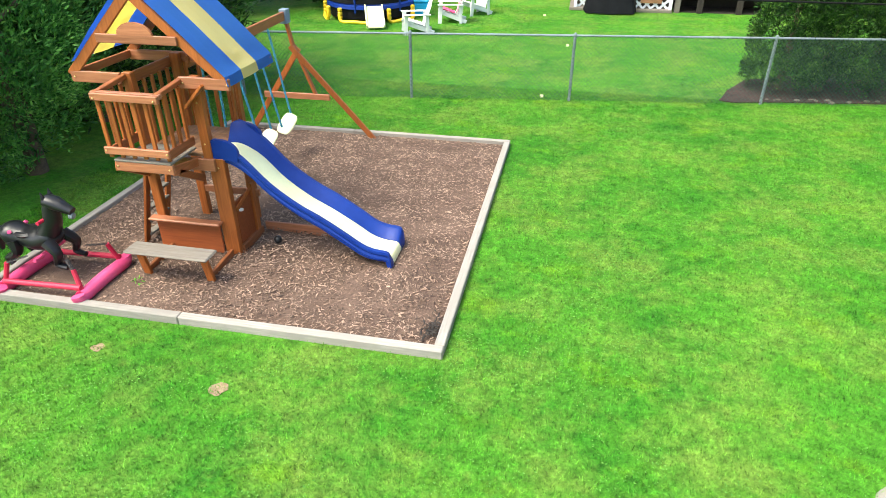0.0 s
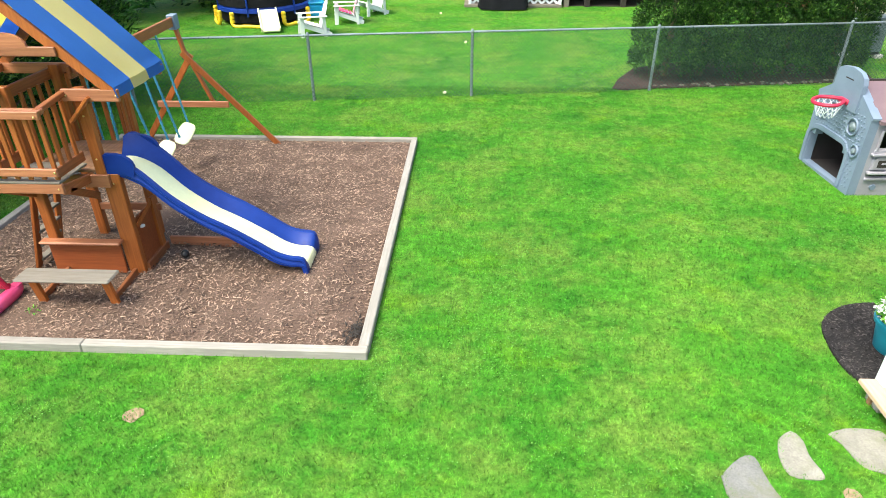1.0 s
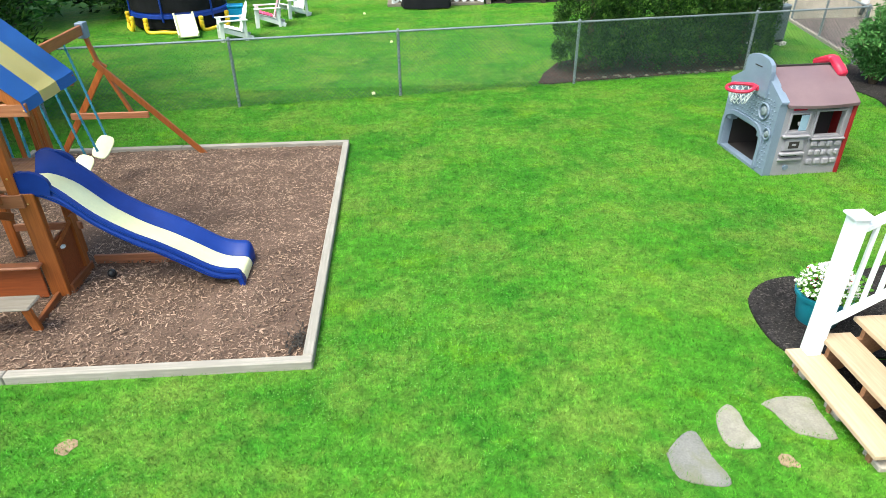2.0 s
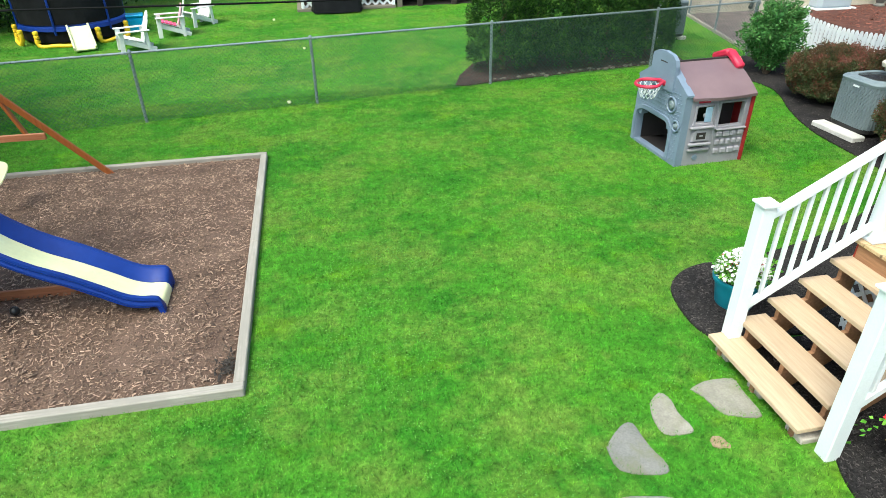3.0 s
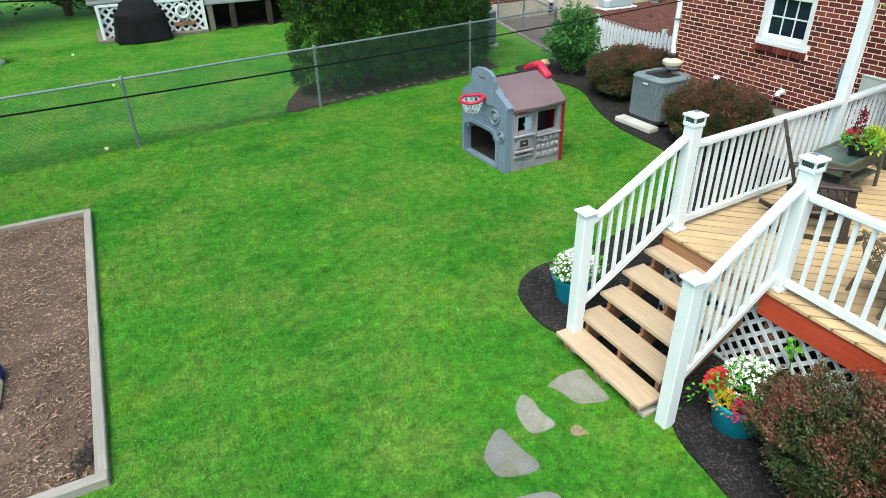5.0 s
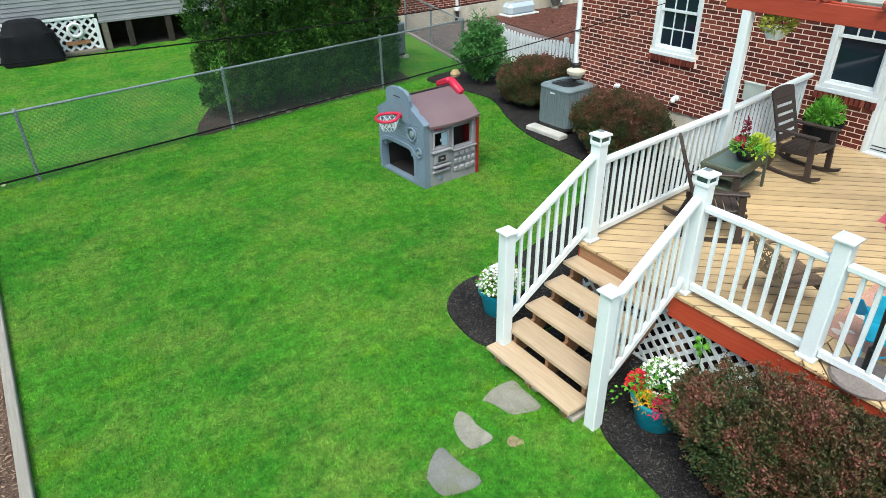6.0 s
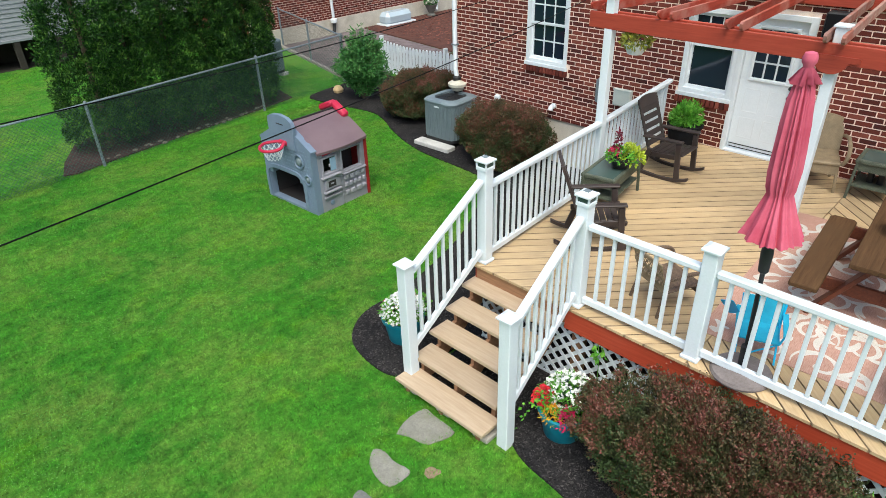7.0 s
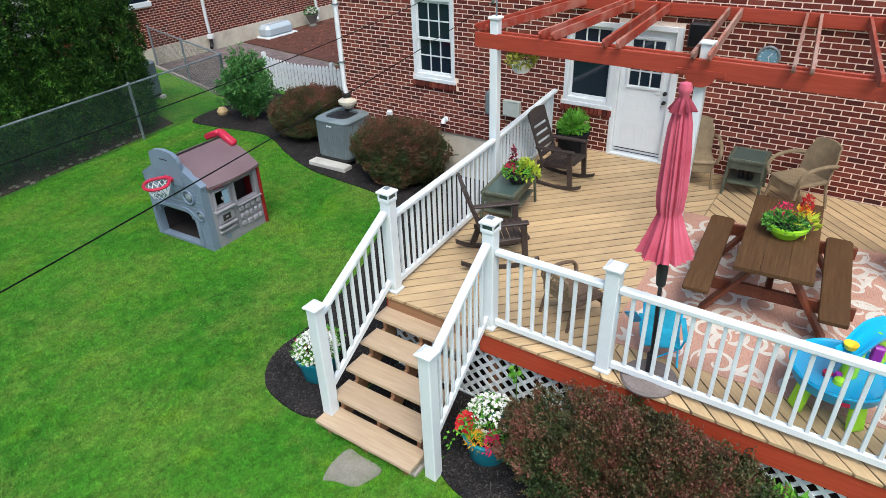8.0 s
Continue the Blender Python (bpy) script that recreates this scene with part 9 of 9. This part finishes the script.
# deck boards in two diagonals that meet at a seam
def boards(poly, d, tag):
    vals = [-d[1] * x + d[0] * y for x, y in poly]
    s = min(vals)
    wd, gap = 0.135, 0.009
    ang = math.degrees(math.atan2(d[1], d[0]))
    while s < max(vals):
        pc = strip(poly, d, s, s + wd)
        s += wd + gap
        if len(pc) < 3:
            continue
        cx, cy = sum(p[0] for p in pc) / len(pc), sum(p[1] for p in pc) / len(pc)
        off = (s - gap - wd / 2) - (-d[1] * cx + d[0] * cy)
        cx, cy = cx - d[1] * off, cy + d[0] * off
        inv = pose(cx, cy, 0, 0, 0, ang).inverted()
        loc = [inv @ Vector((x, y, 0)) for x, y in pc]
        b = bmesh.new()
        slab(b, [(v.x, v.y) for v in loc], -0.03, 0.0, bev=0.002)
        part("deck_board", b, M["deck"], deck, at=to_deck @ pose(cx, cy, DECK_Z + random.uniform(-0.0015, 0.0015), 0, 0, ang))


c = 0.70711
boards([(DECK_X, SEAM_Y + 0.004), (9.985, SEAM_Y + 0.004), (9.985, deck_n(9.985)), (DECK_X, deck_n(DECK_X))], (c, -c), "a")
boards([(DECK_X, DECK_S), (9.985, DECK_S), (9.985, SEAM_Y - 0.004), (DECK_X, SEAM_Y - 0.004)], (c, c), "b")

# a weed that has grown through the lattice
t = thing("lattice_weed", DECK_X + 0.06, 2.53, 0.02, 0, "green leafy weed poking through the white lattice", "plant")
part("stem", tube(bmesh.new(), [(0.06, 0.03, 0), (0.03, 0.02, 0.35), (-0.02, 0, 0.62), (-0.04, 0.02, 0.80)], [0.006, 0.005, 0.004, 0.003], 6), M["leaf_bright"], t)
crown("foliage", (0.045, 0.07, 0.10), 22, 0.075, 0.055, M["leaf_bright"], t, 77, base=0.58)

# wood chips on the play bed
rngc = np.random.default_rng(17)
xy = np.stack([rngc.uniform(BOX[0] + 0.12, BOX[1] - 0.12, 50000), rngc.uniform(BOX[2] + 0.12, BOX[3] - 0.12, 50000)], 1)
ch = chip_field("wood_chips", xy - np.array([-3.26, 7.26]), 0.044, 0.012, 0.056, M["chips"], play_bed, 18, 0.32)
ch["kind"] = "stuff"

# loose dark leaves in the corner, a ball and a weed on the chips, bare spots in the lawn
tagged(chip_field("dead_leaves", np.random.default_rng(3).normal((-0.86, 4.86), (0.05, 0.09), (90, 2)), 0.07, 0.03, 0.08, M["shadow_board"], None, 4), "small heap of dark dead leaves in the corner of the play bed", "leaf heap", kind="stuff")
tagged(part("toy_ball", lathe(bmesh.new(), [(0.0, 0.0), (0.03, 0.007), (0.048, 0.03), (0.051, 0.051), (0.042, 0.078), (0.024, 0.095), (0.0, 0.1)], 16), M["horse"], at=pose(-3.11, 6.2, 0.045), smooth=True), "dark rubber ball on the wood chips beside the slide", "ball")
t = thing("small_weed", -4.25, 5.05, 0.05, 0, "small pale green weed growing through the wood chips", "plant")
crown("foliage", (0.045, 0.045, 0.025), 26, 0.035, 0.018, M["leaf_bright"], t, 47)
for x, y, r in ((3.09, 3.14, 0.07), (-2.56, 3.72, 0.085), (-4.00, 4.00, 0.06)):
    rb = random.Random(round(x * 100))
    rim = [(x + r * rb.uniform(0.75, 1.3) * math.cos(6.2832 * k / 13), y + r * rb.uniform(0.75, 1.3) * math.sin(6.2832 * k / 13)) for k in range(13)]
    tagged(part("bare_patch", slab(bmesh.new(), rim, -0.02, 0.005), surface("dry_soil", (0.23, 0.165, 0.1), (0.35, 0.265, 0.175), 20, 0.95, fine=60, relief=0.6, spec=0.1, world_space=True)), "small bare spot of dry earth in the lawn", "bare soil", kind="stuff")

# grass blades over the lawns
def in_grass(p):
    x, y = p[:, 0], p[:, 1]
    keep = ~((x > BOX[0] - 0.01) & (x < BOX[1] + 0.01) & (y > BOX[2] - 0.01) & (y < BOX[3] + 0.01))
    for poly in (BED_DECK_LEFT, BED_DECK_FRONT, BED_HEDGE, *STONES.values()):
        keep &= ~in_poly(p, poly)
    keep &= ~((x > 4.9) & (y < 4.5)) & ~((x > 3.72) & (x < 5.0) & (y > 2.9) & (y < 4.25))
    keep &= ~((x > 5.50) & (x < 6.72) & (y > 8.40) & (y < 9.70)) & ~((x > 9.9) & (y < 9.4))
    keep &= ~((x > 11.05) & (y > 13.9)) & ~((y > 23.4) & (x > -0.1))
    return keep


def grass(name, x0, x1, y0, y1, n, hgt, wid, seed, label):
    rng = np.random.default_rng(seed)
    p = np.stack([rng.uniform(x0, x1, n), rng.uniform(y0, y1, n)], 1)
    p = p[in_grass(p)]
    n = len(p)
    a, lean = rng.uniform(0, 6.2832, n), rng.uniform(0.25, 1.1, n)
    h = hgt * rng.uniform(0.5, 1.25, n)
    w = wid * rng.uniform(0.6, 1.3, n)
    b = a + 1.5708 + rng.normal(0, 0.5, n)
    z0 = np.zeros(n)
    L = np.stack([p[:, 0] - w * np.cos(b), p[:, 1] - w * np.sin(b), z0], 1)
    R = np.stack([p[:, 0] + w * np.cos(b), p[:, 1] + w * np.sin(b), z0], 1)
    T = np.stack([p[:, 0] + h * lean * np.cos(a), p[:, 1] + h * lean * np.sin(a), h], 1)
    v = np.stack([L, R, T], 1).reshape(-1, 3)
    tagged(part(name, mesh_np(name, v, np.arange(3 * n).reshape(-1, 3)), M["blades"]), label, "grass", kind="stuff")


grass("grass", -6.9, 9.7, 1.6, 13.6, 820000, 0.03, 0.003, 5, "short mown grass with yellowed blades")
grass("far_grass", -9, 11, 13.2, 24, 130000, 0.034, 0.006, 6, "short mown grass of the neighbouring lawn")

# clover in drifts among the grass
rngk = np.random.default_rng(23)
p = np.stack([rngk.uniform(-6.5, 8.5, 70000), rngk.uniform(1.7, 11.5, 70000)], 1)
p = p[in_grass(p)]
drift = np.array([noise.noise((x * 0.75, y * 0.75, 4.0)) + 0.5 * noise.noise((x * 2.6, y * 2.6, 9.0)) for x, y in p])
p = p[drift + rngk.normal(0, 0.12, len(p)) > 0.2]
pts = np.concatenate([p, rngk.uniform(0.018, 0.034, (len(p), 1))], 1)
turn3 = np.concatenate([np.stack([np.cos(k * 2.094 + p[:, 0] * 90), np.sin(k * 2.094 + p[:, 0] * 90), np.full(len(p), 0.25)], 1) for k in range(3)])
M["clover"] = foliage("clover_leaf", [(0.0, (0.04, 0.18, 0.016)), (0.5, (0.08, 0.26, 0.03)), (1.0, (0.17, 0.37, 0.08))], lone=1.0, drift=0.4)
tagged(part("clover", leaves("clover", np.concatenate([pts] * 3), turn3, 0.0105, 0.0105, rngk, 0.2), M["clover"]), "patches of pale clover in the lawn", "clover", kind="stuff")
